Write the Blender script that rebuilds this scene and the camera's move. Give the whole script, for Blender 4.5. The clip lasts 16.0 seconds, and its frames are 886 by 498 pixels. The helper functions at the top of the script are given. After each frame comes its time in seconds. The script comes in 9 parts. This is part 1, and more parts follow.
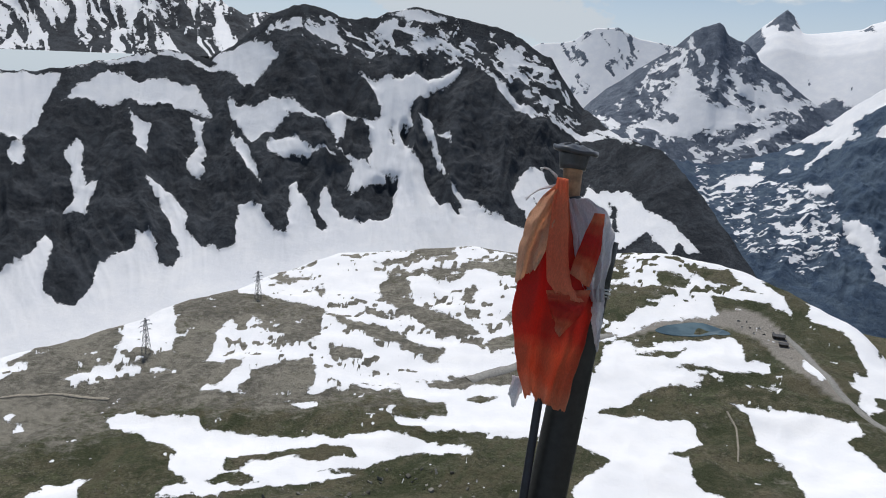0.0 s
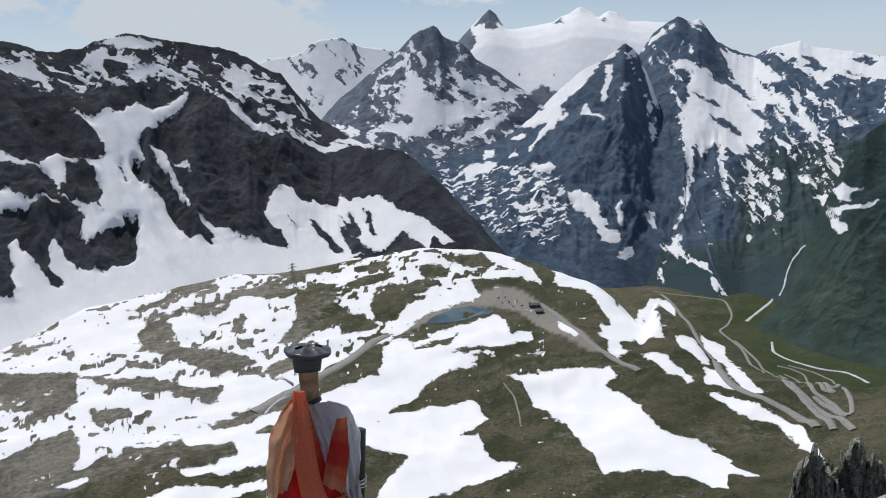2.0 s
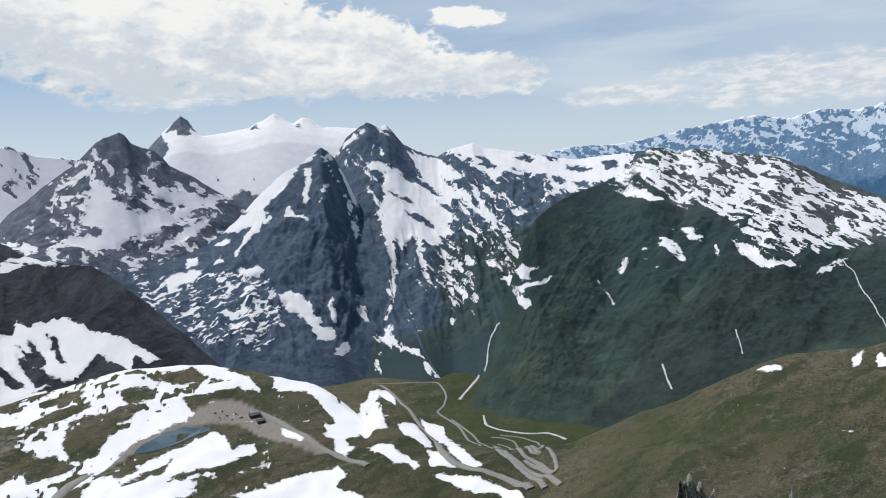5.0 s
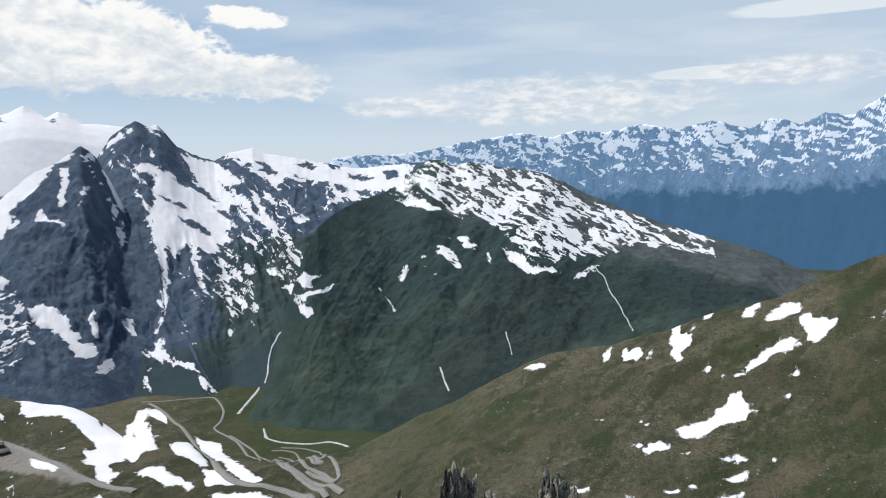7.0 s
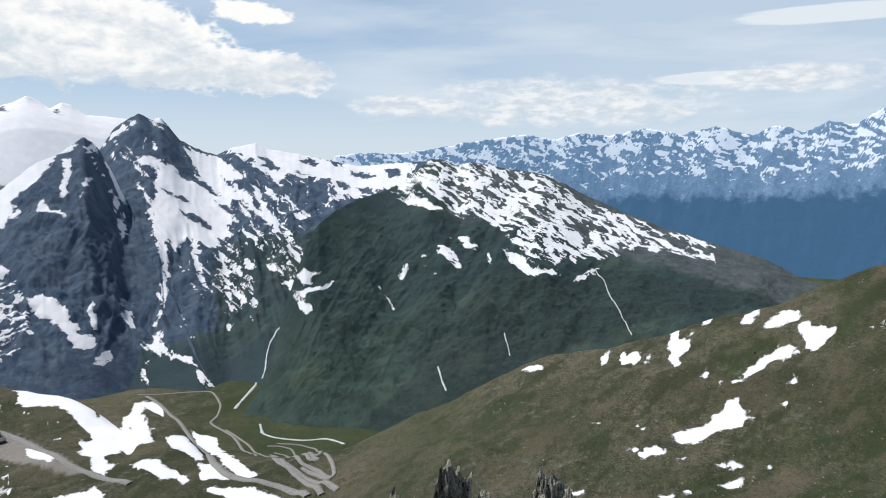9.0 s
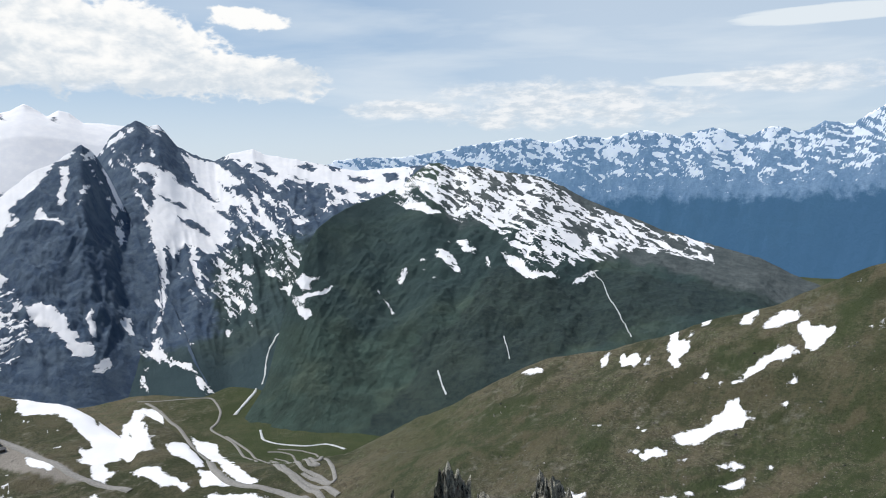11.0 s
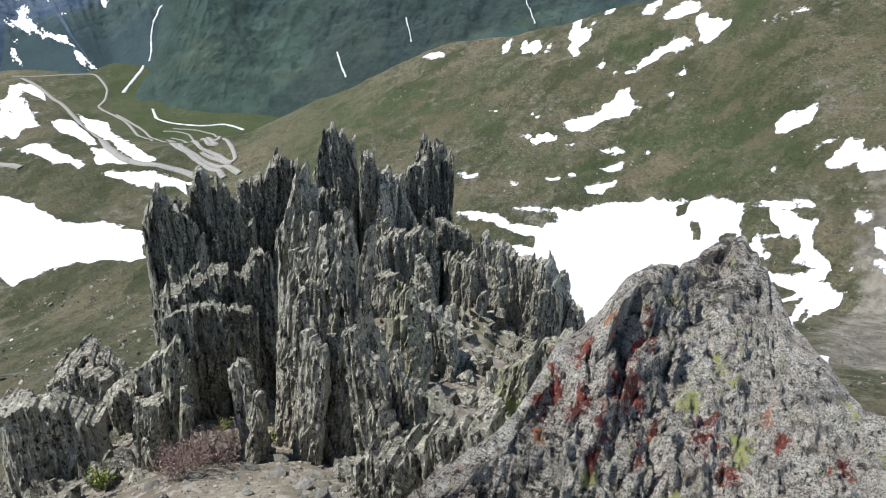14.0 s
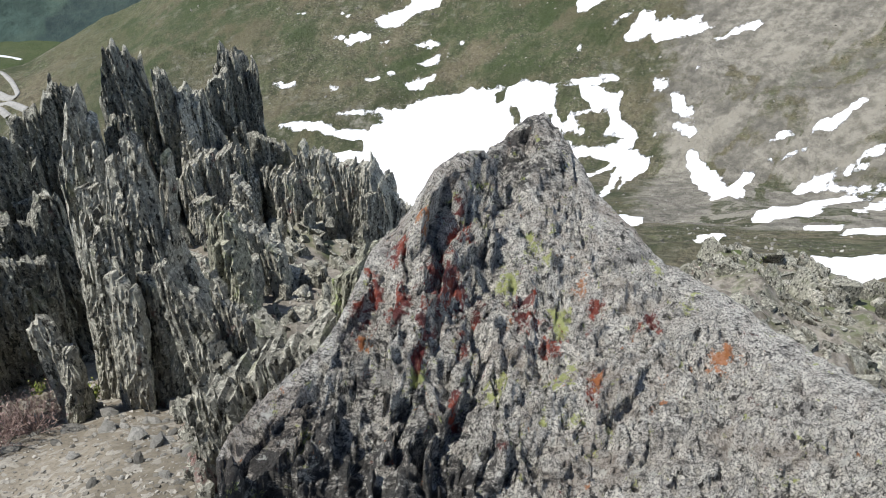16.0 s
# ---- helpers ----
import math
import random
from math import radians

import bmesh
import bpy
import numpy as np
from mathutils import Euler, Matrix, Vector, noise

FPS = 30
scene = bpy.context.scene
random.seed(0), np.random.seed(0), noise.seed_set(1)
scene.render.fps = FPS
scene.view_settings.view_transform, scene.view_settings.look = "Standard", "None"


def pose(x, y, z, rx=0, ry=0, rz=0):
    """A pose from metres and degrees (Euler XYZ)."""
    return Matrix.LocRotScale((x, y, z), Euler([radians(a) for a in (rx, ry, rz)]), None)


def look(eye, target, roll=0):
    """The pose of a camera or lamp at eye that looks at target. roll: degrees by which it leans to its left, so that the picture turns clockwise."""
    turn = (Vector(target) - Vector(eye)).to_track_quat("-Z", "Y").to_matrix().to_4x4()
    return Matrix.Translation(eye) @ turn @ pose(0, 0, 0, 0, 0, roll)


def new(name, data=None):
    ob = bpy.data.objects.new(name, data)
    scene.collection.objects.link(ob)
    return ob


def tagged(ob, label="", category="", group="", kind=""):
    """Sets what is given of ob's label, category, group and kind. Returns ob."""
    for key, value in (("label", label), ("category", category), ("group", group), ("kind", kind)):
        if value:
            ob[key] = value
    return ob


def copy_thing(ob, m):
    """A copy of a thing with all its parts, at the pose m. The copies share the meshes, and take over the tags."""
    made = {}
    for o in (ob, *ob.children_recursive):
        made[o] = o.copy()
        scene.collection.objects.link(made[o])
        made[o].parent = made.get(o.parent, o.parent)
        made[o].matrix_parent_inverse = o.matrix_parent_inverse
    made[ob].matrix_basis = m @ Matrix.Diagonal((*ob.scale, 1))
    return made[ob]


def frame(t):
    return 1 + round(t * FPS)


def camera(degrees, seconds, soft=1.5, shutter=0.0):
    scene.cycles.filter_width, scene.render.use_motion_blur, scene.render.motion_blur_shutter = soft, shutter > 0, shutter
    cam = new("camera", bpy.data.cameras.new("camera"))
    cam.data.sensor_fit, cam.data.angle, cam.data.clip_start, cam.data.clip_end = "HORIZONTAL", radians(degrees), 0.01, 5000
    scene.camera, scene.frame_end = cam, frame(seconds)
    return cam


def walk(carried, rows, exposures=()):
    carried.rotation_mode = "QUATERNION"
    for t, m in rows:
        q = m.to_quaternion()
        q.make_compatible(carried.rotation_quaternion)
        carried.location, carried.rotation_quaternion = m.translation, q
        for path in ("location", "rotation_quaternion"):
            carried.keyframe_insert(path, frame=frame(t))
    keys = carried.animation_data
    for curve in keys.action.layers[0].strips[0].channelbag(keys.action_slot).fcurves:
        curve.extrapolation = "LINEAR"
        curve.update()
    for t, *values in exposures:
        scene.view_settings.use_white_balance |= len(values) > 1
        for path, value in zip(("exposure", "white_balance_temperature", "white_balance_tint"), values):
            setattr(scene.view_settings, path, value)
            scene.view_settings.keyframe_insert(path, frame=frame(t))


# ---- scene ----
cam = camera(62.26, 16.0, soft=1.0)
walk(cam, [
    (0, pose(-1.058, -0.655, 1.673, 75.26, -3.84, 1.01)),
    (0.5, pose(-1.128, -0.638, 1.698, 72.62, -2.13, -4.68)),
    (1, pose(-1.149, -0.618, 1.810, 72.52, -1.05, -9.25)),
    (1.5, pose(-1.097, -0.602, 1.947, 74.40, 1.05, -14.17)),
    (2, pose(-0.995, -0.575, 2.012, 76.59, 1.62, -19.27)),
    (2.5, pose(-0.904, -0.564, 2.042, 77.56, 1.73, -24.23)),
    (3, pose(-0.863, -0.563, 2.036, 79.51, 1.13, -27.77)),
    (3.2, pose(-0.849, -0.554, 2.004, 80.55, 1.00, -28.72)),
    (4.25, pose(-0.420, -0.120, 2.020, 82.25, 2.19, -36.78)),
    (5.3, pose(-0.125, 0.051, 1.692, 83.94, 3.38, -44.77)),
    (5.5, pose(-0.099, 0.054, 1.673, 83.96, 3.17, -47.04)),
    (6, pose(-0.053, 0.039, 1.656, 84.14, 2.54, -52.37)),
    (6.5, pose(-0.030, 0.013, 1.638, 84.10, 1.99, -56.07)),
    (7, pose(-0.005, 0.004, 1.618, 83.39, 1.33, -58.84)),
    (7.5, pose(-0.001, -0.003, 1.603, 82.57, 1.05, -59.29)),
    (8, pose(0.013, 0.006, 1.590, 82.67, 0.98, -57.43)),
    (8.5, pose(0.016, -0.012, 1.599, 83.02, 0.53, -58.63)),
    (9, pose(0.001, 0.003, 1.598, 83.36, -0.00, -58.65)),
    (9.2, pose(-0.003, 0.014, 1.593, 83.47, -0.01, -57.32)),
    (11.5, pose(0.040, -0.018, 1.562, 83.28, 1.04, -59.60)),
    (12, pose(0.003, -0.086, 1.514, 81.88, 1.69, -60.40)),
    (12.5, pose(0.015, -0.113, 1.460, 77.54, 1.09, -62.10)),
    (13, pose(0.132, -0.082, 1.365, 68.46, -0.49, -63.21)),
    (13.5, pose(0.139, -0.098, 1.331, 63.18, -2.03, -63.97)),
    (14, pose(0.137, -0.126, 1.312, 59.49, -3.09, -65.62)),
    (14.5, pose(0.162, -0.148, 1.286, 56.58, -3.48, -67.47)),
    (15, pose(0.185, -0.161, 1.267, 54.78, -3.49, -70.12)),
    (15.5, pose(0.222, -0.181, 1.262, 53.48, -3.03, -73.41)),
    (16, pose(0.266, -0.190, 1.248, 52.94, -3.40, -80.68)),
], exposures=[(0, -0.25), (3, -0.22), (5.5, -0.12), (9, 0.0), (12.3, 0.0), (13, 0.46), (14, 0.70), (16, 0.78)])

# ---------- world: sky with fair-weather cloud, one sun ----------
SUN_AZ, SUN_EL = -14.0, 59.0


def link(nt, a, b):
    nt.links.new(a, b)


def node(nt, kind, **sets):
    n = nt.nodes.new(kind)
    for k, v in sets.items():
        if k == "operation":
            n.operation = v
        elif k == "noise_dimensions":
            n.noise_dimensions = v
        elif k == "blend_type":
            n.blend_type = v
        elif k == "attribute_name":
            n.attribute_name = v
        elif k == "feature":
            n.feature = v
    return n


def feed(nt, socket, value):
    """A constant or another node's output into a socket."""
    if isinstance(value, bpy.types.NodeSocket):
        nt.links.new(value, socket)
    elif value is not None:
        socket.default_value = value


def calc(nt, op, a, b=None, c=None, clamp=False):
    n = nt.nodes.new("ShaderNodeMath")
    n.operation, n.use_clamp = op, clamp
    for i, v in enumerate((a, b, c)):
        feed(nt, n.inputs[i], v)
    return n.outputs[0]


def ramp(nt, value, lo, hi, a=0.0, b=1.0):
    n = nt.nodes.new("ShaderNodeMapRange")
    n.interpolation_type = "SMOOTHSTEP"
    for i, v in enumerate((value, lo, hi, a, b)):
        feed(nt, n.inputs[i], v)
    return n.outputs[0]


def blend(nt, fac, a, b, mode="MIX"):
    n = nt.nodes.new("ShaderNodeMix")
    n.data_type, n.blend_type = "RGBA", mode
    feed(nt, n.inputs[0], fac)
    for s, v in ((n.inputs[6], a), (n.inputs[7], b)):
        feed(nt, s, (*v, 1) if isinstance(v, tuple) and len(v) == 3 else v)
    return n.outputs[2]


def grain(nt, vec, scale, detail=4.0, rough=0.55, warp=0.0):
    n = nt.nodes.new("ShaderNodeTexNoise")
    feed(nt, n.inputs["Vector"], vec)
    n.inputs["Scale"].default_value, n.inputs["Detail"].default_value = scale, detail
    n.inputs["Roughness"].default_value, n.inputs["Distortion"].default_value = rough, warp
    return n.outputs["Fac"]


def stretch(nt, vec, sx, sy, sz, turn=(0, 0, 0)):
    n = nt.nodes.new("ShaderNodeMapping")
    feed(nt, n.inputs[0], vec)
    n.inputs[2].default_value = [radians(t) for t in turn]
    n.inputs[3].default_value = (sx, sy, sz)
    return n.outputs[0]


def place(nt):
    return nt.nodes.new("ShaderNodeTexCoord").outputs["Object"]


def mask(nt, name):
    n = nt.nodes.new("ShaderNodeAttribute")
    n.attribute_name = name
    return n.outputs["Fac"]


def material(name, rough=0.9):
    m = bpy.data.materials.new(name)
    m.use_nodes = True
    nt = m.node_tree
    bsdf = nt.nodes["Principled BSDF"]
    bsdf.inputs["Roughness"].default_value = rough
    bsdf.inputs["Specular IOR Level"].default_value = 0.25
    return m, nt, bsdf


def relief(nt, bsdf, height, distance, strength=1.0):
    n = nt.nodes.new("ShaderNodeBump")
    n.inputs["Strength"].default_value, n.inputs["Distance"].default_value = strength, distance
    link(nt, height, n.inputs["Height"])
    link(nt, n.outputs[0], bsdf.inputs["Normal"])


def make_world():
    w = bpy.data.worlds.new("sky")
    scene.world = w
    w.use_nodes = True
    nt = w.node_tree
    back = nt.nodes["Background"]
    sky = nt.nodes.new("ShaderNodeTexSky")
    sky.sky_type, sky.sun_disc = "NISHITA", False
    sky.sun_elevation, sky.sun_rotation = radians(SUN_EL), radians(SUN_AZ)
    sky.altitude, sky.air_density, sky.dust_density = 2600, 1.0, 1.5
    d = nt.nodes.new("ShaderNodeTexCoord").outputs["Generated"]
    sep = nt.nodes.new("ShaderNodeSeparateXYZ")
    link(nt, d, sep.inputs[0])
    x, y, z = sep.outputs
    az = calc(nt, "MULTIPLY", calc(nt, "ARCTAN2", x, y), 57.2958)
    el = calc(nt, "MULTIPLY", calc(nt, "ARCSINE", z), 57.2958)
    com = nt.nodes.new("ShaderNodeCombineXYZ")
    link(nt, calc(nt, "MULTIPLY", az, 0.1), com.inputs[0])
    link(nt, calc(nt, "MULTIPLY", el, 0.17), com.inputs[1])
    flat = com.outputs[0]
    def bank(a0, e0, aw, eh, tilt=0.0):
        """A bank of cloud round a bearing and height, fading outwards."""
        da = calc(nt, "SUBTRACT", az, a0)
        de = calc(nt, "SUBTRACT", calc(nt, "SUBTRACT", el, e0), calc(nt, "MULTIPLY", da, tilt))
        q = calc(nt, "ADD", calc(nt, "POWER", calc(nt, "ABSOLUTE", calc(nt, "DIVIDE", da, aw)), 2.0), calc(nt, "POWER", calc(nt, "ABSOLUTE", calc(nt, "DIVIDE", de, eh)), 2.0))
        return calc(nt, "SUBTRACT", 1.0, q)

    def most(values):
        total = values[0]
        for v in values[1:]:
            total = calc(nt, "MAXIMUM", total, v)
        return calc(nt, "MAXIMUM", total, -1.5)

    def heaps(vec):
        """Rounded heads of cumulus at three sizes."""
        wide = calc(nt, "ABSOLUTE", calc(nt, "SUBTRACT", grain(nt, vec, 1.6, 2, 0.5, 0.3), 0.5))
        mid = calc(nt, "ABSOLUTE", calc(nt, "SUBTRACT", grain(nt, vec, 4.5, 3, 0.55, 0.3), 0.5))
        return calc(nt, "ADD", calc(nt, "SUBTRACT", 0.62, calc(nt, "MULTIPLY", wide, 1.1)), calc(nt, "SUBTRACT", calc(nt, "MULTIPLY", grain(nt, vec, 9.0, 7, 0.62), 0.5), calc(nt, "MULTIPLY", mid, 1.0)))

    billow = heaps(flat)
    # the same heads a little nearer to the sun: where they thin out that way the cloud is lit
    lit = nt.nodes.new("ShaderNodeVectorMath")
    lit.operation = "ADD"
    link(nt, flat, lit.inputs[0])
    lit.inputs[1].default_value = (-0.05, 0.10, 0.0)
    toward = heaps(lit.outputs[0])
    total = most([bank(20, 10.6, 9, 4.4), bank(29, 9.6, 8, 3.6, -0.10), bank(36.5, 8.6, 7, 2.7, -0.15), bank(43.5, 6.9, 6, 1.6, -0.12), bank(44.5, 10.9, 2.6, 0.75, -0.05),
                  bank(1.5, 4.9, 7.5, 3.0), bank(7, 3.0, 4, 1.3), bank(-12, 8, 9, 3), bank(10, 12, 9, 3),
                  bank(120, 12, 25, 5), bank(-70, 14, 30, 6), bank(170, 16, 30, 5), bank(-130, 12, 25, 6)])
    body = ramp(nt, calc(nt, "ADD", calc(nt, "MULTIPLY", total, 0.34), billow), 0.56, 0.78)
    # broken, soft cloud low over the far range
    com3 = nt.nodes.new("ShaderNodeCombineXYZ")
    link(nt, calc(nt, "MULTIPLY", az, 0.16), com3.inputs[0])
    link(nt, calc(nt, "MULTIPLY", el, 0.42), com3.inputs[1])
    low = calc(nt, "MULTIPLY", ramp(nt, calc(nt, "ADD", calc(nt, "MULTIPLY", most([bank(68, 4.6, 13, 2.2), bank(56, 4.4, 6, 0.9), bank(63, 3.4, 3, 0.7), bank(22, 5.8, 6, 1.0), bank(34, 6.4, 12, 1.0), bank(84, 6.0, 8, 1.2)]), 0.35), grain(nt, com3.outputs[0], 2.2, 8, 0.62, 0.3)), 0.50, 0.86), 0.85)
    # thin high veil, drawn out level
    com2 = nt.nodes.new("ShaderNodeCombineXYZ")
    link(nt, calc(nt, "MULTIPLY", az, 0.035), com2.inputs[0])
    link(nt, calc(nt, "MULTIPLY", el, 0.22), com2.inputs[1])
    veil = calc(nt, "MULTIPLY", ramp(nt, grain(nt, com2.outputs[0], 1.2, 5, 0.55, 0.2), 0.15, 0.75), ramp(nt, az, 20.0, 60.0, 0.15, 1.15))
    streak = most([bank(79, 6.15, 6.0, 0.60, 0.02), bank(86, 10.0, 8, 0.8)])
    wisp = grain(nt, stretch(nt, flat, 0.5, 2.2, 1), 3.0, 7, 0.62, 0.3)
    veil = calc(nt, "MAXIMUM", calc(nt, "MULTIPLY", veil, 0.70), ramp(nt, calc(nt, "ADD", streak, calc(nt, "MULTIPLY", wisp, 0.8)), 0.45, 1.0))
    veil = calc(nt, "MAXIMUM", veil, ramp(nt, el, 11.0, 0.5, 0.0, 0.62))
    veil = calc(nt, "MAXIMUM", veil, ramp(nt, az, 38.0, 72.0, 0.0, 0.50))
    veil = calc(nt, "MULTIPLY", veil, ramp(nt, el, 34.0, 15.0))
    shade = ramp(nt, calc(nt, "ADD", calc(nt, "MULTIPLY", calc(nt, "SUBTRACT", billow, toward), 0.45), calc(nt, "ADD", calc(nt, "MULTIPLY", grain(nt, flat, 2.0, 6, 0.6, 0.4), 0.9), calc(nt, "MULTIPLY", calc(nt, "SUBTRACT", el, calc(nt, "SUBTRACT", 12.5, calc(nt, "MULTIPLY", az, 0.11))), 0.055))), 0.25, 0.62)
    white = blend(nt, shade, (6.6, 7.3, 8.0), (9.9, 9.9, 9.8))
    hue = blend(nt, ramp(nt, el, 40.0, 8.0, 0.0, 0.6), sky.outputs[0], (3.1, 5.0, 7.4))
    c = blend(nt, veil, hue, (7.6, 8.3, 8.9))
    c = blend(nt, low, c, blend(nt, ramp(nt, grain(nt, com3.outputs[0], 4.0, 6, 0.6), 0.38, 0.62), (6.6, 7.3, 8.0), (9.3, 9.4, 9.5)))
    c = blend(nt, body, c, white)
    link(nt, c, back.inputs["Color"])
    back.inputs["Strength"].default_value = 0.1


make_world()
sun = new("sun", bpy.data.lights.new("sun", "SUN"))
sun.data.energy, sun.data.angle, sun.data.color = 4.1, radians(0.55), (1.0, 0.97, 0.92)
_a, _e = radians(SUN_AZ), radians(SUN_EL)
sun.matrix_world = look((60 * math.sin(_a) * math.cos(_e), 60 * math.cos(_a) * math.cos(_e), 60 * math.sin(_e)), (0, 0, 0))


# ---------- materials ----------
def snow_colour(nt, p):
    tint = grain(nt, p, 0.02, 5, 0.6)
    return blend(nt, ramp(nt, tint, 0.35, 0.75), (0.80, 0.81, 0.84), (0.88, 0.88, 0.89))


def make_ground_material():
    m, nt, bsdf = material("alpine_ground", 0.95)
    p = place(nt)
    turf = blend(nt, ramp(nt, grain(nt, p, 0.022, 6, 0.6), 0.38, 0.62), (0.165, 0.146, 0.092), (0.096, 0.110, 0.055))
    turf = blend(nt, ramp(nt, grain(nt, stretch(nt, p, 1, 1, 3), 0.10, 6, 0.75), 0.42, 0.62, 0.0, 0.7), turf, (0.048, 0.046, 0.031))
    turf = blend(nt, ramp(nt, grain(nt, p, 0.45, 6, 0.78), 0.52, 0.62, 0.0, 0.85), turf, (0.25, 0.225, 0.175))
    turf = blend(nt, ramp(nt, grain(nt, p, 0.35, 6, 0.78), 0.48, 0.36, 0.0, 0.85), turf, (0.030, 0.030, 0.021))
    slope = grain(nt, stretch(nt, p, 0.004, 0.004, 0.012, (0, 0, 30)), 1.0, 6, 0.65, 0.6)
    turf = blend(nt, ramp(nt, slope, 0.40, 0.62, 0.0, 0.75), turf, blend(nt, ramp(nt, grain(nt, p, 0.3, 5, 0.7), 0.35, 0.65), (0.034, 0.042, 0.018), (0.085, 0.090, 0.045)))
    stone = blend(nt, ramp(nt, grain(nt, p, 0.12, 6, 0.7), 0.35, 0.68), (0.15, 0.140, 0.115), (0.32, 0.30, 0.25))
    stones = ramp(nt, calc(nt, "ADD", mask(nt, "scree"), calc(nt, "MULTIPLY", grain(nt, p, 0.09, 6, 0.7), 0.8)), 0.62, 0.86)
    base = blend(nt, stones, turf, stone)
    runs = mask(nt, "streak")
    base = blend(nt, ramp(nt, runs, 0.56, 0.64, 0.0, 0.7), base, blend(nt, stones, (0.040, 0.050, 0.020), (0.30, 0.28, 0.23)))
    base = blend(nt, ramp(nt, runs, 0.54, 0.46, 0.0, 0.4), base, blend(nt, stones, (0.15, 0.125, 0.08), (0.085, 0.080, 0.068)))
    green = mask(nt, "green")
    base = blend(nt, calc(nt, "MULTIPLY", green, 0.8), base, blend(nt, grain(nt, p, 0.05, 5), (0.030, 0.052, 0.018), (0.060, 0.085, 0.028)))
    base = blend(nt, mask(nt, "gravel"), base, blend(nt, grain(nt, p, 0.3, 4), (0.26, 0.24, 0.21), (0.40, 0.37, 0.33)))
    edge = calc(nt, "ADD", mask(nt, "snow"), calc(nt, "MULTIPLY", calc(nt, "SUBTRACT", grain(nt, p, 0.07, 9, 0.76), 0.5), 1.05))
    s = ramp(nt, edge, 0.46, 0.54)
    link(nt, blend(nt, s, base, snow_colour(nt, p)), bsdf.inputs["Base Color"])
    rough = calc(nt, "ADD", calc(nt, "MULTIPLY", grain(nt, p, 0.2, 6, 0.7), calc(nt, "SUBTRACT", 1.0, calc(nt, "MULTIPLY", s, 0.9))), calc(nt, "MULTIPLY", s, 0.6))
    relief(nt, bsdf, rough, 6.0, 1.0)
    return m


def make_mountain_material(name, dark, light, low, low_amount, snow_rough=0.8, haze=None):
    m, nt, bsdf = material(name, 0.92)
    p = place(nt)
    strata = grain(nt, stretch(nt, p, 0.02, 0.02, 0.006, (20, 35, 0)), 1.0, 8, 0.65, 0.6)
    rock = blend(nt, ramp(nt, strata, 0.32, 0.7), dark, light)
    rock = blend(nt, ramp(nt, grain(nt, p, 0.05, 6, 0.7), 0.4, 0.75, 0.0, 0.5), rock, tuple(0.55 * c for c in dark))
    meadow = blend(nt, ramp(nt, grain(nt, p, 0.012, 6, 0.65), 0.35, 0.65), low, tuple(0.6 * c for c in low))
    meadow = blend(nt, ramp(nt, grain(nt, p, 0.0042, 6, 0.65, 0.4), 0.47, 0.62, 0.0, 0.45), meadow, (low[0] * 1.7, low[1] * 1.35, low[2] * 1.15))
    meadow = blend(nt, ramp(nt, grain(nt, stretch(nt, p, 0.012, 0.012, 0.006, (0, 0, 25)), 1.0, 7, 0.68, 0.5), 0.50, 0.38, 0.0, 0.45), meadow, tuple(0.5 * c for c in low))
    # broad dark blue-green stretches painted in for cloud and relief shade
    meadow = blend(nt, ramp(nt, grain(nt, p, 0.0016, 4, 0.55, 0.3), 0.42, 0.60, 0.0, 0.75), meadow, (low[0] * 0.50, low[1] * 0.58, low[2] * 0.78))
    g = ramp(nt, calc(nt, "ADD", mask(nt, "green"), calc(nt, "MULTIPLY", calc(nt, "SUBTRACT", grain(nt, p, 0.015, 6, 0.65), 0.5), 0.9)), 0.35, 0.65, 0.0, low_amount)
    # a darker, bluer tone over the outlined stretch of meadow
    deep_tone = blend(nt, ramp(nt, grain(nt, p, 0.05, 7, 0.75), 0.36, 0.62), (0.010, 0.020, 0.026), (0.030, 0.046, 0.044))
    thick = ramp(nt, calc(nt, "ADD", mask(nt, "deepen"), calc(nt, "MULTIPLY", calc(nt, "SUBTRACT", grain(nt, p, 0.006, 7, 0.65, 0.4), 0.5), 1.6)), 0.30, 0.85, 0.0, 0.60)
    meadow = blend(nt, thick, meadow, deep_tone)
    base = blend(nt, g, rock, meadow)
    edge = calc(nt, "ADD", mask(nt, "snow"), calc(nt, "MULTIPLY", calc(nt, "SUBTRACT", grain(nt, p, 0.035, 8, 0.72), 0.5), snow_rough))
    s = ramp(nt, edge, 0.46, 0.54)
    link(nt, blend(nt, s, base, snow_colour(nt, p)), bsdf.inputs["Base Color"])
    rough = calc(nt, "ADD", calc(nt, "MULTIPLY", grain(nt, p, 0.06, 8, 0.72), calc(nt, "SUBTRACT", 1.0, calc(nt, "MULTIPLY", s, 0.85))), calc(nt, "MULTIPLY", s, 0.6))
    relief(nt, bsdf, rough, 9.0, 0.9)
    # distance haze added as an even glow over rock and snow
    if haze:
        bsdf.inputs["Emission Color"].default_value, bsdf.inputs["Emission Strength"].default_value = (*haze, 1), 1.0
    return m


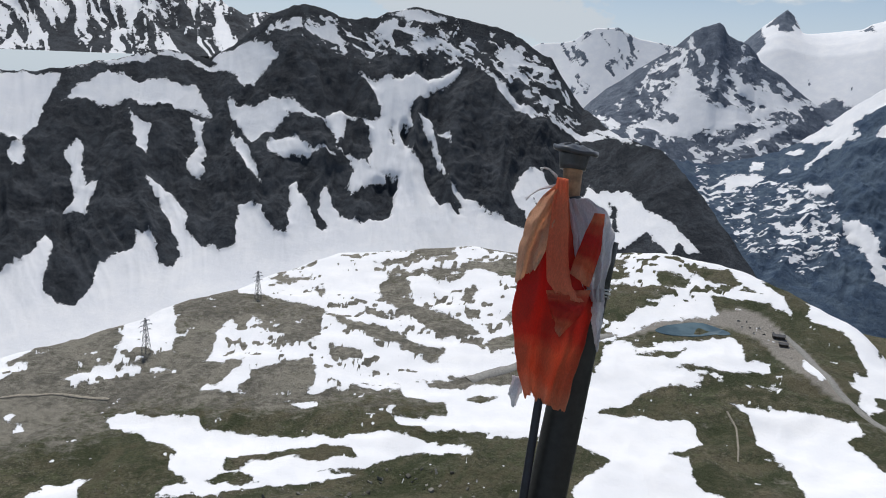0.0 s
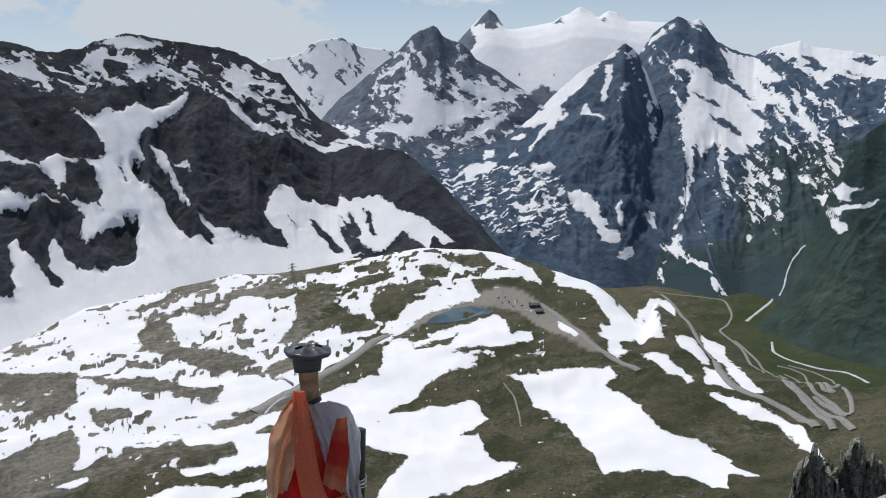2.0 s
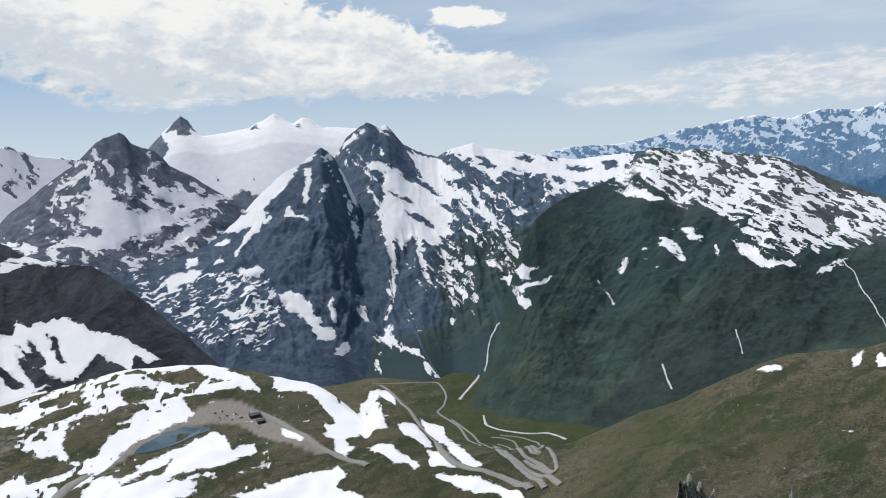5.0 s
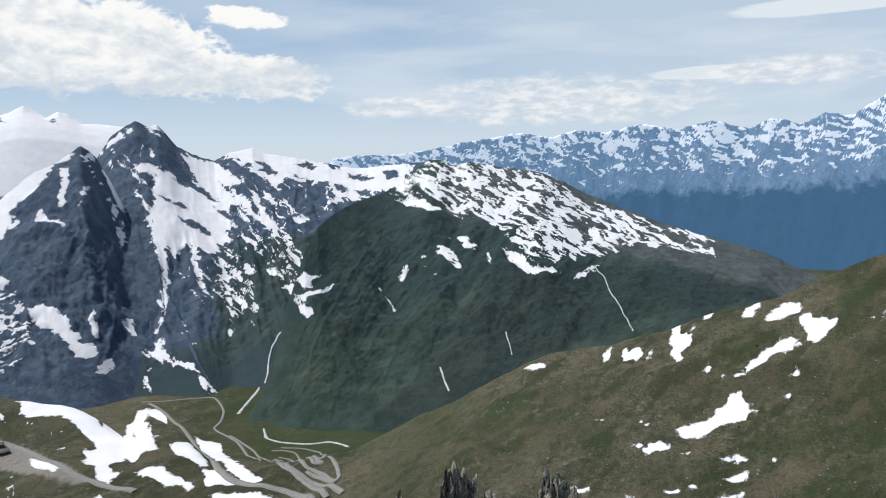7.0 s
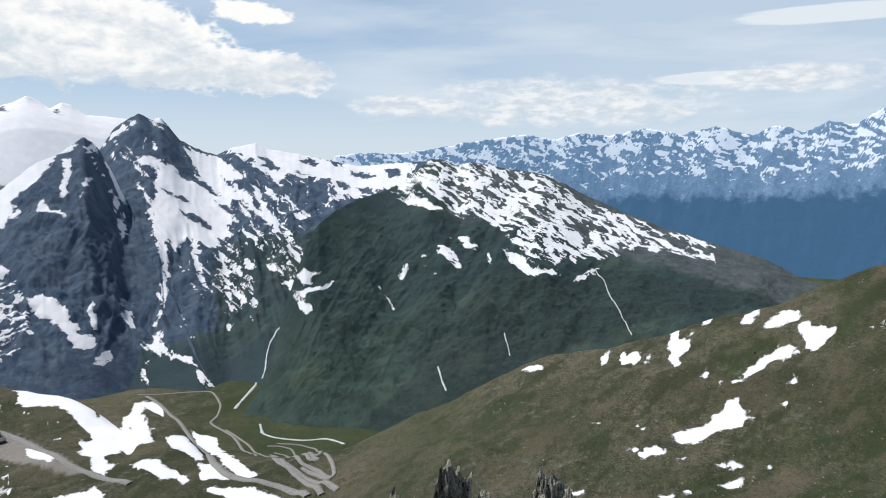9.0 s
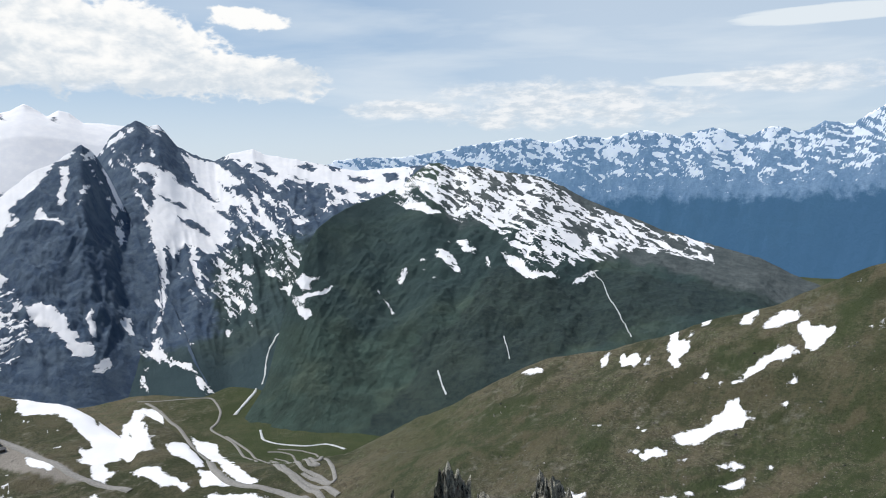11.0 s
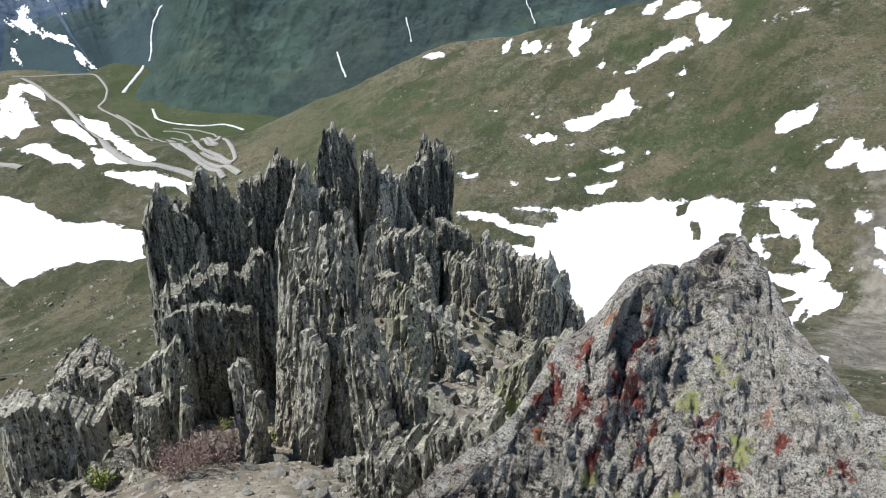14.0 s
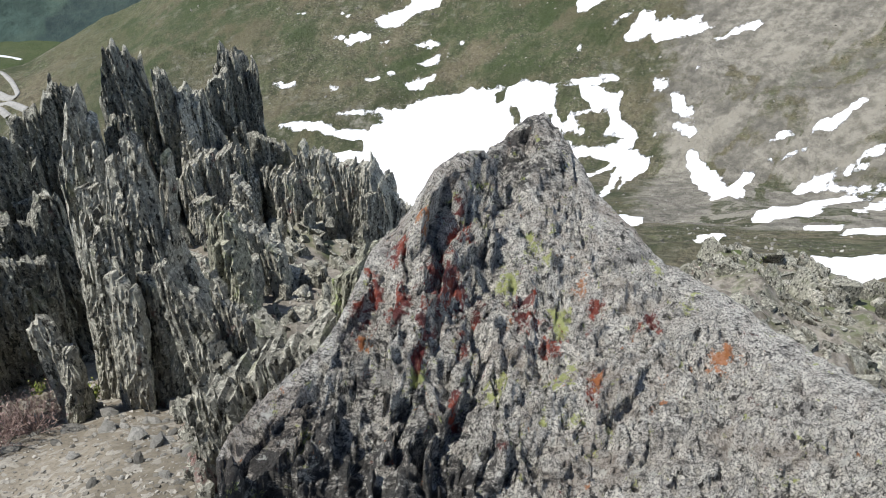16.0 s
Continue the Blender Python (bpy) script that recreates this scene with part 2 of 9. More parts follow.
GROUND_MAT = make_ground_material()
SLATE = make_mountain_material("slate_rock", (0.019, 0.024, 0.032), (0.064, 0.073, 0.086), (0.042, 0.050, 0.036), 0.5)
# the blue and paler tones of these two slates stand in for haze
HAZED_SLATE = make_mountain_material("hazed_slate_rock", (0.048, 0.082, 0.138), (0.105, 0.148, 0.200), (0.056, 0.094, 0.082), 0.9)
FAR_HAZED_SLATE = make_mountain_material("far_hazed_slate_rock", (0.085, 0.108, 0.15), (0.18, 0.21, 0.26), (0.06, 0.075, 0.07), 0.5)
# far range: haze put into paler, bluer rock and a blue glow
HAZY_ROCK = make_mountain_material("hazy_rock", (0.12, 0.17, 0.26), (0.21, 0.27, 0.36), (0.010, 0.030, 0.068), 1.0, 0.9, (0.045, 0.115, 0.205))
# meadow green pushed towards blue for the haze over the valley
FOREST_SLOPE = make_mountain_material("meadow_slope", (0.060, 0.078, 0.082), (0.115, 0.135, 0.138), (0.052, 0.088, 0.073), 1.0)


# ---------- terrain: heights in a polar plan (bearing in degrees from +y, metres from the summit) ----------
def lattice(ix, iy, seed):
    h = (ix.astype(np.int64) * 374761393 + iy.astype(np.int64) * 668265263 + seed * 2147483647) & 0xFFFFFFFF
    h = ((h ^ (h >> 13)) * 1274126177) & 0xFFFFFFFF
    return ((h ^ (h >> 16)) & 0xFFFF) / 65535.0


def smooth_noise(x, y, seed=0):
    """Value noise, 0 to 1, one cell to a unit."""
    ix, iy = np.floor(x), np.floor(y)
    fx, fy = x - ix, y - iy
    fx, fy = fx * fx * fx * (fx * (fx * 6 - 15) + 10), fy * fy * fy * (fy * (fy * 6 - 15) + 10)
    a, b = lattice(ix, iy, seed), lattice(ix + 1, iy, seed)
    c, d = lattice(ix, iy + 1, seed), lattice(ix + 1, iy + 1, seed)
    return (a + (b - a) * fx) * (1 - fy) + (c + (d - c) * fx) * fy


def fbm(x, y, octaves=4, seed=0, gain=0.5):
    total, amp, norm = 0.0, 1.0, 0.0
    for o in range(octaves):
        total = total + amp * smooth_noise(x * 2 ** o + 17.3 * o, y * 2 ** o - 9.1 * o, seed + o)
        norm, amp = norm + amp, amp * gain
    return total / norm


def ridged(x, y, octaves=4, seed=0, gain=0.55):
    total, amp, norm = 0.0, 1.0, 0.0
    for o in range(octaves):
        total = total + amp * (1 - np.abs(2 * smooth_noise(x * 2 ** o + 5.7 * o, y * 2 ** o + 3.3 * o, seed + o) - 1))
        norm, amp = norm + amp, amp * gain
    return total / norm


def step(a, b, v):
    t = np.clip((v - a) / (b - a), 0, 1)
    return t * t * (3 - 2 * t)


def along(line, az):
    """Distance and height of a ridge or valley line at bearings az."""
    a = np.array(line, float)
    return np.interp(az, a[:, 0], a[:, 1]), np.interp(az, a[:, 0], a[:, 2])


def blur(v, n):
    for _ in range(n):
        v[1:-1] = (v[:-2] + 2 * v[1:-1] + v[2:]) / 4
    return v


def ground_profile(lines, az, soft=14):
    R, Z = [], []
    for line in lines:
        r, z = along(line, az)
        R.append(blur(r, soft)), Z.append(blur(z, soft))
    return np.array(R), np.array(Z)


def loft(R, Z, r):
    """Heights at distances r (one row of them a column of R, Z): straight between the lines, then eased."""
    out = np.empty(r.shape)
    for k in range(r.shape[1]):
        out[:, k] = np.interp(r[:, k], R[:, k], Z[:, k])
    return out


def ground_sheet(lines, az, rows):
    R, Z = ground_profile(lines, az)
    # rows lie evenly in dip, so that near and far ground are cut alike
    s = np.linspace(0, 1, rows)[:, None]
    near, far = 4.0, 4950.0
    u = np.where(s < 0.14, s / 0.14 * 0.46, 0.46 + np.where(s < 0.88, (s - 0.14) / 0.74 * 0.41, 0.41 + (s - 0.88) / 0.12 * 0.13))
    r = near * (far / near) ** u * np.ones((1, len(az)))
    z = loft(R, Z, r)
    for _ in range(5):
        z[1:-1] = (z[:-2] + 2 * z[1:-1] + z[2:]) / 4
    a = np.radians(az)[None, :]
    x, y = r * np.sin(a), r * np.cos(a)
    w = step(40, 400, r)
    z = z + w * (16 * (fbm(x / 150, y / 150, 4, 3) - 0.5) + 9 * (ridged(x / 70, y / 70, 3, 8) - 0.5) * (1 - step(900, 1500, r)))
    z = z + step(6, 30, r) * (1 - step(200, 400, r)) * 2.5 * (fbm(x / 9, y / 9, 3, 5) - 0.5)
    return x, y, r, z


def mountain_base(m, az, rows):
    """The plain loft of a massif: from its foot line to its crest line, and a back that drops behind the crest."""
    rf, zf = along(m["foot"], az)
    rc, zc = along(m["crest"], az)
    soft = int(m.get("soft", 20))
    rf, zf, rc = blur(rf, soft), blur(zf, soft), blur(rc, soft)
    even = blur(zc.copy(), int(m.get("even", 220)))
    front = int(rows * 0.9)
    s = np.concatenate([np.linspace(0, 1, front), 1 + np.linspace(0, 1, rows - front + 1)[1:]])[:, None]
    sf = np.minimum(s, 1)
    r = rf + (rc - rf) * sf + m.get("back", 350) * np.maximum(s - 1, 0)
    rise = sf ** m.get("bend", 1.15)
    if "profile" in m:
        rise = np.interp(sf, *m["profile"])
    z = zf + (even - zf) * rise + (zc - even) * sf ** m.get("peak", 2.5) - 0.8 * m.get("back", 350) * np.maximum(s - 1, 0)
    return r, z, sf * np.ones_like(r), zf, zc, rc


def mountain_relief(m, az, r, sf, zf, zc, rc, bare):
    """Crags and gullies down the fall line where the rock is bare; snow lies over them and smooths them."""
    jag = m.get("jag", 6)
    width = np.radians(az) * np.mean(rc)
    crags = jag * 0.7 * (ridged(width / 60, width * 0, 4, m["seed"]) - 0.6) + jag * 0.4 * (fbm(width / 16, width * 0, 3, m["seed"] + 5) - 0.5)
    g = m.get("grain", 110.0)
    height = np.maximum(zc - zf, 30)
    tall = sf * height / g
    u = width[None, :] / g + 1.6 * (fbm(width[None, :] / (2.6 * g), tall * 0.45, 3, m["seed"] + 9) - 0.5) + m.get("lean", 0.0) * sf
    gully = ridged(u, tall * 0.42 + 3, 5, m["seed"] + 20)
    hold = np.clip(4 * sf * (1 - sf), 0, 1) ** 0.7 * step(0.05, 0.38, sf)
    a = np.radians(az)[None, :]
    x, y = r * np.sin(a), r * np.cos(a)
    f = m.get("fine", 1.0) * np.mean(rc) / 2200
    broad = m.get("deep", 0.16) * height * hold * (gully - 0.62)
    lumps = 0.07 * m.get("rough", 1.0) * height * hold * (fbm(x / 60, y / 60, 4, m["seed"] + 31) - 0.5)
    fine = f * hold * (15 * (ridged(x / (95 * f), y / (95 * f), 5, m["seed"] + 37, 0.6) - 0.6) + 3.5 * (ridged(x / (22 * f), y / (22 * f), 3, m["seed"] + 39) - 0.6))
    return x, y, crags * sf ** 14 + (0.30 + 0.70 * bare) * broad + (0.12 + 0.88 * bare) * (lumps + fine)


GROUND = [
    [(-46, 4, -4.5), (-10, 4, -4.5), (20, 4, -4.5), (32, 4, -4.5), (40, 4, -4.5), (46, 4, -4.5), (52, 4, -4.5), (60, 4, -4.5), (70, 4, -4.5), (80, 4, -4.5), (93, 4, -4.5), (105, 4, -4.5), (118, 4, -4.5), (135, 4, -4.5)],
    [(-46, 60, -62), (-10, 60, -62), (20, 60, -62), (32, 60, -58), (40, 60, -52), (46, 60, -52), (52, 60, -55), (60, 60, -55), (70, 60, -55), (80, 60, -55), (93, 60, -50), (105, 60, -44), (118, 60, -40), (135, 60, -30)],
    [(-46, 300, -240), (-10, 300, -240), (20, 300, -240), (32, 300, -240), (40, 300, -240), (46, 300, -235), (52, 300, -230), (60, 280, -200), (70, 280, -190), (80, 280, -190), (93, 280, -185), (105, 280, -170), (118, 280, -150), (135, 280, -110)],
    [(-46, 480, -318), (-10, 480, -318), (20, 480, -318), (32, 480, -312), (40, 480, -305), (46, 470, -300), (52, 460, -290), (60, 450, -270), (70, 450, -256), (80, 450, -252), (93, 440, -250), (105, 430, -235), (118, 420, -205), (135, 400, -150)],
    [(-46, 720, -330), (-10, 720, -330), (20, 720, -330), (32, 720, -328), (40, 720, -326), (46, 640, -310), (52, 640, -290), (60, 650, -262), (70, 650, -240), (80, 650, -225), (93, 600, -205), (105, 600, -180), (118, 560, -150), (135, 500, -110)],
    [(-46, 800, -333), (-33, 840, -333), (-24, 920, -335), (-16, 1040, -336), (-8, 1230, -338), (-4, 1250, -337), (-1.2, 1270, -328.8), (4.45, 1262, -317), (9.69, 1256, -312.3), (13.51, 1251, -304.1), (17.46, 1247, -291.3), (23.24, 1240, -299.2), (27.29, 1180, -308.4), (30.47, 1133, -314.7), (35, 950, -336), (35.45, 1060, -316.3), (40, 850, -334), (46, 790, -325), (50.82, 800, -314.4), (57.84, 860, -294.1), (62.51, 865, -257.8), (67.09, 869, -227.2), (71.56, 874, -212.6), (75.87, 878, -190.9), (79.98, 883, -166.3), (83.51, 887, -150.7), (86.43, 891, -124.1), (89.22, 895, -103.4), (93.09, 900, -83.6), (105, 900, -72), (118, 850, -30), (135, 800, 20)],
    [(-46, 1000, -470), (-24, 1120, -470), (-8, 1500, -420), (20, 1600, -480), (32, 1650, -560), (40, 1550, -585), (46, 1480, -598), (52, 1400, -600), (60, 1350, -600), (93, 1400, -500), (135, 1400, -300)],
    [(-46, 2300, -620), (135, 2300, -620)],
    [(-46, 4950, -620), (135, 4950, -620)],
]
MASSIFS = {}
MASSIFS["dark_mountain"] = dict(
    crest=[(-35.85, 1750, -86.7), (-31.3, 1750, -82.2), (-29.36, 1750, -82.6), (-27.66, 1750, -74.3), (-24.48, 1750, -51.5), (-21.16, 1750, -25.2), (-18.12, 1750, -39.5), (-16.54, 1750, -6.1), (-13.76, 1750, 66.3), (-12.16, 1750, 88), (-10.75, 1750, 91.4), (-8.88, 1750, 71.4), (-6.39, 1750, 70.8), (-4.75, 1750, 95.2), (-3.09, 1750, 106.1), (-1.81, 1750, 96.5), (-0.31, 1750, 89.7), (1.61, 1750, 78.8), (2.89, 1750, 73.9), (5.09, 1750, 44.7), (7.1, 1750, 11.3), (8.31, 1750, -36.6), (9.78, 1750, -90.7), (11.25, 1685, -117.7), (12.83, 1623, -138.1), (16.12, 1500, -153.7), (17.77, 1450, -180.2), (19.01, 1412, -207.5), (21.11, 1350, -253.4), (23.26, 1288, -300.3), (24.56, 1250, -328.1)],
    foot=[(-37.99, 1080, -480.1), (-32.95, 1090, -472.7), (-29.28, 1097, -457.5), (-25.4, 1103, -439.1), (-20.07, 1112, -414.8), (-14.92, 1120, -398.4), (-8.22, 1130, -382.6), (0.99, 1143, -372.7), (5.59, 1150, -366.4), (10.21, 1130, -367.1), (14.57, 1114, -348.7), (19.01, 1099, -346.2), (23.08, 1085, -355.2), (24.43, 1080, -372.9)],
    seed=11, jag=14, grain=95, deep=0.13, bend=1.35)
MASSIFS["left_back_mountain"] = dict(
    crest=[(-46, 2700, 420), (-38, 2700, 430), (-30, 2700, 400), (-24, 2700, 330), (-20, 2600, 290), (-19.56, 2445, 145.1), (-17.1, 2434, 113.2), (-15.74, 2428, 84.8), (-14.16, 2422, 94.7), (-12.15, 2413, 71), (-8.81, 2400, -3.9)],
    foot=[(-46, 1950, -60), (-20, 1950, -40), (-5, 1900, -20)],
    seed=41, jag=25, grain=120, deep=0.25)
MASSIFS["glacier_dome"] = dict(
    crest=[(17.24, 4900, -86.7), (20.36, 4900, 195.9), (21.6, 4900, 304.1), (21.95, 4900, 329.2), (22.84, 4900, 395.7), (23.31, 4900, 366.4), (23.75, 4900, 310.9), (24.07, 4900, 261.4), (24.9, 4900, 269.8), (27.03, 4900, 295.8), (27.58, 4900, 305.0), (28.15, 4900, 334.3), (28.64, 4900, 347.0), (29.49, 4900, 389.9), (30.2, 4900, 358.3), (30.81, 4900, 319.5), (31.52, 4900, 356.1), (32.13, 4900, 344.7), (33.0, 4900, 287.2), (34.18, 4900, 284.4), (35.56, 4900, 270.5), (37.03, 4900, 237.9), (39.14, 4900, 91.5)],
    foot=[(17.01, 3800, -394.4), (24.01, 3800, -292.8), (28.41, 3800, -270.2), (39.22, 3800, -279.7)],
    seed=51, fine=0.15, rough=0.15, jag=4, grain=400, deep=0.012, peak=16, profile=((0, 0.35, 0.70, 0.80, 0.9, 1.0), (0, 0.18, 0.74, 0.85, 0.935, 1.0)))
MASSIFS["glacier_horn"] = dict(
    crest=[(8.94, 3440, -237.3), (9.84, 3440, -184.4), (11.19, 3440, -99.8), (12.51, 3440, -40.2), (13.83, 3440, 19.6), (15.59, 3440, 91.1), (16.39, 3440, 136.8), (17.02, 3440, 175.3), (17.58, 3440, 196.5), (18.14, 3440, 205.5), (18.65, 3440, 217.1), (18.98, 3440, 204.3), (19.37, 3440, 166.8), (19.95, 3440, 148.5), (20.71, 3440, 134.8), (21.2, 3440, 109.1), (21.73, 3440, 68.3), (22.36, 3440, 42.1), (23.2, 3440, 15.3), (24.04, 3440, -24.2), (24.89, 3440, -58.7), (25.74, 3440, -90.9), (27.02, 3440, -157.2), (28.3, 3440, -249.8)],
    foot=[(8.68, 2838, -306.0), (11.15, 2838, -270.6), (17.76, 2838, -371.9), (27.88, 2838, -410.0)],
    seed=61, jag=10, grain=210, deep=0.10, bend=1.15, even=60, peak=1.6)
MASSIFS["snow_mountain"] = dict(
    crest=[(3.92, 4800, 41.7), (5.44, 4800, 88.9), (6.22, 4800, 121.1), (7.74, 4800, 129.6), (8.72, 4800, 152.1), (9.35, 4800, 201.8), (10.15, 4800, 228.2), (11.74, 4800, 240.9), (12.32, 4800, 216.8), (13.29, 4800, 182), (14.91, 4800, 163.3), (16.13, 4800, 144.6), (18.17, 4800, 54.5)],
    foot=[(3.51, 4250, -284.7), (17.91, 4250, -330.7)],
    seed=71, fine=0.5, rough=0.4, jag=8, grain=260, deep=0.08)
MASSIFS["pyramid_mountain"] = dict(
    crest=[(15.19, 2500, -322.1), (16.96, 2580, -280.9), (19.55, 2700, -298.7), (21.76, 2800, -276.8), (23.98, 2839, -240.1), (26, 2875, -168.6), (28.01, 2910, -67.1), (29.77, 2941, 0.8), (31.16, 2966, 36.7), (32.08, 2985, 72.7), (32.49, 2995, 89.3), (32.81, 3000, 99.5), (33.18, 3010, 84.0), (33.62, 3068, 62.6), (34.38, 3068, -17.1), (35.16, 3058, -120.1), (35.84, 2882, -211.4), (36.64, 2730, -295.0), (37.66, 2593, -378.2), (38.51, 2438, -456.0), (39.22, 2276, -516.6), (39.94, 2147, -565.8), (40.52, 2084, -592.6)],
    foot=[(14.61, 1750, -527.2), (19.06, 1800, -538.5), (23.55, 1850, -592.2), (28.13, 1900, -636.8), (32.73, 1950, -654.2), (36.58, 2060, -666.2), (39.03, 2060, -651.1)],
    seed=81, jag=16, grain=120, deep=0.1, bend=1.1)
MASSIFS["white_peak"] = dict(
    crest=[(31.92, 3500, -80.3), (33.87, 3500, 73.1), (34.72, 3500, 148.7), (35.56, 3500, 190.4), (36.4, 3500, 221.8), (37.24, 3500, 195.1), (37.86, 3500, 204), (38.5, 3500, 155.2), (39.13, 3500, 103.7), (40.59, 3500, 58.6), (41.62, 3500, 42), (42.62, 3500, 70.5), (43.62, 3500, 83.9), (44.41, 3500, 92.4), (45.39, 3486, 64.9), (47.35, 3457, 50), (49.95, 3419, 14.8), (52.11, 3388, -13), (54.73, 3350, 4), (58.15, 3300, 12.7)],
    foot=[(31.82, 2050, -645.3), (36.58, 1994, -633.1), (39.91, 1954, -616), (42.13, 1927, -658.4), (44.28, 1900, -643.9), (45.93, 1933, -619.6), (48.73, 1992, -582.7), (49.87, 2017, -555.3), (53.61, 2100, -517.9)],
    seed=91, rough=0.6, jag=12, grain=130, deep=0.09, bend=1.3, lean=0.8, peak=6)
MASSIFS["green_mountain"] = dict(
    crest=[(41.71, 1760, -600.0), (42.51, 1780, -612.2), (43.08, 1800, -599.1), (43.96, 1850, -573.8), (44.69, 1900, -553.2), (45.35, 1970, -496.6), (46.12, 2060, -423.0), (46.97, 2150, -341.9), (47.9, 2260, -258.9), (48.97, 2380, -193.7), (50.35, 2530, -158.0), (51.85, 2650, -129.8), (53.19, 2740, -113.9), (54.4, 2810, -97.9), (55.2, 2850, -79.1), (56.11, 2890, -44.7), (57.01, 2920, -2.7), (57.73, 2945, 19.3), (58.57, 2942, 19), (59.61, 2939, -3.8), (60.86, 2934, 7.8), (63.9, 2923, -20.3), (66.28, 2914, -37.4), (68.19, 2906, -79.8), (69.7, 2900, -124.3), (71.38, 2850, -157.3), (75.62, 2767, -233.7), (79.35, 2692, -279.8), (82.16, 2633, -306.1), (84.54, 2583, -353.3), (86.28, 2546, -377.9), (88.42, 2500, -441)],
    foot=[(41.52, 1600, -618), (43.76, 1571, -625.2), (46.42, 1537, -654.8), (50.97, 1480, -647.7), (59.94, 1462, -625.9), (78.13, 1420, -548.9)],
    even=14, soft=40, seed=101, rough=0.8, jag=9, grain=420, deep=0.09, bend=1.25, lean=-0.9)
MASSIFS["far_range"] = dict(
    crest=[(48.38, 4850, -13.9), (50.26, 4850, 35.2), (50.41, 4850, 55), (52.99, 4850, 66.1), (55.95, 4850, 68.7), (58.53, 4850, 110.7), (61.54, 4850, 151.8), (64.96, 4850, 188.2), (67.09, 4850, 156.3), (69.2, 4850, 197.5), (71.29, 4850, 175.8), (73.76, 4850, 221.7), (76.6, 4850, 180.7), (78.75, 4850, 232), (81.29, 4850, 168.5), (82.75, 4850, 229.7), (84.62, 4850, 191.4), (86.18, 4850, 249.9), (87.77, 4850, 222), (88.73, 4850, 286.5), (89.84, 4850, 342.5), (90.73, 4850, 271.7), (91.89, 4850, 242.6), (93.36, 4850, 191.8), (97.85, 4850, 131.3)],
    foot=[(47.67, 4300, -761.2), (71.53, 4300, -911.6), (99.38, 4300, -884.8)],
    seed=111, rough=0.4, fine=0.5, jag=26, grain=260, deep=0.05, back=90)

# outlines of snow, bare and dappled stretches: bearing, metres, bearing, metres ...
DOME_BARE = []
DOME_BARE.append([27.15, 4849, 28.11, 4881, 28.61, 4735])
DOME_BARE.append([30.8, 4758, 31.32, 4849, 31.65, 4711])
DOME_BARE.append([25.66, 4274, 26.75, 4323, 28.48, 4221, 29.78, 4274, 28.68, 4060, 26.73, 4098, 25.86, 4172])
DOME_BARE.append([19.94, 4959, 21.47, 4919, 21.85, 4641, 20.71, 4480])
DOME_BARE.append([21.5, 4858, 22.12, 4913, 22.57, 4934, 23.17, 4928, 24.31, 4849, 23.55, 4830, 22.8, 4847, 22.27, 4798])
SNOWY_BARE = []
SNOWY_BARE.append([9.02, 4766, 9.55, 4800, 10.43, 4800, 9.58, 4754])
SNOWY_BARE.append([11.26, 4800, 12.44, 4800, 12.95, 4771, 11.9, 4767])
SNOWY_BARE.append([10.96, 4621, 11.99, 4652, 12.35, 4619, 11.54, 4596])
SNOWY_BARE.append([7.69, 4751, 8.83, 4698, 9.93, 4585, 8.78, 4653])
GROUND_SNOW = []
GROUND_SNOW.append([-37.68, 1277, -32.66, 1393, -29.04, 1510, -25.21, 1673, -19.98, 1904, 5.17, 2622, 13.18, 2618, 13.83, 1133, 13.21, 869, 6.12, 776, -3.23, 703, -9.84, 669, -15.36, 706, -15.81, 684, -19.33, 699, -17.13, 757, -19.72, 780, -23.5, 755, -29.4, 740, -28.59, 764, -26.26, 785, -24.99, 851, -24.12, 1392, -22.07, 1590, -25.24, 1594, -27.28, 1302, -31.03, 842, -32.82, 838, -37.87, 800])
GROUND_SNOW.append([-33.5, 858, -31.44, 812, -30.94, 795, -32.92, 776, -33.58, 791])
GROUND_SNOW.append([-30.69, 830, -28.45, 864, -27.35, 832, -27.78, 795, -28.52, 806])
GROUND_SNOW.append([-26.06, 659, -24.43, 666, -23.62, 652, -19.38, 630, -18.96, 608, -13.52, 594, -7.82, 574, -5.43, 588, 3.43, 563, 3.72, 552, -2.87, 547, -5.29, 522, -9.67, 515, -5.75, 510, -9.64, 495, -21.72, 490, -23.45, 495, -20.37, 511, -22.08, 536, -21.18, 568, -23.69, 605, -25.9, 635])
GROUND_SNOW.append([-32.58, 524, -30.63, 548, -27.49, 545, -28.55, 519, -28.81, 505, -32.97, 519])
GROUND_SNOW.append([-3.56, 621, 1.28, 631, 0.96, 658, -2.2, 665, -3.2, 688, -0.82, 702, 3.03, 700, 6.56, 717, 12.6, 773, 13.67, 746, 12.86, 662, 11.51, 604, 6.99, 594, 1.39, 589, -2.54, 594])
GROUND_SNOW.append([-7.96, 676, -3.23, 703, 1.5, 732, 5.21, 766, 7.05, 776, 7.1, 761, 1.52, 725, -1.29, 697, -3.67, 681])
GROUND_SNOW.append([-19.77, 701, -17.14, 698, -15.81, 679, -17.59, 677])
GROUND_SNOW.append([-12.62, 654, -10.05, 648, -9.81, 635, -11.22, 641])
GROUND_SNOW.append([-33.13, 694, -32.24, 696, -32.45, 684, -33.16, 683])
GROUND_SNOW.append([-32.5, 666, -31.77, 671, -31.99, 652, -32.46, 652])
GROUND_SNOW.append([12.44, 527, 14.58, 566, 17.13, 604, 21.49, 621, 22.23, 583, 24.97, 561, 12.68, 491])
GROUND_SNOW.append([13.09, 663, 21.03, 704, 22.18, 657, 20.18, 620, 16.26, 596, 15.76, 604, 12.9, 609])
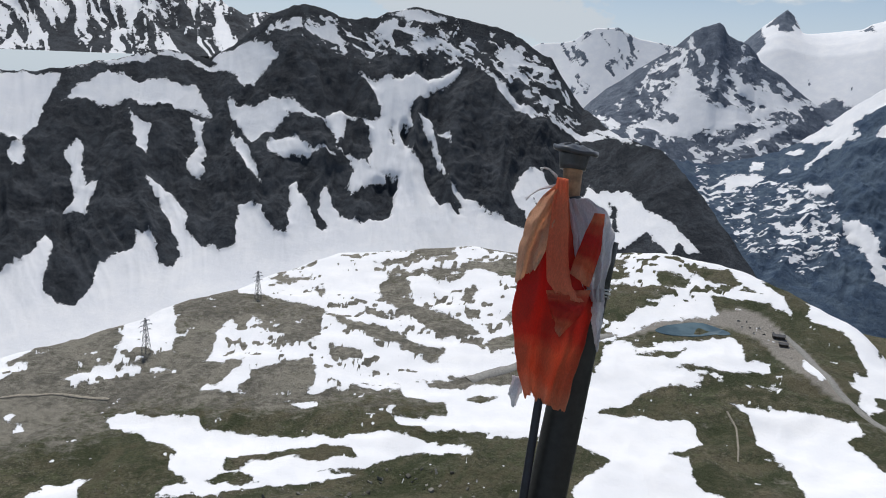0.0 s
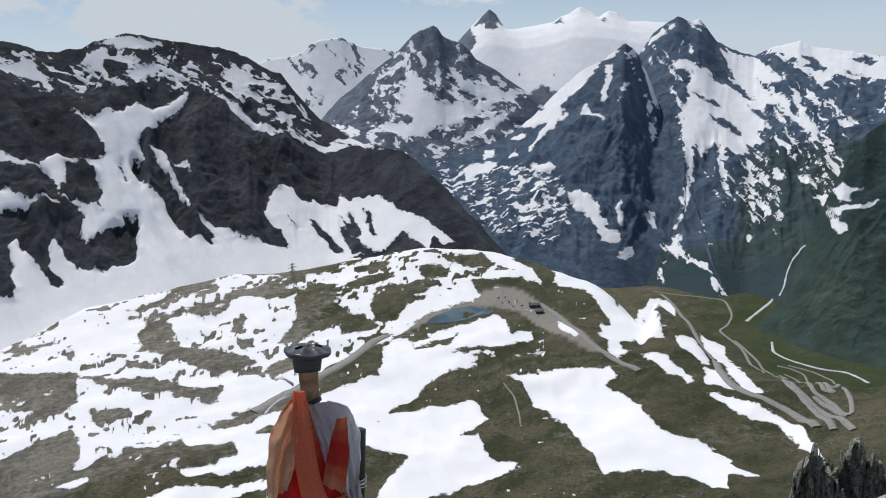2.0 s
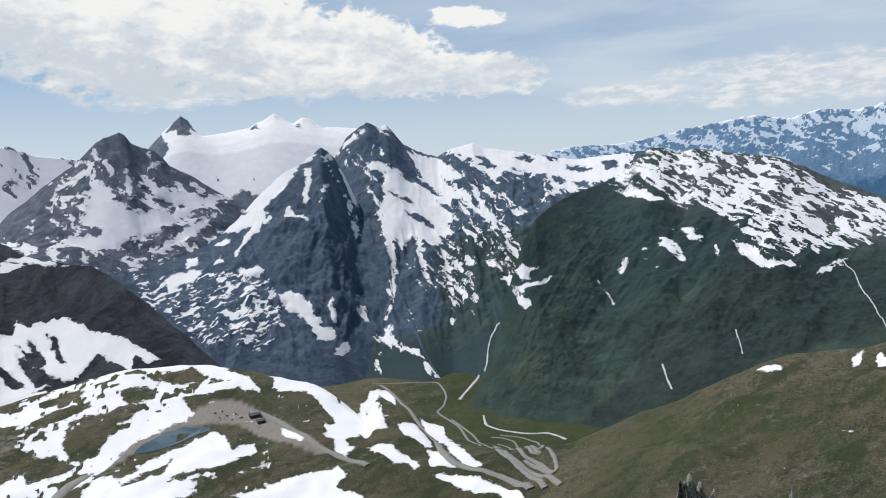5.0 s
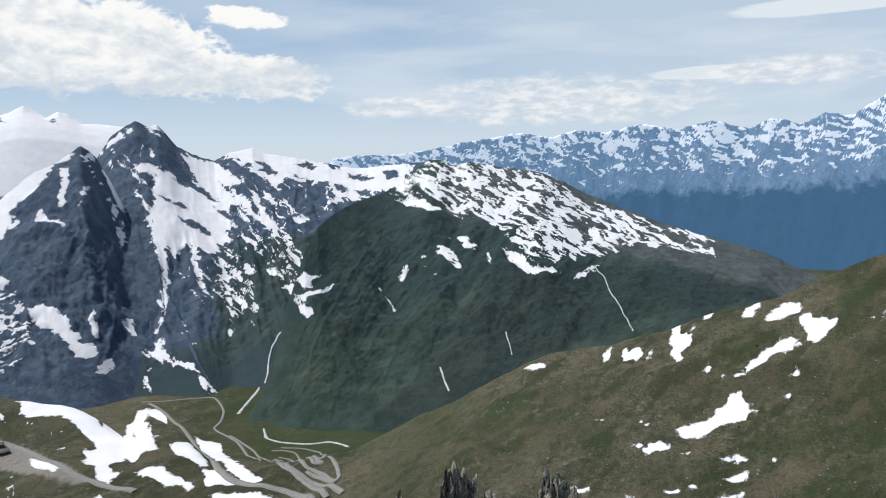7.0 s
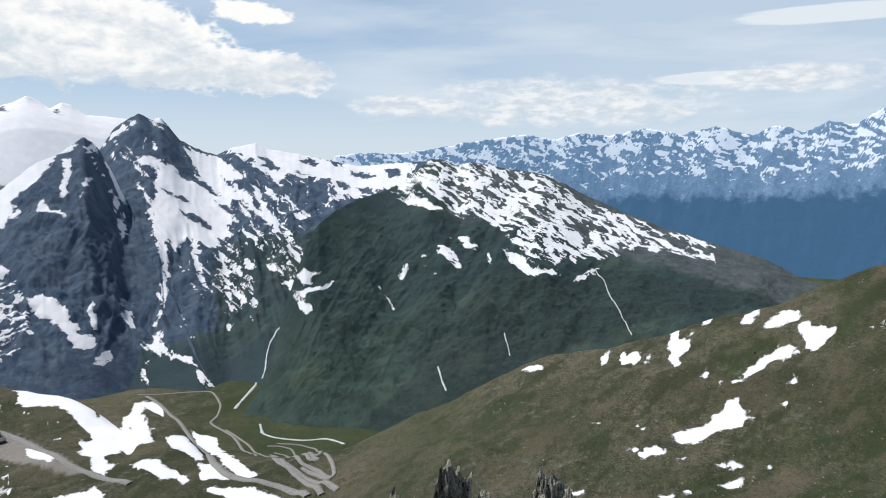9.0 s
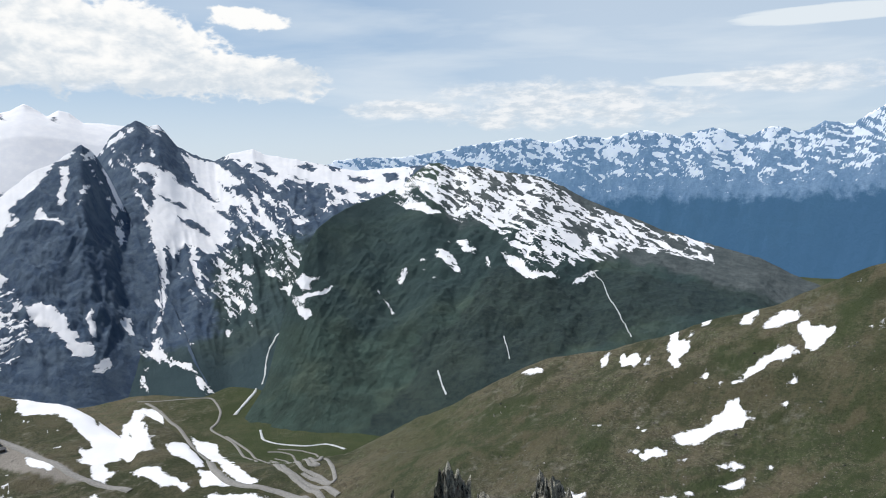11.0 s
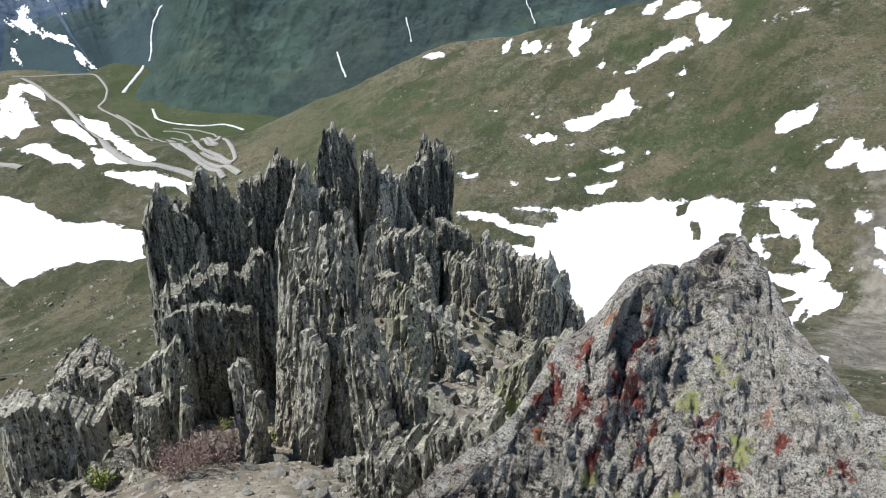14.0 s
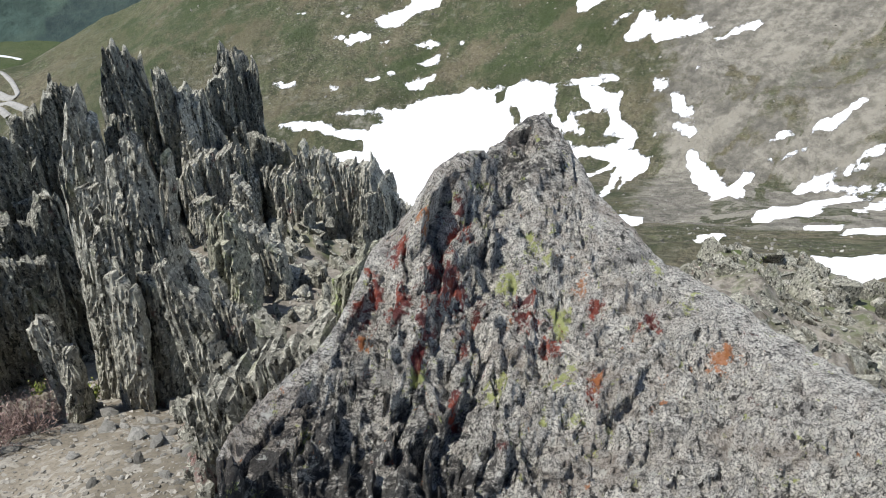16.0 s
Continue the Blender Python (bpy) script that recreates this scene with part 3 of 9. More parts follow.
GROUND_SNOW.append([15.07, 740, 15.84, 768, 21.34, 795, 21.41, 784, 17.69, 752, 15.47, 702, 13.05, 672, 12.89, 709])
GROUND_SNOW.append([14.53, 878, 17.24, 849, 20.48, 917, 23.24, 951, 24.3, 879, 25.87, 888, 25.98, 862, 22.44, 828, 19.51, 819, 15.79, 776, 13.11, 764, 13.71, 855])
GROUND_SNOW.append([3.69, 2501, 6.37, 1219, 9.64, 1207, 13.51, 2534, 17.46, 2659, 23.24, 2554, 24.58, 1194, 26.82, 1111, 26.35, 1090, 23.63, 1104, 20.89, 1079, 21.75, 1015, 19.92, 988, 16.71, 941, 14.39, 876, 12.15, 855, 9.04, 806, 5.56, 757, 3.01, 729, 1.38, 714, 1.75, 834, 3.74, 843, 4.27, 898, 5.93, 919, 7.73, 997, 6.59, 1059, 7.5, 1144])
GROUND_SNOW.append([2.95, 706, 5.44, 726, 8.87, 729, 11.55, 765, 14.23, 775, 15.17, 804, 18.84, 827, 21.55, 795, 20.61, 782, 16.9, 763, 15.96, 748, 14.95, 695, 13.08, 661, 19.52, 686, 21.4, 697, 22.29, 658, 20.37, 633, 18.37, 573, 1.17, 649])
GROUND_SNOW.append([15.69, 845, 17.53, 881, 19.83, 916, 21.67, 930, 23.51, 925, 24.4, 880, 26.02, 891, 25.77, 860, 22.52, 844, 19.75, 825, 17, 813, 15.18, 812])
GROUND_SNOW.append([20.65, 813, 22.96, 815, 22.95, 806, 20.87, 803])
GROUND_SNOW.append([24.58, 818, 26.92, 830, 27.14, 819, 25.04, 811])
GROUND_SNOW.append([23.36, 758, 27.58, 771, 30.85, 778, 32.25, 792, 32.94, 760, 31.78, 746, 35.03, 686, 34.57, 658, 35.5, 645, 37.36, 630, 39.67, 620, 40.14, 596, 44.22, 561, 31.73, 554, 29.38, 630, 27.04, 682, 25.21, 740])
GROUND_SNOW.append([29.33, 2193, 30.47, 2203, 31.82, 1054, 32.96, 1032, 35.45, 1895, 35.9, 1965, 37.25, 1875, 35.46, 971, 36.37, 922, 35.47, 906, 36.38, 889, 34.1, 896, 32.72, 856, 33.64, 838, 32.72, 818, 32.02, 833, 32.26, 879, 31.35, 929, 32.73, 937, 31.82, 1006, 30.46, 1064])
GROUND_SNOW.append([34.79, 834, 36.84, 837, 37.3, 799, 38.44, 779, 38.22, 763, 36.85, 784, 35.48, 804])
GROUND_SNOW.append([27.8, 944, 28.81, 918, 29.86, 886, 29.4, 872, 28.34, 896])
GROUND_SNOW.append([37.28, 905, 38.63, 915, 39.31, 872, 40, 831, 39.33, 822, 37.73, 872])
GROUND_SNOW.append([39.06, 1661, 40.85, 1598, 41.31, 1456, 42.21, 825, 44, 751, 42.69, 750, 41.12, 800, 40.21, 1208])
GROUND_SNOW.append([39.33, 813, 40.45, 810, 41.81, 757, 40.03, 759])
GROUND_SNOW.append([39.82, 731, 41.38, 733, 44.05, 701, 45.15, 687, 43.63, 684, 41.86, 694])
GROUND_SNOW.append([45.38, 677, 46.89, 661, 48, 626, 49.09, 583, 47.6, 610, 46.06, 651])
GROUND_SNOW.append([39.93, 735, 41.82, 734, 44.78, 706, 47.15, 665, 47.07, 638, 44.7, 680, 41.34, 713])
GROUND_SNOW.append([26.38, 776, 28.41, 775, 30.57, 787, 32.74, 777, 31.45, 741, 33.61, 709, 35.05, 673, 36.49, 634, 39.32, 625, 42, 598, 41.78, 527, 31.26, 608, 25.94, 692])
GROUND_SNOW.append([34.43, 840, 35.58, 829, 36.97, 834, 37.26, 796, 38.79, 768, 38.37, 765, 36.62, 782, 35.9, 798])
GROUND_SNOW.append([39.51, 816, 40.3, 803, 41.87, 755, 39.8, 763])
GROUND_SNOW.append([31.87, 852, 32.83, 870, 33.87, 845, 32.56, 840])
GROUND_SNOW.append([27.82, 1135, 30.77, 2133, 32.6, 1007, 34.45, 1795, 35.33, 1949, 37.19, 1887, 35.94, 964, 34.77, 1722, 36.22, 921, 36.13, 892, 33.43, 892, 31.27, 891, 32.45, 933, 30.96, 1044, 27.72, 1093])
GROUND_SNOW.append([67.32, 496, 70.62, 489, 75.41, 475, 77.84, 490, 73.51, 498, 77.83, 502, 81.14, 522, 84.43, 525, 88.13, 526, 92.23, 525, 96.09, 537, 96.4, 528, 94.51, 523, 96.86, 512, 97.76, 487, 98.97, 470, 98.34, 458, 100.76, 449, 99.76, 432, 98.6, 387, 97.14, 301, 101.15, 288, 100.87, 206, 97.53, 198, 100.29, 137, 97.32, 134, 94.46, 229, 91.72, 290, 78.58, 170, 75.37, 329, 71.44, 452, 75.4, 448, 75.4, 464, 69.63, 484])
GROUND_SNOW.append([113.51, 266, 116.21, 274, 116.04, 263, 113.87, 233])
GROUND_SNOW.append([116.42, 262, 119.03, 278, 119.24, 258, 116.21, 225])
GROUND_SNOW.append([105.64, 144, 108.02, 206, 107.97, 157, 106.38, 140])
GROUND_SNOW.append([114.71, 100, 116.51, 144, 120.54, 150, 121.31, 96, 118.14, 88, 117.69, 92, 115.55, 96])
GROUND_SNOW.append([115.42, 77, 117.96, 79, 118.43, 74, 117.67, 68, 116.11, 66])
GROUND_SNOW.append([65.04, 849, 65.5, 851, 66.41, 830, 66.64, 816, 65.72, 823])
GROUND_SNOW.append([70.91, 827, 71.13, 844, 71.65, 849, 71.71, 825, 71.14, 820])
GROUND_SNOW.append([72.37, 830, 73.1, 836, 73.32, 837, 72.9, 827, 73.76, 827, 74.2, 816, 74.21, 799, 73.7, 791, 72.91, 792])
GROUND_SNOW.append([74.31, 789, 74.86, 806, 74.99, 802, 74.66, 788])
GROUND_SNOW.append([75.83, 826, 76.39, 877, 76.8, 881, 76.95, 843, 77.68, 823, 77.61, 807, 77.0, 786, 77.33, 762, 76.73, 763, 76.16, 784, 76.27, 806])
GROUND_SNOW.append([77.48, 847, 77.89, 854, 78.06, 847, 77.66, 833])
GROUND_SNOW.append([78.59, 867, 78.98, 3094, 79.07, 870])
GROUND_SNOW.append([78.45, 739, 78.73, 751, 79.04, 736, 78.77, 726])
GROUND_SNOW.append([79.52, 722, 80.01, 725, 79.91, 715])
GROUND_SNOW.append([81.15, 850, 81.4, 874, 82.18, 875, 82.32, 855, 81.83, 839])
GROUND_SNOW.append([82.52, 827, 83.18, 847, 83.94, 853, 85.48, 830, 84.93, 826, 84.38, 821, 83.62, 822, 83.05, 819])
GROUND_SNOW.append([84.8, 806, 85.33, 813, 86.29, 803, 87.21, 793, 87.15, 777, 86.38, 772, 86.03, 765, 85.45, 774, 85.51, 790])
GROUND_SNOW.append([80.65, 714, 81.23, 730, 82.38, 763, 83.71, 785, 84.87, 779, 85.2, 768, 84.53, 760, 83.38, 756, 82.63, 737, 81.66, 721])
GROUND_SNOW.append([84.27, 714, 84.81, 726, 85.12, 723, 84.85, 714])
GROUND_SNOW.append([83.89, 677, 84.14, 687, 84.46, 685, 84.38, 670])
GROUND_SNOW.append([76.37, 635, 77.45, 643, 78.5, 654, 79.55, 656, 79.31, 667, 80.13, 676, 80.72, 687, 81.2, 693, 81.55, 681, 82.41, 665, 81.82, 659, 81.22, 655, 80.41, 647, 79.17, 639, 77.9, 634, 77.03, 631])
GROUND_SNOW.append([73.05, 625, 73.95, 622, 74.85, 615, 76.39, 620, 76.19, 609, 75.09, 604, 73.97, 608])
GROUND_SNOW.append([76.65, 596, 77.51, 601, 78.29, 604, 77.96, 595, 77.09, 594])
GROUND_SNOW.append([79.48, 592, 80.53, 599, 81.79, 598, 81.89, 592, 80.98, 589])
GROUND_SNOW.append([83.05, 590, 83.63, 599, 84.04, 599, 83.66, 593])
GROUND_SNOW.append([73.91, 666, 74.62, 655, 74.36, 652])
GROUND_SNOW.append([70.16, 688, 71.11, 685, 70.98, 681])
GROUND_SNOW.append([89.22, 775, 89.9, 779, 90.57, 784, 91.59, 783, 92.25, 782, 91.27, 779, 90.6, 776, 89.58, 772])
GROUND_SNOW.append([91.95, 633, 92.57, 642, 93.39, 645, 94.36, 647, 94.48, 628, 93.68, 624, 93.03, 620, 92.27, 624])
GROUND_SNOW.append([88.57, 865, 88.84, 866, 88.87, 856])
GROUND_SNOW.append([68.27, 557, 69.2, 561, 70.22, 559, 69.91, 551, 68.97, 551])
GROUND_SNOW.append([72.32, 538, 73.15, 540, 73.52, 535, 72.79, 532])
GROUND_SNOW.append([75.62, 550, 76.51, 554, 77.09, 550, 76.3, 545])
GROUND_SNOW.append([77.4, 551, 78.27, 553, 78.42, 547, 77.72, 544])
GROUND_SNOW.append([79.19, 536, 80.25, 545, 81.3, 550, 81.44, 543, 80.49, 535, 79.64, 531])
GROUND_SNOW.append([80.19, 566, 81.23, 576, 82.06, 579, 81.67, 569, 80.63, 561])
GROUND_SNOW.append([96.13, 579, 96.29, 590, 96.9, 597, 97.36, 606, 97.75, 600, 97.82, 591, 98.58, 593, 99.31, 598, 100.07, 601, 101.16, 607, 101.44, 602, 101.18, 595, 102.29, 590, 101.54, 584, 100.42, 579, 99.7, 575, 98.04, 578, 96.76, 580])
GROUND_SNOW.append([95.06, 595, 95.57, 605, 96.42, 609, 96.24, 600, 95.49, 594])
GROUND_SNOW.append([102.49, 572, 103.51, 580, 104.5, 588, 105.28, 595, 105.79, 592, 104.91, 585, 103.94, 577, 102.94, 569])
GROUND_SNOW.append([92.64, 560, 92.72, 570, 93.05, 572, 93.06, 562])
GROUND_SNOW.append([101.4, 538, 102.01, 538, 102.29, 534, 101.9, 529])
GROUND_SNOW.append([98.76, 526, 99.37, 527, 99.85, 522, 101.16, 519, 100.19, 515, 99.94, 511, 99.32, 517])
GROUND_SNOW.append([100.78, 507, 101.64, 510, 102.0, 498, 102.8, 490, 101.79, 490, 100.92, 496])
GROUND_SNOW.append([102.12, 474, 102.84, 480, 103.62, 473, 102.9, 472])
GROUND_SNOW.append([99.79, 473, 100.99, 478, 102.53, 484, 102.02, 478, 100.65, 474])
GROUND_SNOW.append([108.62, 461, 108.94, 467, 109.74, 472, 110.05, 468, 109.42, 463])
GROUND_SNOW.append([111.11, 472, 111.47, 479, 112.21, 484, 112.94, 496, 113.43, 503, 113.95, 502, 113.43, 490, 112.86, 482, 112.16, 476, 111.3, 472])
GROUND_SNOW.append([109.32, 445, 109.83, 449, 110.44, 455, 111.59, 463, 111.38, 456, 110.59, 450, 109.78, 445])
GROUND_SNOW.append([102.87, 447, 103.04, 451, 103.92, 451, 104.3, 444, 105.56, 436, 106.26, 424, 107.03, 415, 107.57, 431, 108.3, 433, 108.32, 424, 107.89, 413, 108.42, 395, 108.18, 353, 106.09, 350, 104.7, 396, 103.71, 431])
GROUND_SNOW.append([114.11, 447, 114.66, 452, 115.62, 459, 116.27, 463, 116.43, 459, 115.69, 453, 114.67, 447])
GROUND_SNOW.append([111.58, 415, 112.11, 428, 112.75, 433, 114.0, 441, 115.27, 446, 115.84, 444, 114.82, 439, 113.73, 433, 113.67, 429, 115.19, 429, 117.41, 433, 117.57, 429, 115.27, 427, 113.06, 422, 112.05, 411])
GROUND_SNOW.append([109.51, 285, 109.92, 307, 110.81, 337, 112.67, 391, 113.63, 414, 115.39, 423, 117.12, 425, 117.03, 422, 115.87, 418, 114.16, 401, 114.09, 326, 112.3, 283, 110.84, 274, 109.86, 270])
GROUND_SNOW.append([116.21, 334, 116.99, 416, 117.87, 421, 118.11, 408, 116.95, 334])
GROUND_SNOW.append([73.23, 620, 74.58, 620, 76.37, 620, 76.14, 607, 74.79, 604, 73.89, 609])
GROUND_SNOW.append([79.56, 594, 80.91, 601, 81.82, 597, 81.39, 591, 80.26, 589])
GROUND_SNOW.append([68.51, 554, 69.46, 560, 70.13, 555, 69.63, 548])
GROUND_SNOW.append([76.37, 641, 77.69, 651, 79.01, 659, 80.75, 662, 81.64, 657, 80.57, 649, 79.04, 639, 77.71, 633])
GROUND_SNOW.append([78.97, 535, 80.13, 546, 81.29, 547, 81.09, 537, 79.92, 529])
GROUND_BARE = []
GROUND_BARE.append([-28.79, 1290, -27.22, 1418, -25.23, 1617, -21.24, 1689, -19.81, 1531, -21.27, 1484, -23.73, 1382, -24.75, 898, -25.2, 837, -25.85, 795, -28.93, 788, -30.72, 817, -29.2, 852])
GROUND_BARE.append([-20.02, 1602, -16.22, 1002, -13.61, 971, -9.55, 920, -9.51, 852, -10.18, 805, -12.23, 807, -12.92, 860, -14.92, 899, -16.02, 874, -17.1, 905, -15.79, 925, -17.52, 932, -19.45, 885, -20.73, 851, -20.91, 892, -20.05, 936])
GROUND_BARE.append([-21.42, 772, -25.49, 775, -24.27, 785, -21.38, 811, -20.94, 843, -18.39, 875, -17.98, 830, -18.43, 777])
GROUND_BARE.append([-10.24, 928, -8.16, 897, -4.42, 866, -1.52, 809, 0.63, 798, -0.01, 768, -1.94, 779, -3.41, 807, -5.31, 816, -6.27, 845, -8.15, 871])
GROUND_BARE.append([-4.16, 1093, -2.76, 1063, -2.94, 1011, -1.25, 946, 1.13, 919, 3.57, 863, 2.66, 849, 0.33, 837, -1.64, 894, -3.58, 954, -4.57, 1024])
GROUND_BARE.append([-15.36, 1953, -11.43, 1820, -11.43, 1540, -15.14, 1806])
GROUND_BARE.append([-13.84, 1602, -12.74, 1064, -10.07, 1086, -11.85, 1048, -13.17, 1044])
GROUND_BARE.append([-1.21, 1119, 0.38, 1130, 0.87, 1100, -0.02, 1075])
GROUND_BARE.append([1.83, 1001, 2.69, 1044, 3.19, 1018, 2.42, 984])
GROUND_BARE.append([0.44, 1077, 1.99, 1129, 1.58, 1082])
GROUND_BARE.append([-5.59, 1162, -2.88, 1192, 3.44, 2428, 5.46, 2493, 5.49, 2426, 0.76, 1200, -3.76, 1157])
GROUND_BARE.append([-1.89, 1106, 3.1, 1152, 5.54, 1204, 5.58, 1177, 1.76, 1123])
GROUND_BARE.append([-4.19, 1127, -1.45, 1120, -1.42, 1104, -4.17, 1105])
GROUND_BARE.append([-15.36, 727, -12.66, 739, -9.89, 723, -10.09, 685, -11.24, 677, -14, 681, -16.7, 684, -15.36, 703])
GROUND_BARE.append([-19.3, 749, -15.8, 754, -15.81, 741, -17.36, 722, -18.89, 712, -19.75, 729])
GROUND_BARE.append([-10.05, 1030, -9.37, 1024, -9.59, 1000, -10.04, 1005])
GROUND_BARE.append([-17.92, 1598, -16.65, 1567, -16.57, 1433, -17.5, 1461])
GROUND_BARE.append([-6.36, 947, -3.53, 911, -3.98, 896, -5.88, 926])
GROUND_BARE.append([-9.01, 792, -6.2, 781, -6.64, 756, -8.51, 747])
GROUND_BARE.append([-19.03, 516, -16.29, 526, -14.66, 505, -16.3, 498])
GROUND_BARE.append([-17.2, 549, -13.51, 561, -6.82, 554, -6.31, 535, -9.69, 533, -12.56, 546, -15.36, 542, -17.66, 527])
GROUND_BARE.append([1.91, 663, 4.03, 684, 5.46, 685, 4.08, 664])
GROUND_BARE.append([1.52, 725, 5.25, 752, 7.57, 763, 7.69, 727, 3.95, 714, -0.8, 695, -0.37, 717])
GROUND_BARE.append([7.06, 1114, 9.15, 1130, 10.17, 1091, 10.28, 1022, 9.76, 959, 7.18, 926, 5.89, 903, 5.3, 909, 6.41, 945, 6.92, 1005])
GROUND_BARE.append([10.21, 982, 13.17, 942, 13.13, 913, 10.31, 912])
GROUND_BARE.append([13.36, 1078, 15.54, 1068, 17.76, 1079, 18.19, 1057, 16.34, 999, 15.41, 966, 13.6, 939, 13.47, 996, 13.1, 1042])
GROUND_BARE.append([10.37, 1084, 12.12, 1127, 14.72, 1128, 14.7, 1106, 11.63, 1075])
GROUND_BARE.append([16.93, 1131, 19.6, 1151, 19.12, 1102, 17.32, 1073])
GROUND_BARE.append([11.76, 1202, 14.34, 1187, 14.32, 1163, 12.14, 1151])
GROUND_BARE.append([19.18, 1181, 21.88, 1213, 23.2, 1157, 24.55, 1132, 20.94, 1148])
GROUND_BARE.append([4.98, 855, 7.5, 874, 8.76, 873, 7.82, 834, 4.44, 793, 4.03, 827])
GROUND_BARE.append([2.56, 2527, 4.86, 2510, 10.09, 1239, 12.24, 2578, 12.64, 1234, 10.05, 1199, 6.35, 1199, 2.88, 1263])
GROUND_BARE.append([2.4, 1166, 4.3, 1140, 6.3, 1156, 6.27, 1130, 3.87, 1114])
GROUND_BARE.append([16.14, 842, 18.41, 854, 19.8, 882, 18.85, 833, 17.03, 832])
GROUND_BARE.append([3.44, 737, 6.76, 745, 9.82, 768, 8.89, 736, 5.46, 732, 3.35, 708])
GROUND_BARE.append([88.04, 498, 88.94, 498, 88.8, 483, 88.22, 485])
GROUND_BARE.append([91.61, 520, 93.19, 520, 93.43, 501, 92.8, 483, 91.54, 502])
GROUND_BARE.append([94.15, 478, 95.39, 494, 96.04, 474, 95.08, 470])
GROUND_BARE.append([94.67, 384, 97.9, 444, 96.86, 344, 96.07, 310])
GROUND_BARE.append([88.38, 496, 88.71, 498, 89.16, 488, 89.13, 478, 88.7, 480])
GROUND_BARE.append([93.67, 486, 94.64, 495, 95.75, 497, 96.43, 480, 95.89, 471, 95.03, 466, 94.36, 475])
GROUND_BARE.append([92.11, 477, 94.07, 469, 96.34, 468, 98.75, 473, 96.94, 461, 94.31, 458, 92.83, 466])
GROUND_BARE.append([86.5, 516, 87.61, 521, 87.57, 510, 86.87, 508])
GROUND_BARE.append([93.31, 441, 95.41, 449, 97.31, 445, 95.81, 416, 94.49, 407])
GROUND_BARE.append([90.62, 485, 91.41, 492, 91.85, 483, 91.1, 479])
GROUND_BARE.append([-28.01, 1334, -26.64, 1434, -25.83, 1573, -24.06, 1610, -21.85, 1691, -20.83, 1685, -19.19, 1503, -16.23, 979, -12.71, 937, -10.92, 926, -9.77, 888, -9.96, 828, -11.77, 797, -12.45, 807, -12.69, 834, -13.59, 898, -15.36, 909, -17.1, 887, -17.97, 849, -18.42, 808, -20.14, 788, -21.19, 790, -20.95, 827, -20.08, 874, -19.02, 906, -20.06, 916, -20.89, 912, -20.66, 1468, -21.68, 1470, -23.72, 1410, -24.73, 1365, -25.18, 853, -25.82, 815, -26.83, 791, -27.39, 800, -27.13, 851, -29.19, 877])
GROUND_BARE.append([-12.43, 738, -11.29, 747, -10.38, 760, -9.88, 717, -10.33, 703, -11.95, 697, -12.65, 717])
GROUND_BARE.append([-18.87, 754, -17.13, 764, -16.03, 749, -16.69, 733, -18.02, 704, -19.1, 726])
GROUND_BARE.append([6.76, 1078, 7.67, 1126, 8.77, 1141, 10.05, 1117, 10.05, 1045, 10.56, 1013, 10.25, 959, 9.11, 940, 7.99, 925, 6.86, 907, 5.35, 907, 6.29, 936, 7.02, 983, 6.89, 1032])
GROUND_BARE.append([10.29, 983, 11.19, 992, 12.49, 969, 13.13, 944, 11.97, 929, 10.41, 925])
GROUND_BARE.append([13.07, 1046, 13.98, 1065, 15.34, 1063, 17.17, 1070, 17.6, 1061, 16.64, 1012, 15.68, 976, 14.31, 974, 13.37, 953, 14.02, 940, 13.56, 930, 12.88, 985])
GROUND_BARE.append([-5.09, 1054, -4.25, 1100, -3.1, 1104, -2.63, 1060, -2.55, 1011, -3.15, 996, -1.9, 958, -0.78, 930, 0.42, 927, 0.75, 904, -1.24, 908, -3.45, 942, -4.84, 988])
GROUND_BARE.append([-1.22, 1121, -0.13, 1137, 0.47, 1100, 0.17, 1069, -0.66, 1072, -1.33, 1108])
GROUND_BARE.append([1.69, 987, 2.27, 1026, 2.86, 1032, 2.92, 1002, 2.35, 966])
GROUND_BARE.append([0.32, 1067, 0.98, 1092, 1.91, 1117, 1.69, 1084, 0.8, 1067])
GROUND_BARE.append([1.86, 2462, 3.1, 2527, 4.8, 2512, 4.35, 2445, 2.64, 1255])
GROUND_BARE.append([2.09, 1153, 3.75, 1167, 5.4, 1169, 6.73, 1160, 5.43, 1128, 3.27, 1125])
GROUND_BARE.append([4.08, 1112, 5.77, 1132, 7.55, 1135, 6.66, 1092, 4.87, 1077])
GROUND_BARE.append([12.34, 1195, 13.69, 1202, 14.65, 1178, 13.65, 1158, 12.54, 1164])
GROUND_BARE.append([10.9, 1087, 12.27, 1118, 13.71, 1134, 13.22, 1100, 11.77, 1077])
GROUND_BARE.append([-1.61, 1183, -0.6, 1208, 0.61, 1223, 0.81, 1203, -0.44, 1187])
GROUND_BARE.append([93.92, 483, 95.16, 494, 95.66, 500, 96.09, 488, 96.36, 476, 95.23, 475, 94.89, 481, 94.24, 478])
GROUND_BARE.append([96.71, 520, 97.49, 519, 98.54, 502, 99.35, 483, 98.32, 479, 97.26, 489, 96.74, 503])
GROUND_BARE.append([96.97, 326, 98.03, 386, 98.35, 427, 98.57, 368, 97.97, 319])
GROUND_BARE.append([99.57, 393, 100.12, 438, 101.13, 443, 102.18, 394, 100.94, 386])
GROUND_BARE.append([91.95, 495, 92.04, 512, 92.84, 518, 93.54, 521, 93.71, 507, 94.73, 498, 93.55, 492])
GROUND_BARE.append([88.43, 491, 88.74, 499, 89.13, 488, 88.89, 483])
GROUND_DAPPLED = []
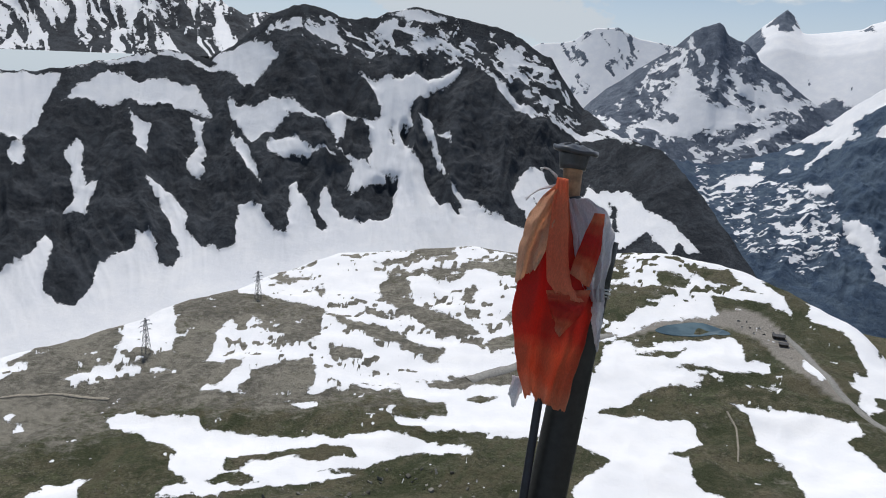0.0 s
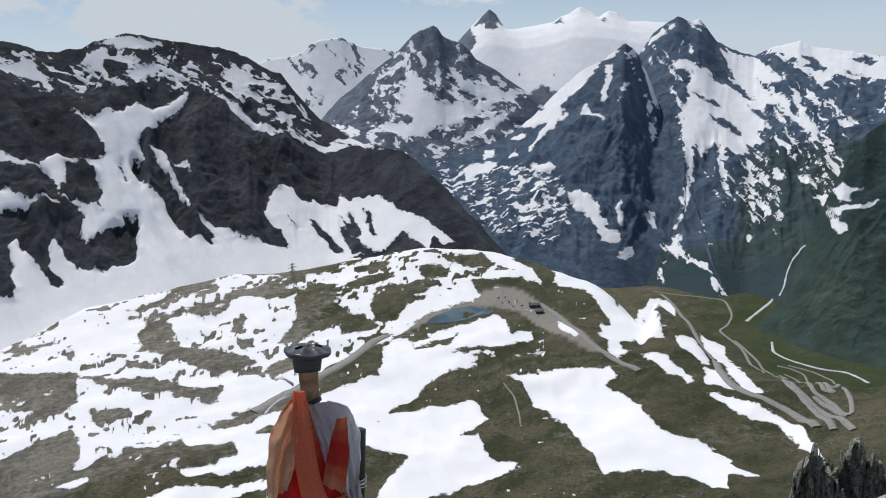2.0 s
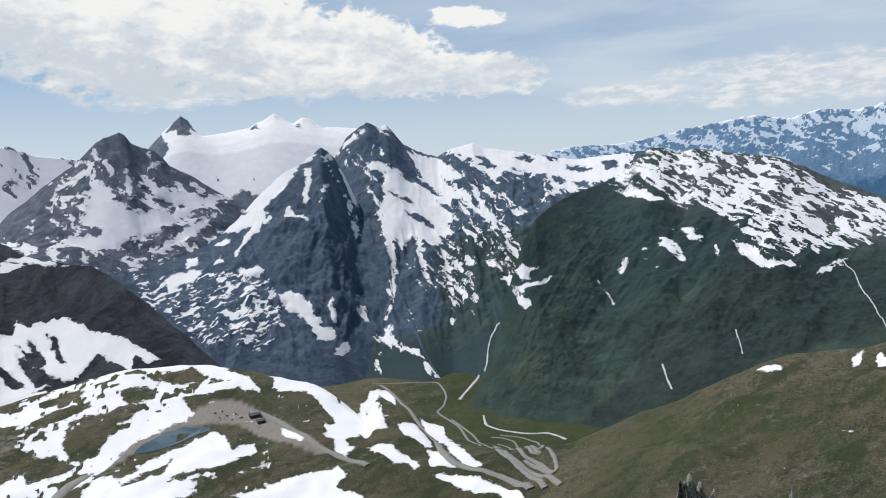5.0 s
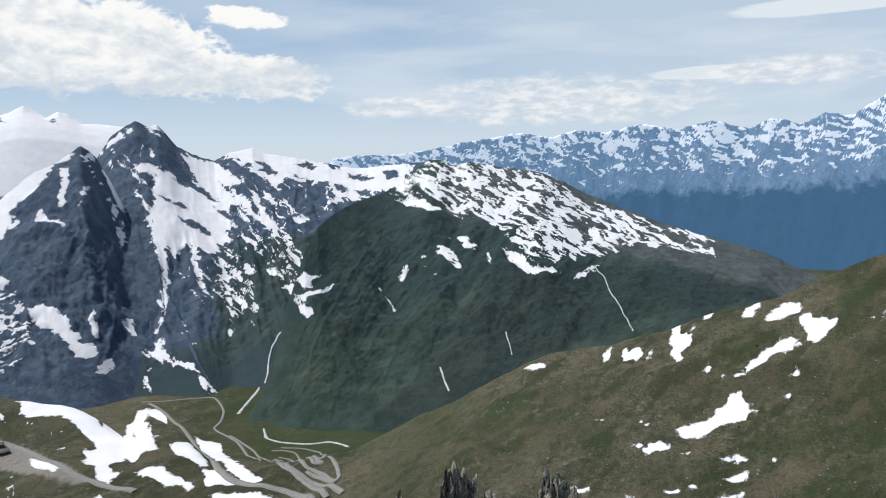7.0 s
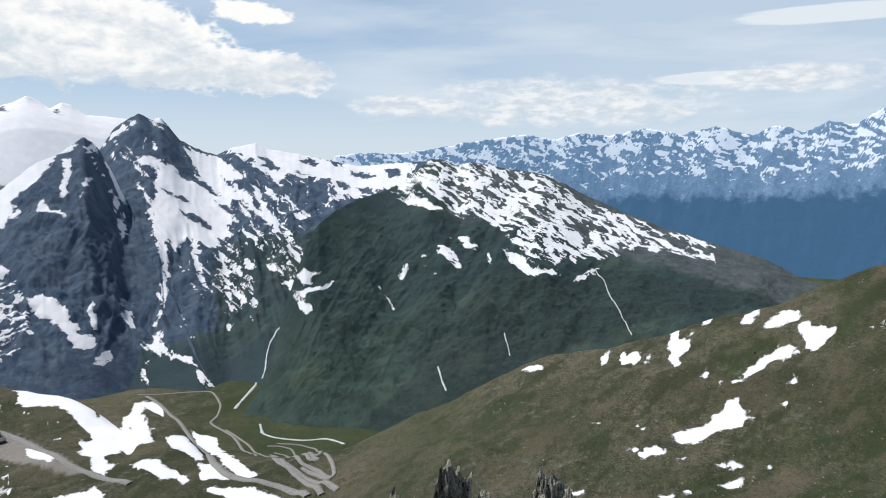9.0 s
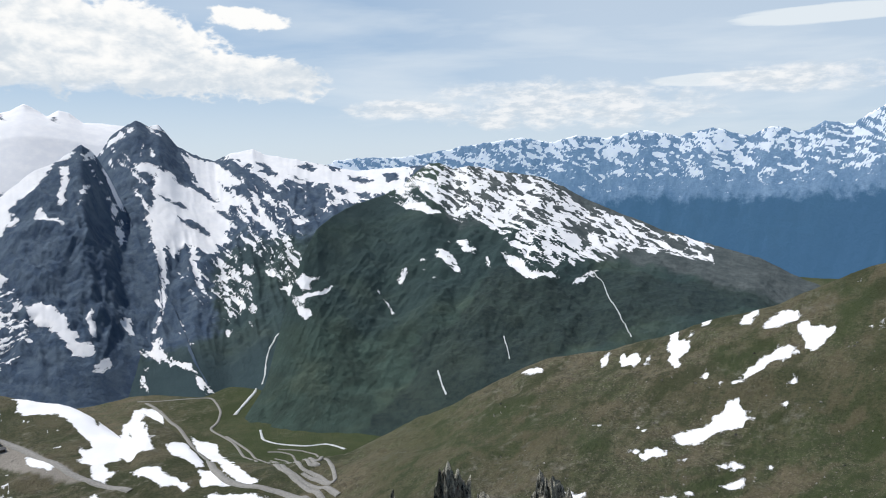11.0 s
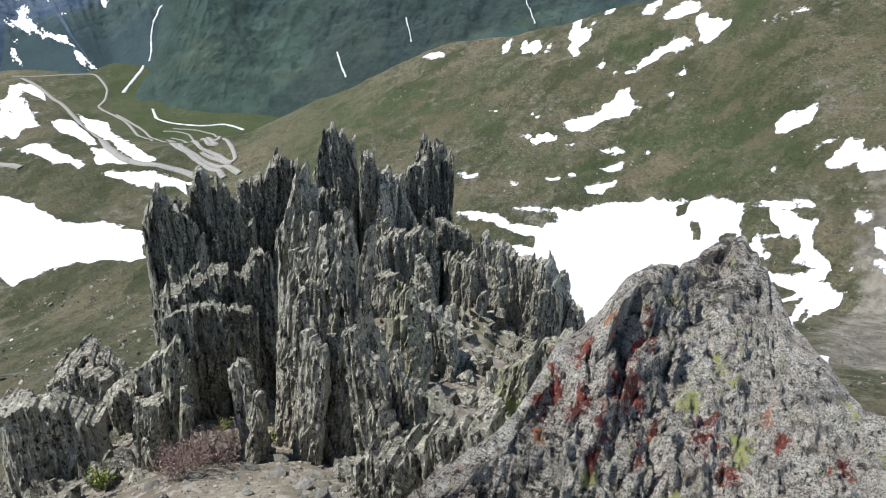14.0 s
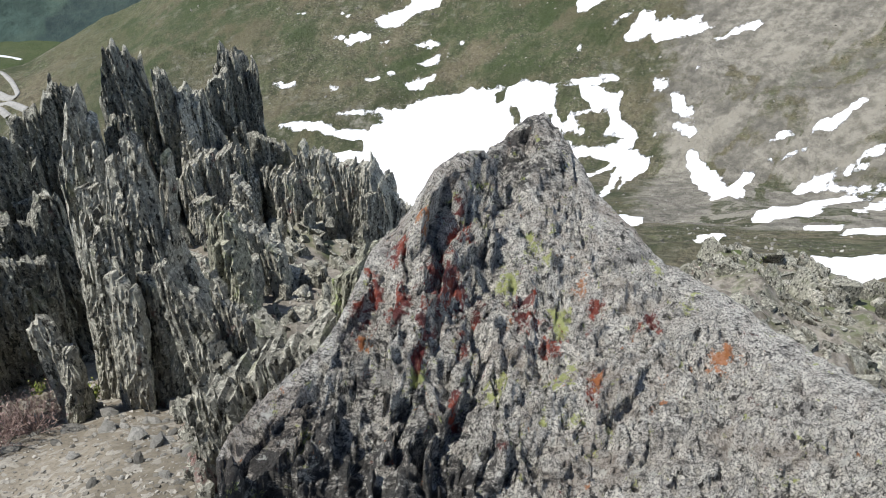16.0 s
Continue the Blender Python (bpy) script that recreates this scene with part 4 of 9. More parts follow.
GROUND_DAPPLED.append([-4.67, 2358, -0.13, 1249, 4.45, 2484, 13.51, 2534, 21, 1230, 23.63, 1104, 20.84, 1014, 17.18, 959, 13.49, 862, 6.89, 787, 1.67, 799, -5.53, 834])
GROUND_DAPPLED.append([-15.36, 2026, -3.79, 1195, 5.21, 2538, 9.7, 2534, 7.86, 1013, 4.08, 843, -0.48, 768, -6.2, 781, -9.99, 888, -15.36, 935])
GROUND_DAPPLED.append([-17.53, 906, -9.99, 888, -4.37, 820, -0.45, 756, -7.02, 675, -10.78, 676, -17.14, 728])
GROUND_DAPPLED.append([-32.72, 1301, -26.13, 885, -20.12, 811, -20.19, 702, -29.43, 728, -32.98, 751])
GROUND_GRAVEL = []
GROUND_GRAVEL.append([13.08, 886, 15.36, 935, 17.18, 959, 19.92, 988, 20.84, 1021, 23.15, 1063, 24.97, 1057, 26.32, 1016, 28.13, 958, 31.33, 849, 31.88, 830, 29.94, 845, 27.64, 883, 25.36, 957, 23.54, 983, 21.71, 976, 19.89, 968, 17.13, 917, 14.86, 893])
GROUND_VERDANT = []
GROUND_VERDANT.append([54.59, 825, 58.91, 837, 65.49, 717, 70.97, 669, 75.02, 643, 72.91, 621, 67.8, 642, 62.87, 653, 57.85, 623, 54.53, 658])
GROUND_VERDANT.append([82.36, 641, 85.51, 671, 90.27, 715, 90.7, 580, 87.11, 559, 84.35, 597])
GROUND_VERDANT.append([79.28, 791, 82.05, 820, 84.73, 802, 83.97, 784, 81.59, 749, 79.96, 717])
GROUND_VERDANT.append([85.15, 878, 89.9, 880, 90.18, 754, 87.6, 759, 87.24, 802])
GROUND_VERDANT.append([74.54, 574, 81.76, 619, 86.88, 647, 93.7, 628, 95.21, 572, 91.96, 549, 87.67, 527, 83.92, 535, 78.25, 544])
GROUND_VERDANT.append([108.34, 504, 111.39, 532, 113.76, 553, 114.04, 540, 111.74, 516, 109.22, 499])
GROUND_VERDANT.append([51.6, 1616, 56.87, 839, 62.19, 763, 66.69, 701, 64.92, 674, 58.55, 698, 52.24, 722])
GROUND_VERDANT.append([52.24, 804, 59.16, 801, 66.09, 718, 71.99, 679, 68.42, 641, 60.85, 690, 54.7, 723])
DARK_SNOW = []
DARK_SNOW.append([-35.56, 1750, -31.3, 1750, -27.68, 1738, -29.01, 1658, -29.6, 1609, -30.32, 1590, -30.27, 1534, -31.11, 1523, -31.37, 1566, -30.66, 1579, -31.61, 1600, -36.02, 1570])
DARK_SNOW.append([-27.67, 1747, -24.48, 1750, -21.16, 1750, -20.03, 1750, -17.73, 1723, -16.94, 1739, -15.35, 1724, -14.47, 1707, -13.34, 1648, -14.22, 1635, -15.35, 1642, -17.34, 1702, -19.66, 1732, -20.79, 1738, -22.49, 1729, -24.5, 1741])
DARK_SNOW.append([-18.12, 1746, -16.94, 1743, -15.75, 1737, -14.35, 1704, -13.26, 1650, -14.55, 1640, -14.87, 1617, -15.76, 1630, -16.35, 1667, -17.14, 1699])
DARK_SNOW.append([-27.78, 1674, -26.69, 1698, -24.87, 1728, -23.08, 1691, -19.7, 1664, -19.12, 1675, -18.35, 1634, -17.97, 1592, -19.15, 1611, -20.51, 1606, -20.88, 1617, -22.77, 1622, -23.5, 1643, -25.35, 1638, -26.38, 1666])
DARK_SNOW.append([-23.71, 1621, -22.25, 1576, -22.7, 1512, -23.25, 1525, -23.49, 1586])
DARK_SNOW.append([-27.98, 1558, -26.87, 1584, -26.65, 1553, -26.82, 1510, -26.7, 1473, -25.76, 1478, -26.8, 1406, -28.25, 1434, -27.47, 1454, -27.76, 1529])
DARK_SNOW.append([-19.55, 1597, -18.57, 1588, -18.6, 1536, -18.55, 1470, -19.25, 1451, -19.83, 1483, -19.81, 1503, -19, 1534])
DARK_SNOW.append([-16.96, 1624, -14.95, 1571, -13.72, 1577, -12.47, 1526, -13.7, 1500, -15.15, 1482, -15.97, 1530, -16.77, 1590])
DARK_SNOW.append([-14.13, 1576, -12.06, 1553, -10.36, 1524, -8.63, 1517, -10.36, 1513, -12.89, 1534])
DARK_SNOW.append([-13.91, 1486, -12.02, 1485, -10.95, 1454, -9.68, 1448, -8.56, 1435, -11.15, 1443, -12.85, 1444, -14.11, 1456])
DARK_SNOW.append([-16.78, 1547, -15.76, 1507, -14.73, 1411, -14.31, 1381, -15.15, 1409, -16.38, 1491])
DARK_SNOW.append([-7.29, 1620, -6.21, 1607, -3.02, 1614, -2.12, 1607, 0.66, 1657, -0.18, 1613, -2.9, 1555, -3.29, 1543, -2.89, 1502, -3.89, 1523, -3.72, 1488, -2.16, 1425, -1.5, 1393, -4.52, 1409, -6.77, 1409, -6.81, 1428, -5.97, 1460, -6.48, 1505, -8.01, 1536, -8.19, 1496, -8.8, 1457, -9.49, 1509, -9.94, 1524, -8.67, 1557, -6.95, 1526, -5.43, 1529, -5.81, 1566])
DARK_SNOW.append([-8.59, 1454, -6.82, 1439, -5.69, 1428, -4.59, 1434, -4.55, 1417, -6.3, 1394, -7.59, 1365, -7.84, 1387, -7.44, 1423])
DARK_SNOW.append([-2.72, 1524, -1.73, 1542, -1.17, 1482, 0.34, 1382, 1.77, 1372, 3.67, 1330, 6.02, 1316, 5.25, 1267, 1.95, 1316, 0.43, 1355, -1.05, 1442, -2.1, 1500])
DARK_SNOW.append([-1.24, 1505, -0.16, 1496, 0.12, 1472, -0.55, 1485])
DARK_SNOW.append([-36.85, 1265, -32.29, 1316, -30.88, 1338, -29.4, 1390, -29.01, 1367, -29.54, 1305, -29.82, 1264, -29.17, 1235, -27.91, 1220, -26.72, 1247, -26.26, 1291, -25.28, 1304, -23.71, 1316, -23.47, 1341, -22.69, 1338, -22.13, 1310, -22, 1268, -21.2, 1253, -20.37, 1273, -20.75, 1309, -21.49, 1364, -21.85, 1409, -22.58, 1449, -22.94, 1472, -22.49, 1467, -21.05, 1423, -20.09, 1376, -19.91, 1330, -19.33, 1304, -17.47, 1271, -16.54, 1280, -16.41, 1339, -16.19, 1367, -14.72, 1349, -14.08, 1312, -13.22, 1284, -12.57, 1279, -12.37, 1333, -12.48, 1385, -11.97, 1399, -10.86, 1331, -10.17, 1298, -9.49, 1291, -9.74, 1313, -10.2, 1331, -9.59, 1383, -8.42, 1319, -6.62, 1309, -3.95, 1332, -1.49, 1382, 0.06, 1330, 1.22, 1333, 3.3, 1313, 6.04, 1310, 6.68, 1091, -8.16, 1079, -17.11, 1067, -21.35, 1081, -25.81, 1094, -29.32, 1078, -33.01, 1065, -36.85, 1043])
DARK_SNOW.append([-11.13, 1703, -9.28, 1727, -7.99, 1690, -9.24, 1680, -10.49, 1680])
DARK_SNOW.append([-6.55, 1721, -5.96, 1740, -4.72, 1737, -4.47, 1710, -5.07, 1699])
DARK_SNOW.append([-5.15, 1746, -3.92, 1750, -2.23, 1746, -0.93, 1742, -2.6, 1712, -3.87, 1724])
DARK_SNOW.append([-3.58, 1670, -1.91, 1693, -0.38, 1697, 0.98, 1666, -0.33, 1673, -1.22, 1682, -2.89, 1644])
DARK_SNOW.append([-7.55, 1672, -4.61, 1667, -3.79, 1673, -4.59, 1658, -6.7, 1674])
DARK_SNOW.append([-12.96, 1719, -11.75, 1729, -11.33, 1700, -12.54, 1695])
DARK_SNOW.append([3.39, 1729, 4.54, 1710, 5.27, 1684, 4.61, 1681, 3.69, 1700])
DARK_SNOW.append([2.29, 1650, 4.16, 1621, 6.46, 1588, 8.66, 1641, 10.83, 1654, 12.94, 1619, 14.62, 1555, 12.13, 1626, 8.71, 1622, 6.05, 1578, 3.74, 1602])
DARK_SNOW.append([3.95, 1716, 4.69, 1656, 4.14, 1649, 3.54, 1691])
DARK_SNOW.append([5.53, 1444, 6.95, 1477, 7.22, 1424, 8.85, 1465, 10.43, 1453, 10.91, 1491, 12.1, 1444, 13.8, 1423, 15.06, 1391, 16.71, 1331, 18.85, 1294, 19.78, 1267, 18.79, 1260, 17.52, 1294, 16.22, 1307, 14.9, 1310, 13.64, 1338, 12.38, 1371, 11.91, 1339, 10.72, 1389, 11.04, 1336, 12.25, 1298, 10.55, 1297, 8.13, 1319, 6.3, 1367])
DARK_SNOW.append([-4.06, 1419, -2, 1417, -0.81, 1358, 0.88, 1332, 2.42, 1347, 5.01, 1329, 6.55, 1320, 8.14, 1328, 12.22, 1283, 12.94, 1199, 10.21, 1129, 2.16, 1155, -4.89, 1202])
DARK_SNOW.append([-22.85, 1548, -22.41, 1532, -22.6, 1504, -22.88, 1514])
DARK_SNOW.append([5.19, 1421, 5.65, 1442, 6.26, 1436, 6.58, 1481, 7.33, 1470, 7.87, 1451, 9.73, 1461, 11.42, 1453, 12.1, 1461, 14.04, 1433, 15.1, 1392, 15.7, 1357, 16.59, 1352, 17.87, 1318, 18.27, 1287, 17.75, 1245, 15.6, 1307, 14.2, 1281, 11.98, 1296, 11.08, 1289, 8.48, 1284, 6.84, 1298, 6.22, 1359, 5.61, 1360, 5.09, 1382])
DARK_SNOW.append([2.4, 1653, 3.6, 1625, 5.02, 1611, 6.53, 1598, 8.93, 1663, 11.8, 1656, 13.48, 1636, 14.94, 1584, 13.45, 1594, 11.77, 1637, 9.7, 1664, 8.5, 1637, 6.51, 1588, 4.99, 1602, 3.57, 1614, 2.69, 1628])
DARK_SNOW.append([3.32, 1731, 4.26, 1721, 4.97, 1684, 4.52, 1682, 3.86, 1710])
DARK_SNOW.append([3.47, 1689, 3.95, 1674, 4.06, 1653, 3.59, 1655])
DARK_SNOW.append([5.22, 1633, 6.34, 1637, 6.1, 1621, 5.37, 1619])
DARK_SNOW.append([6.59, 1650, 7.33, 1658, 7.28, 1641, 6.67, 1636])
DARK_SNOW.append([8.35, 1732, 8.84, 1732, 8.68, 1709])
DARK_BARE = []
DARK_BARE.append([8.01, 1434, 8.71, 1400, 11.41, 1307, 10.18, 1330, 8.48, 1385])
DARK_BARE.append([10.59, 1425, 12, 1392, 12.31, 1323, 11.3, 1363])
DARK_BARE.append([-3.94, 1518, -3.03, 1517, -2.32, 1519, -2.09, 1493, -1.36, 1459, 0.15, 1404, 0.27, 1386, 1.37, 1345, 0.44, 1343, -0.8, 1369, -1.08, 1397, -1.87, 1426, -3.0, 1440, -3.6, 1482])
DARK_BARE.append([-1.35, 1496, -0.72, 1472, 0.02, 1465, 1.02, 1440, 1.1, 1411, 0.53, 1406, -0.47, 1447, -1.11, 1475])
DARK_BARE.append([2.15, 1393, 3.1, 1383, 4.6, 1356, 5.55, 1343, 4.72, 1335, 3.38, 1347, 2.47, 1368])
DARK_BARE.append([6.41, 1422, 7.13, 1390, 7.95, 1373, 7.26, 1370, 6.65, 1392])
DARK_BARE.append([8.2, 1420, 9.17, 1401, 10.35, 1359, 11.61, 1293, 10.67, 1305, 9.46, 1347, 8.63, 1379])
DARK_BARE.append([11.3, 1442, 12.01, 1421, 12.22, 1391, 12.61, 1343, 12.07, 1338, 11.56, 1393])
DARK_BARE.append([12.59, 1420, 13.31, 1398, 13.48, 1352, 13.92, 1324, 13.16, 1322, 12.72, 1379])
DARK_BARE.append([10.47, 1412, 11.27, 1383, 12.48, 1323, 13.83, 1280, 11.54, 1299, 10.7, 1362])
DARK_BARE.append([-4.98, 1506, -4.49, 1516, -4.26, 1476, -4.53, 1478])
DARK_BARE.append([-7.29, 1495, -6.42, 1468, -5.92, 1419, -6.91, 1435, -7.48, 1450])
DARK_DAPPLED = []
DARK_DAPPLED.append([-16.14, 1750, -12.16, 1748, -3.93, 1750, 3.78, 1746, 8.34, 1744, 10.29, 1699, 6.87, 1604, 3.15, 1652, -0.3, 1660, -8.78, 1646, -12.95, 1692])
DARK_DAPPLED.append([-8.49, 1391, -6.75, 1397, -4.15, 1437, -4.08, 1408, -6.7, 1368])
PYRAMID_SNOW = []
PYRAMID_SNOW.append([28.78, 2964, 29.72, 2981, 31.05, 2957, 30.39, 2887, 29.57, 2841, 28.97, 2828, 28.36, 2811, 28.5, 2761, 27.89, 2742, 27.66, 2714, 27.01, 2720, 26.47, 2689, 25.87, 2644, 25.52, 2668, 26.13, 2721, 26.56, 2758, 27.15, 2774, 26.04, 2812, 24.96, 2853, 24.06, 2881, 22.8, 2860, 21.42, 2827, 20.74, 2796, 20.93, 2805, 22.27, 2849, 23.67, 2874, 24.73, 2893, 25.46, 2906, 26.24, 2920, 27.0, 2934, 27.78, 2946, 28.37, 2957])
PYRAMID_SNOW.append([31.22, 2930, 32.09, 2930, 32.01, 2867, 31.73, 2834, 31.59, 2757, 31.04, 2749, 31.07, 2809, 31.4, 2855])
PYRAMID_SNOW.append([32.35, 2947, 33.04, 2996, 33.8, 3103, 34.03, 3106, 33.36, 2969, 32.81, 2943])
PYRAMID_SNOW.append([29.67, 2729, 30.19, 2777, 30.46, 2714, 31.14, 2699, 31.58, 2677, 31.25, 2663, 30.54, 2686, 29.71, 2700])
PYRAMID_SNOW.append([32.65, 2804, 33.15, 2869, 32.88, 2774, 32.41, 2735])
PYRAMID_SNOW.append([30.8, 3001, 31.67, 3017, 32.53, 2968, 32.04, 2954, 31.25, 2965])
PYRAMID_SNOW.append([33.87, 3039, 34.54, 3104, 35.07, 3076, 35.72, 2941, 35.49, 3008, 35.3, 3029, 35.82, 2919, 35.99, 2898, 36.12, 2858, 35.62, 2964])
PYRAMID_SNOW.append([34.49, 2867, 35.03, 2876, 35.67, 2837, 35.45, 2818, 34.93, 2770, 34.65, 2819])
PYRAMID_SNOW.append([24.3, 2805, 25.3, 2817, 25.43, 2757, 24.52, 2771])
PYRAMID_SNOW.append([24.01, 2684, 24.75, 2704, 24.92, 2651, 24.23, 2659])
PYRAMID_SNOW.append([22.06, 2686, 22.4, 2766, 23.09, 2770, 23.12, 2718])
PYRAMID_SNOW.append([31.14, 2295, 31.69, 2279, 32.03, 2245, 32.85, 2248, 32.93, 2197, 32.14, 2197, 31.36, 2191, 30.95, 2225])
PYRAMID_SNOW.append([32.28, 2334, 32.81, 2376, 33.02, 2337, 33.03, 2275, 32.6, 2260, 32.47, 2304])
PYRAMID_SNOW.append([34.48, 2401, 34.95, 2407, 35.47, 2445, 35.25, 2399, 35.48, 2362, 35.01, 2365, 34.57, 2382])
PYRAMID_SNOW.append([33.02, 2182, 33.74, 2233, 33.99, 2215, 33.24, 2151, 32.56, 2141])
PYRAMID_SNOW.append([27.89, 2742, 28.51, 2776, 28.87, 2752, 28.34, 2725])
PYRAMID_SNOW.append([20.6, 2603, 21.65, 2672, 22.68, 2694, 23.32, 2636, 22.6, 2601, 21.56, 2577, 20.85, 2517])
PYRAMID_SNOW.append([28.56, 2380, 29.72, 2396, 31.18, 2322, 31.49, 2278, 32.0, 2225, 31.0, 2208, 30.32, 2278, 29.21, 2318])
PYRAMID_SNOW.append([25.78, 2573, 26.9, 2567, 27.98, 2517, 27.19, 2509, 26.09, 2516])
PYRAMID_SNOW.append([37.2, 2682, 37.82, 2589, 38.04, 2553, 38.02, 2553, 37.62, 2474, 37.17, 2383, 37.49, 2310, 38.29, 2261, 39.33, 2199, 39.72, 2158, 39.08, 2186, 37.84, 2250, 36.61, 2280, 35.6, 2299, 35.83, 2316, 36.45, 2315, 36.72, 2361, 35.88, 2351, 36.33, 2388, 36.9, 2407, 37.16, 2480, 36.91, 2519, 37.34, 2532, 37.55, 2638])
PYRAMID_BARE = []
PYRAMID_BARE.append([26.19, 2918, 27.16, 2936, 28.14, 2953, 28.3, 2957, 27.5, 2943, 26.71, 2929])
PYRAMID_BARE.append([24.11, 2883, 25.03, 2899, 26.13, 2918, 27.06, 2865, 26.67, 2860, 25.37, 2904])
PYRAMID_BARE.append([22.87, 2860, 24.28, 2885, 25.34, 2852, 24.25, 2885])
PYRAMID_BARE.append([35.22, 2969, 36.0, 2830, 36.78, 2703, 37.07, 2584, 36.87, 2480, 36.39, 2432, 35.9, 2532, 35.47, 2704, 35.01, 2854])
PYRAMID_DAPPLED = []
PYRAMID_DAPPLED.append([17.83, 2623, 21.31, 2766, 28.34, 2480, 29.61, 2234, 26.4, 2129, 23.72, 2169, 21.11, 2279, 18.58, 2426])
PYRAMID_DAPPLED.append([31.51, 2970, 33.23, 2986, 35.37, 2963, 36.68, 2506, 35.39, 2801, 34.08, 2881])
WHITE_SNOW = []
WHITE_SNOW.append([39.25, 3493, 40.13, 3473, 41.8, 3498, 42.63, 3416, 44.26, 3238, 42.53, 3253, 43.78, 3159, 44.99, 3009, 46.2, 2842, 45.76, 2847, 44.12, 3017, 43.09, 3122, 42.42, 3089, 43.2, 2959, 42.33, 2955, 42.93, 2881, 41.62, 2870, 41.56, 2799, 40.72, 2791, 39.9, 2807, 39.28, 2822, 38.6, 2760, 38.36, 2724, 38.1, 2793, 37.75, 2719, 37.62, 2478, 37.05, 2448, 37.46, 2649, 37.17, 2762, 36.61, 2844, 36.96, 2900, 36.54, 2978, 36.41, 3057, 36.99, 3021, 37.29, 3137, 36.94, 3199, 37.77, 3219, 39.58, 3254, 40.48, 3243, 40.04, 3336, 39.48, 3410])
WHITE_SNOW.append([37.2, 2791, 37.82, 2798, 38.04, 2732, 38.02, 2630, 37.62, 2478, 37.17, 2368, 37.49, 2282, 38.29, 2230, 39.33, 2189, 39.72, 2149, 39.08, 2156, 37.84, 2210, 36.61, 2261, 35.6, 2303, 35.83, 2314, 36.45, 2306, 36.72, 2358, 35.88, 2361, 36.33, 2385, 36.9, 2402, 37.16, 2476, 36.91, 2532, 37.34, 2522, 37.55, 2651])
WHITE_SNOW.append([39.7, 2835, 40.31, 2795, 40.23, 2692, 40.37, 2617, 40.74, 2557, 41.14, 2526, 40.52, 2542, 39.93, 2598, 39.65, 2655, 39.63, 2739])
WHITE_SNOW.append([41.38, 2835, 42.21, 2793, 42.34, 2686, 42.48, 2580, 42.18, 2485, 42.42, 2409, 42.13, 2428, 41.91, 2523, 41.64, 2620, 41.5, 2702, 41.32, 2751])
WHITE_SNOW.append([42.27, 2591, 43.1, 2525, 44.01, 2447, 43.69, 2439, 42.85, 2505, 42.23, 2543])
WHITE_SNOW.append([43.27, 2750, 43.91, 2714, 44.32, 2681, 43.86, 2650, 44.0, 2552, 44.23, 2444, 43.88, 2405, 44.07, 2353, 43.75, 2362, 43.68, 2427, 43.67, 2513, 43.49, 2626, 43.09, 2688])
WHITE_SNOW.append([42.66, 2808, 43.24, 2770, 42.91, 2742, 42.37, 2779])
WHITE_SNOW.append([38.44, 2456, 38.87, 2413, 39.14, 2341, 38.59, 2348, 38.3, 2402])
WHITE_SNOW.append([39.18, 2338, 39.64, 2286, 39.3, 2282])
WHITE_SNOW.append([42.0, 2393, 42.48, 2382, 42.08, 2337])
WHITE_SNOW.append([44.15, 3198, 44.74, 3183, 45.24, 3059, 46.06, 2982, 46.48, 2931, 47.14, 2950, 46.77, 2914, 46.15, 2910, 46.93, 2811, 47.54, 2740, 48.19, 2651, 47.82, 2633, 47.19, 2682, 46.51, 2770, 45.78, 2884, 44.89, 3002, 44.31, 3120])
WHITE_SNOW.append([42.54, 3271, 43.56, 3166, 44.35, 3040, 45.78, 2891, 46.4, 2814, 46.17, 2791, 44.93, 2921, 43.82, 3037, 43.03, 3164])
WHITE_SNOW.append([47.84, 2653, 48.26, 2625, 49.33, 2598, 49.21, 2566, 48.23, 2565, 48.74, 2530, 47.75, 2513, 46.89, 2561, 46.75, 2598, 47.37, 2605])
WHITE_SNOW.append([45.73, 2597, 46.68, 2575, 47.75, 2506, 49.09, 2516, 50.44, 2518, 50.07, 2490, 48.85, 2482, 47.94, 2463, 48.24, 2448, 47.7, 2434, 46.76, 2496, 46.13, 2556])
WHITE_SNOW.append([46.85, 2499, 47.7, 2436, 48.43, 2407, 48.54, 2368, 47.86, 2351, 47.14, 2408, 46.95, 2453])
WHITE_SNOW.append([42.15, 3483, 43.12, 3540, 44.42, 3537, 45.69, 3521, 47.0, 3502, 48.71, 3477, 50.44, 3396, 52.19, 3426, 53.95, 3400, 55.72, 3376, 56.58, 3297, 55.64, 3154, 54.31, 3152, 52.97, 3116, 51.19, 3114, 50.08, 3070, 49.77, 3092, 50.13, 3202, 49.5, 3251, 48.19, 3268, 47.1, 3273, 45.99, 3226, 46.62, 3182, 45.97, 3199, 45.15, 3280, 44.32, 3339, 43.5, 3422])
WHITE_SNOW.append([46.99, 2984, 47.61, 2998, 48.5, 3018, 48.48, 2973, 47.8, 2943, 47.15, 2956])
WHITE_SNOW.append([45.91, 3092, 46.39, 3017, 46.83, 2933, 46.49, 2890, 45.97, 2985, 45.66, 3038])
WHITE_SNOW.append([45.02, 3206, 45.66, 3104, 46.07, 3074, 45.46, 3070])
WHITE_SNOW.append([33.85, 3540, 34.7, 3492, 35.75, 3484, 36.24, 3467, 35.49, 3429, 34.92, 3406, 34.01, 3476])
WHITE_SNOW.append([39.49, 2136, 40.17, 2123, 40.39, 2091, 41.04, 2060, 40.46, 2035, 39.77, 2068, 39.45, 2094])
WHITE_SNOW.append([35.64, 2230, 36.32, 2229, 35.99, 2201, 36.35, 2146, 36.17, 2104, 35.75, 2144])
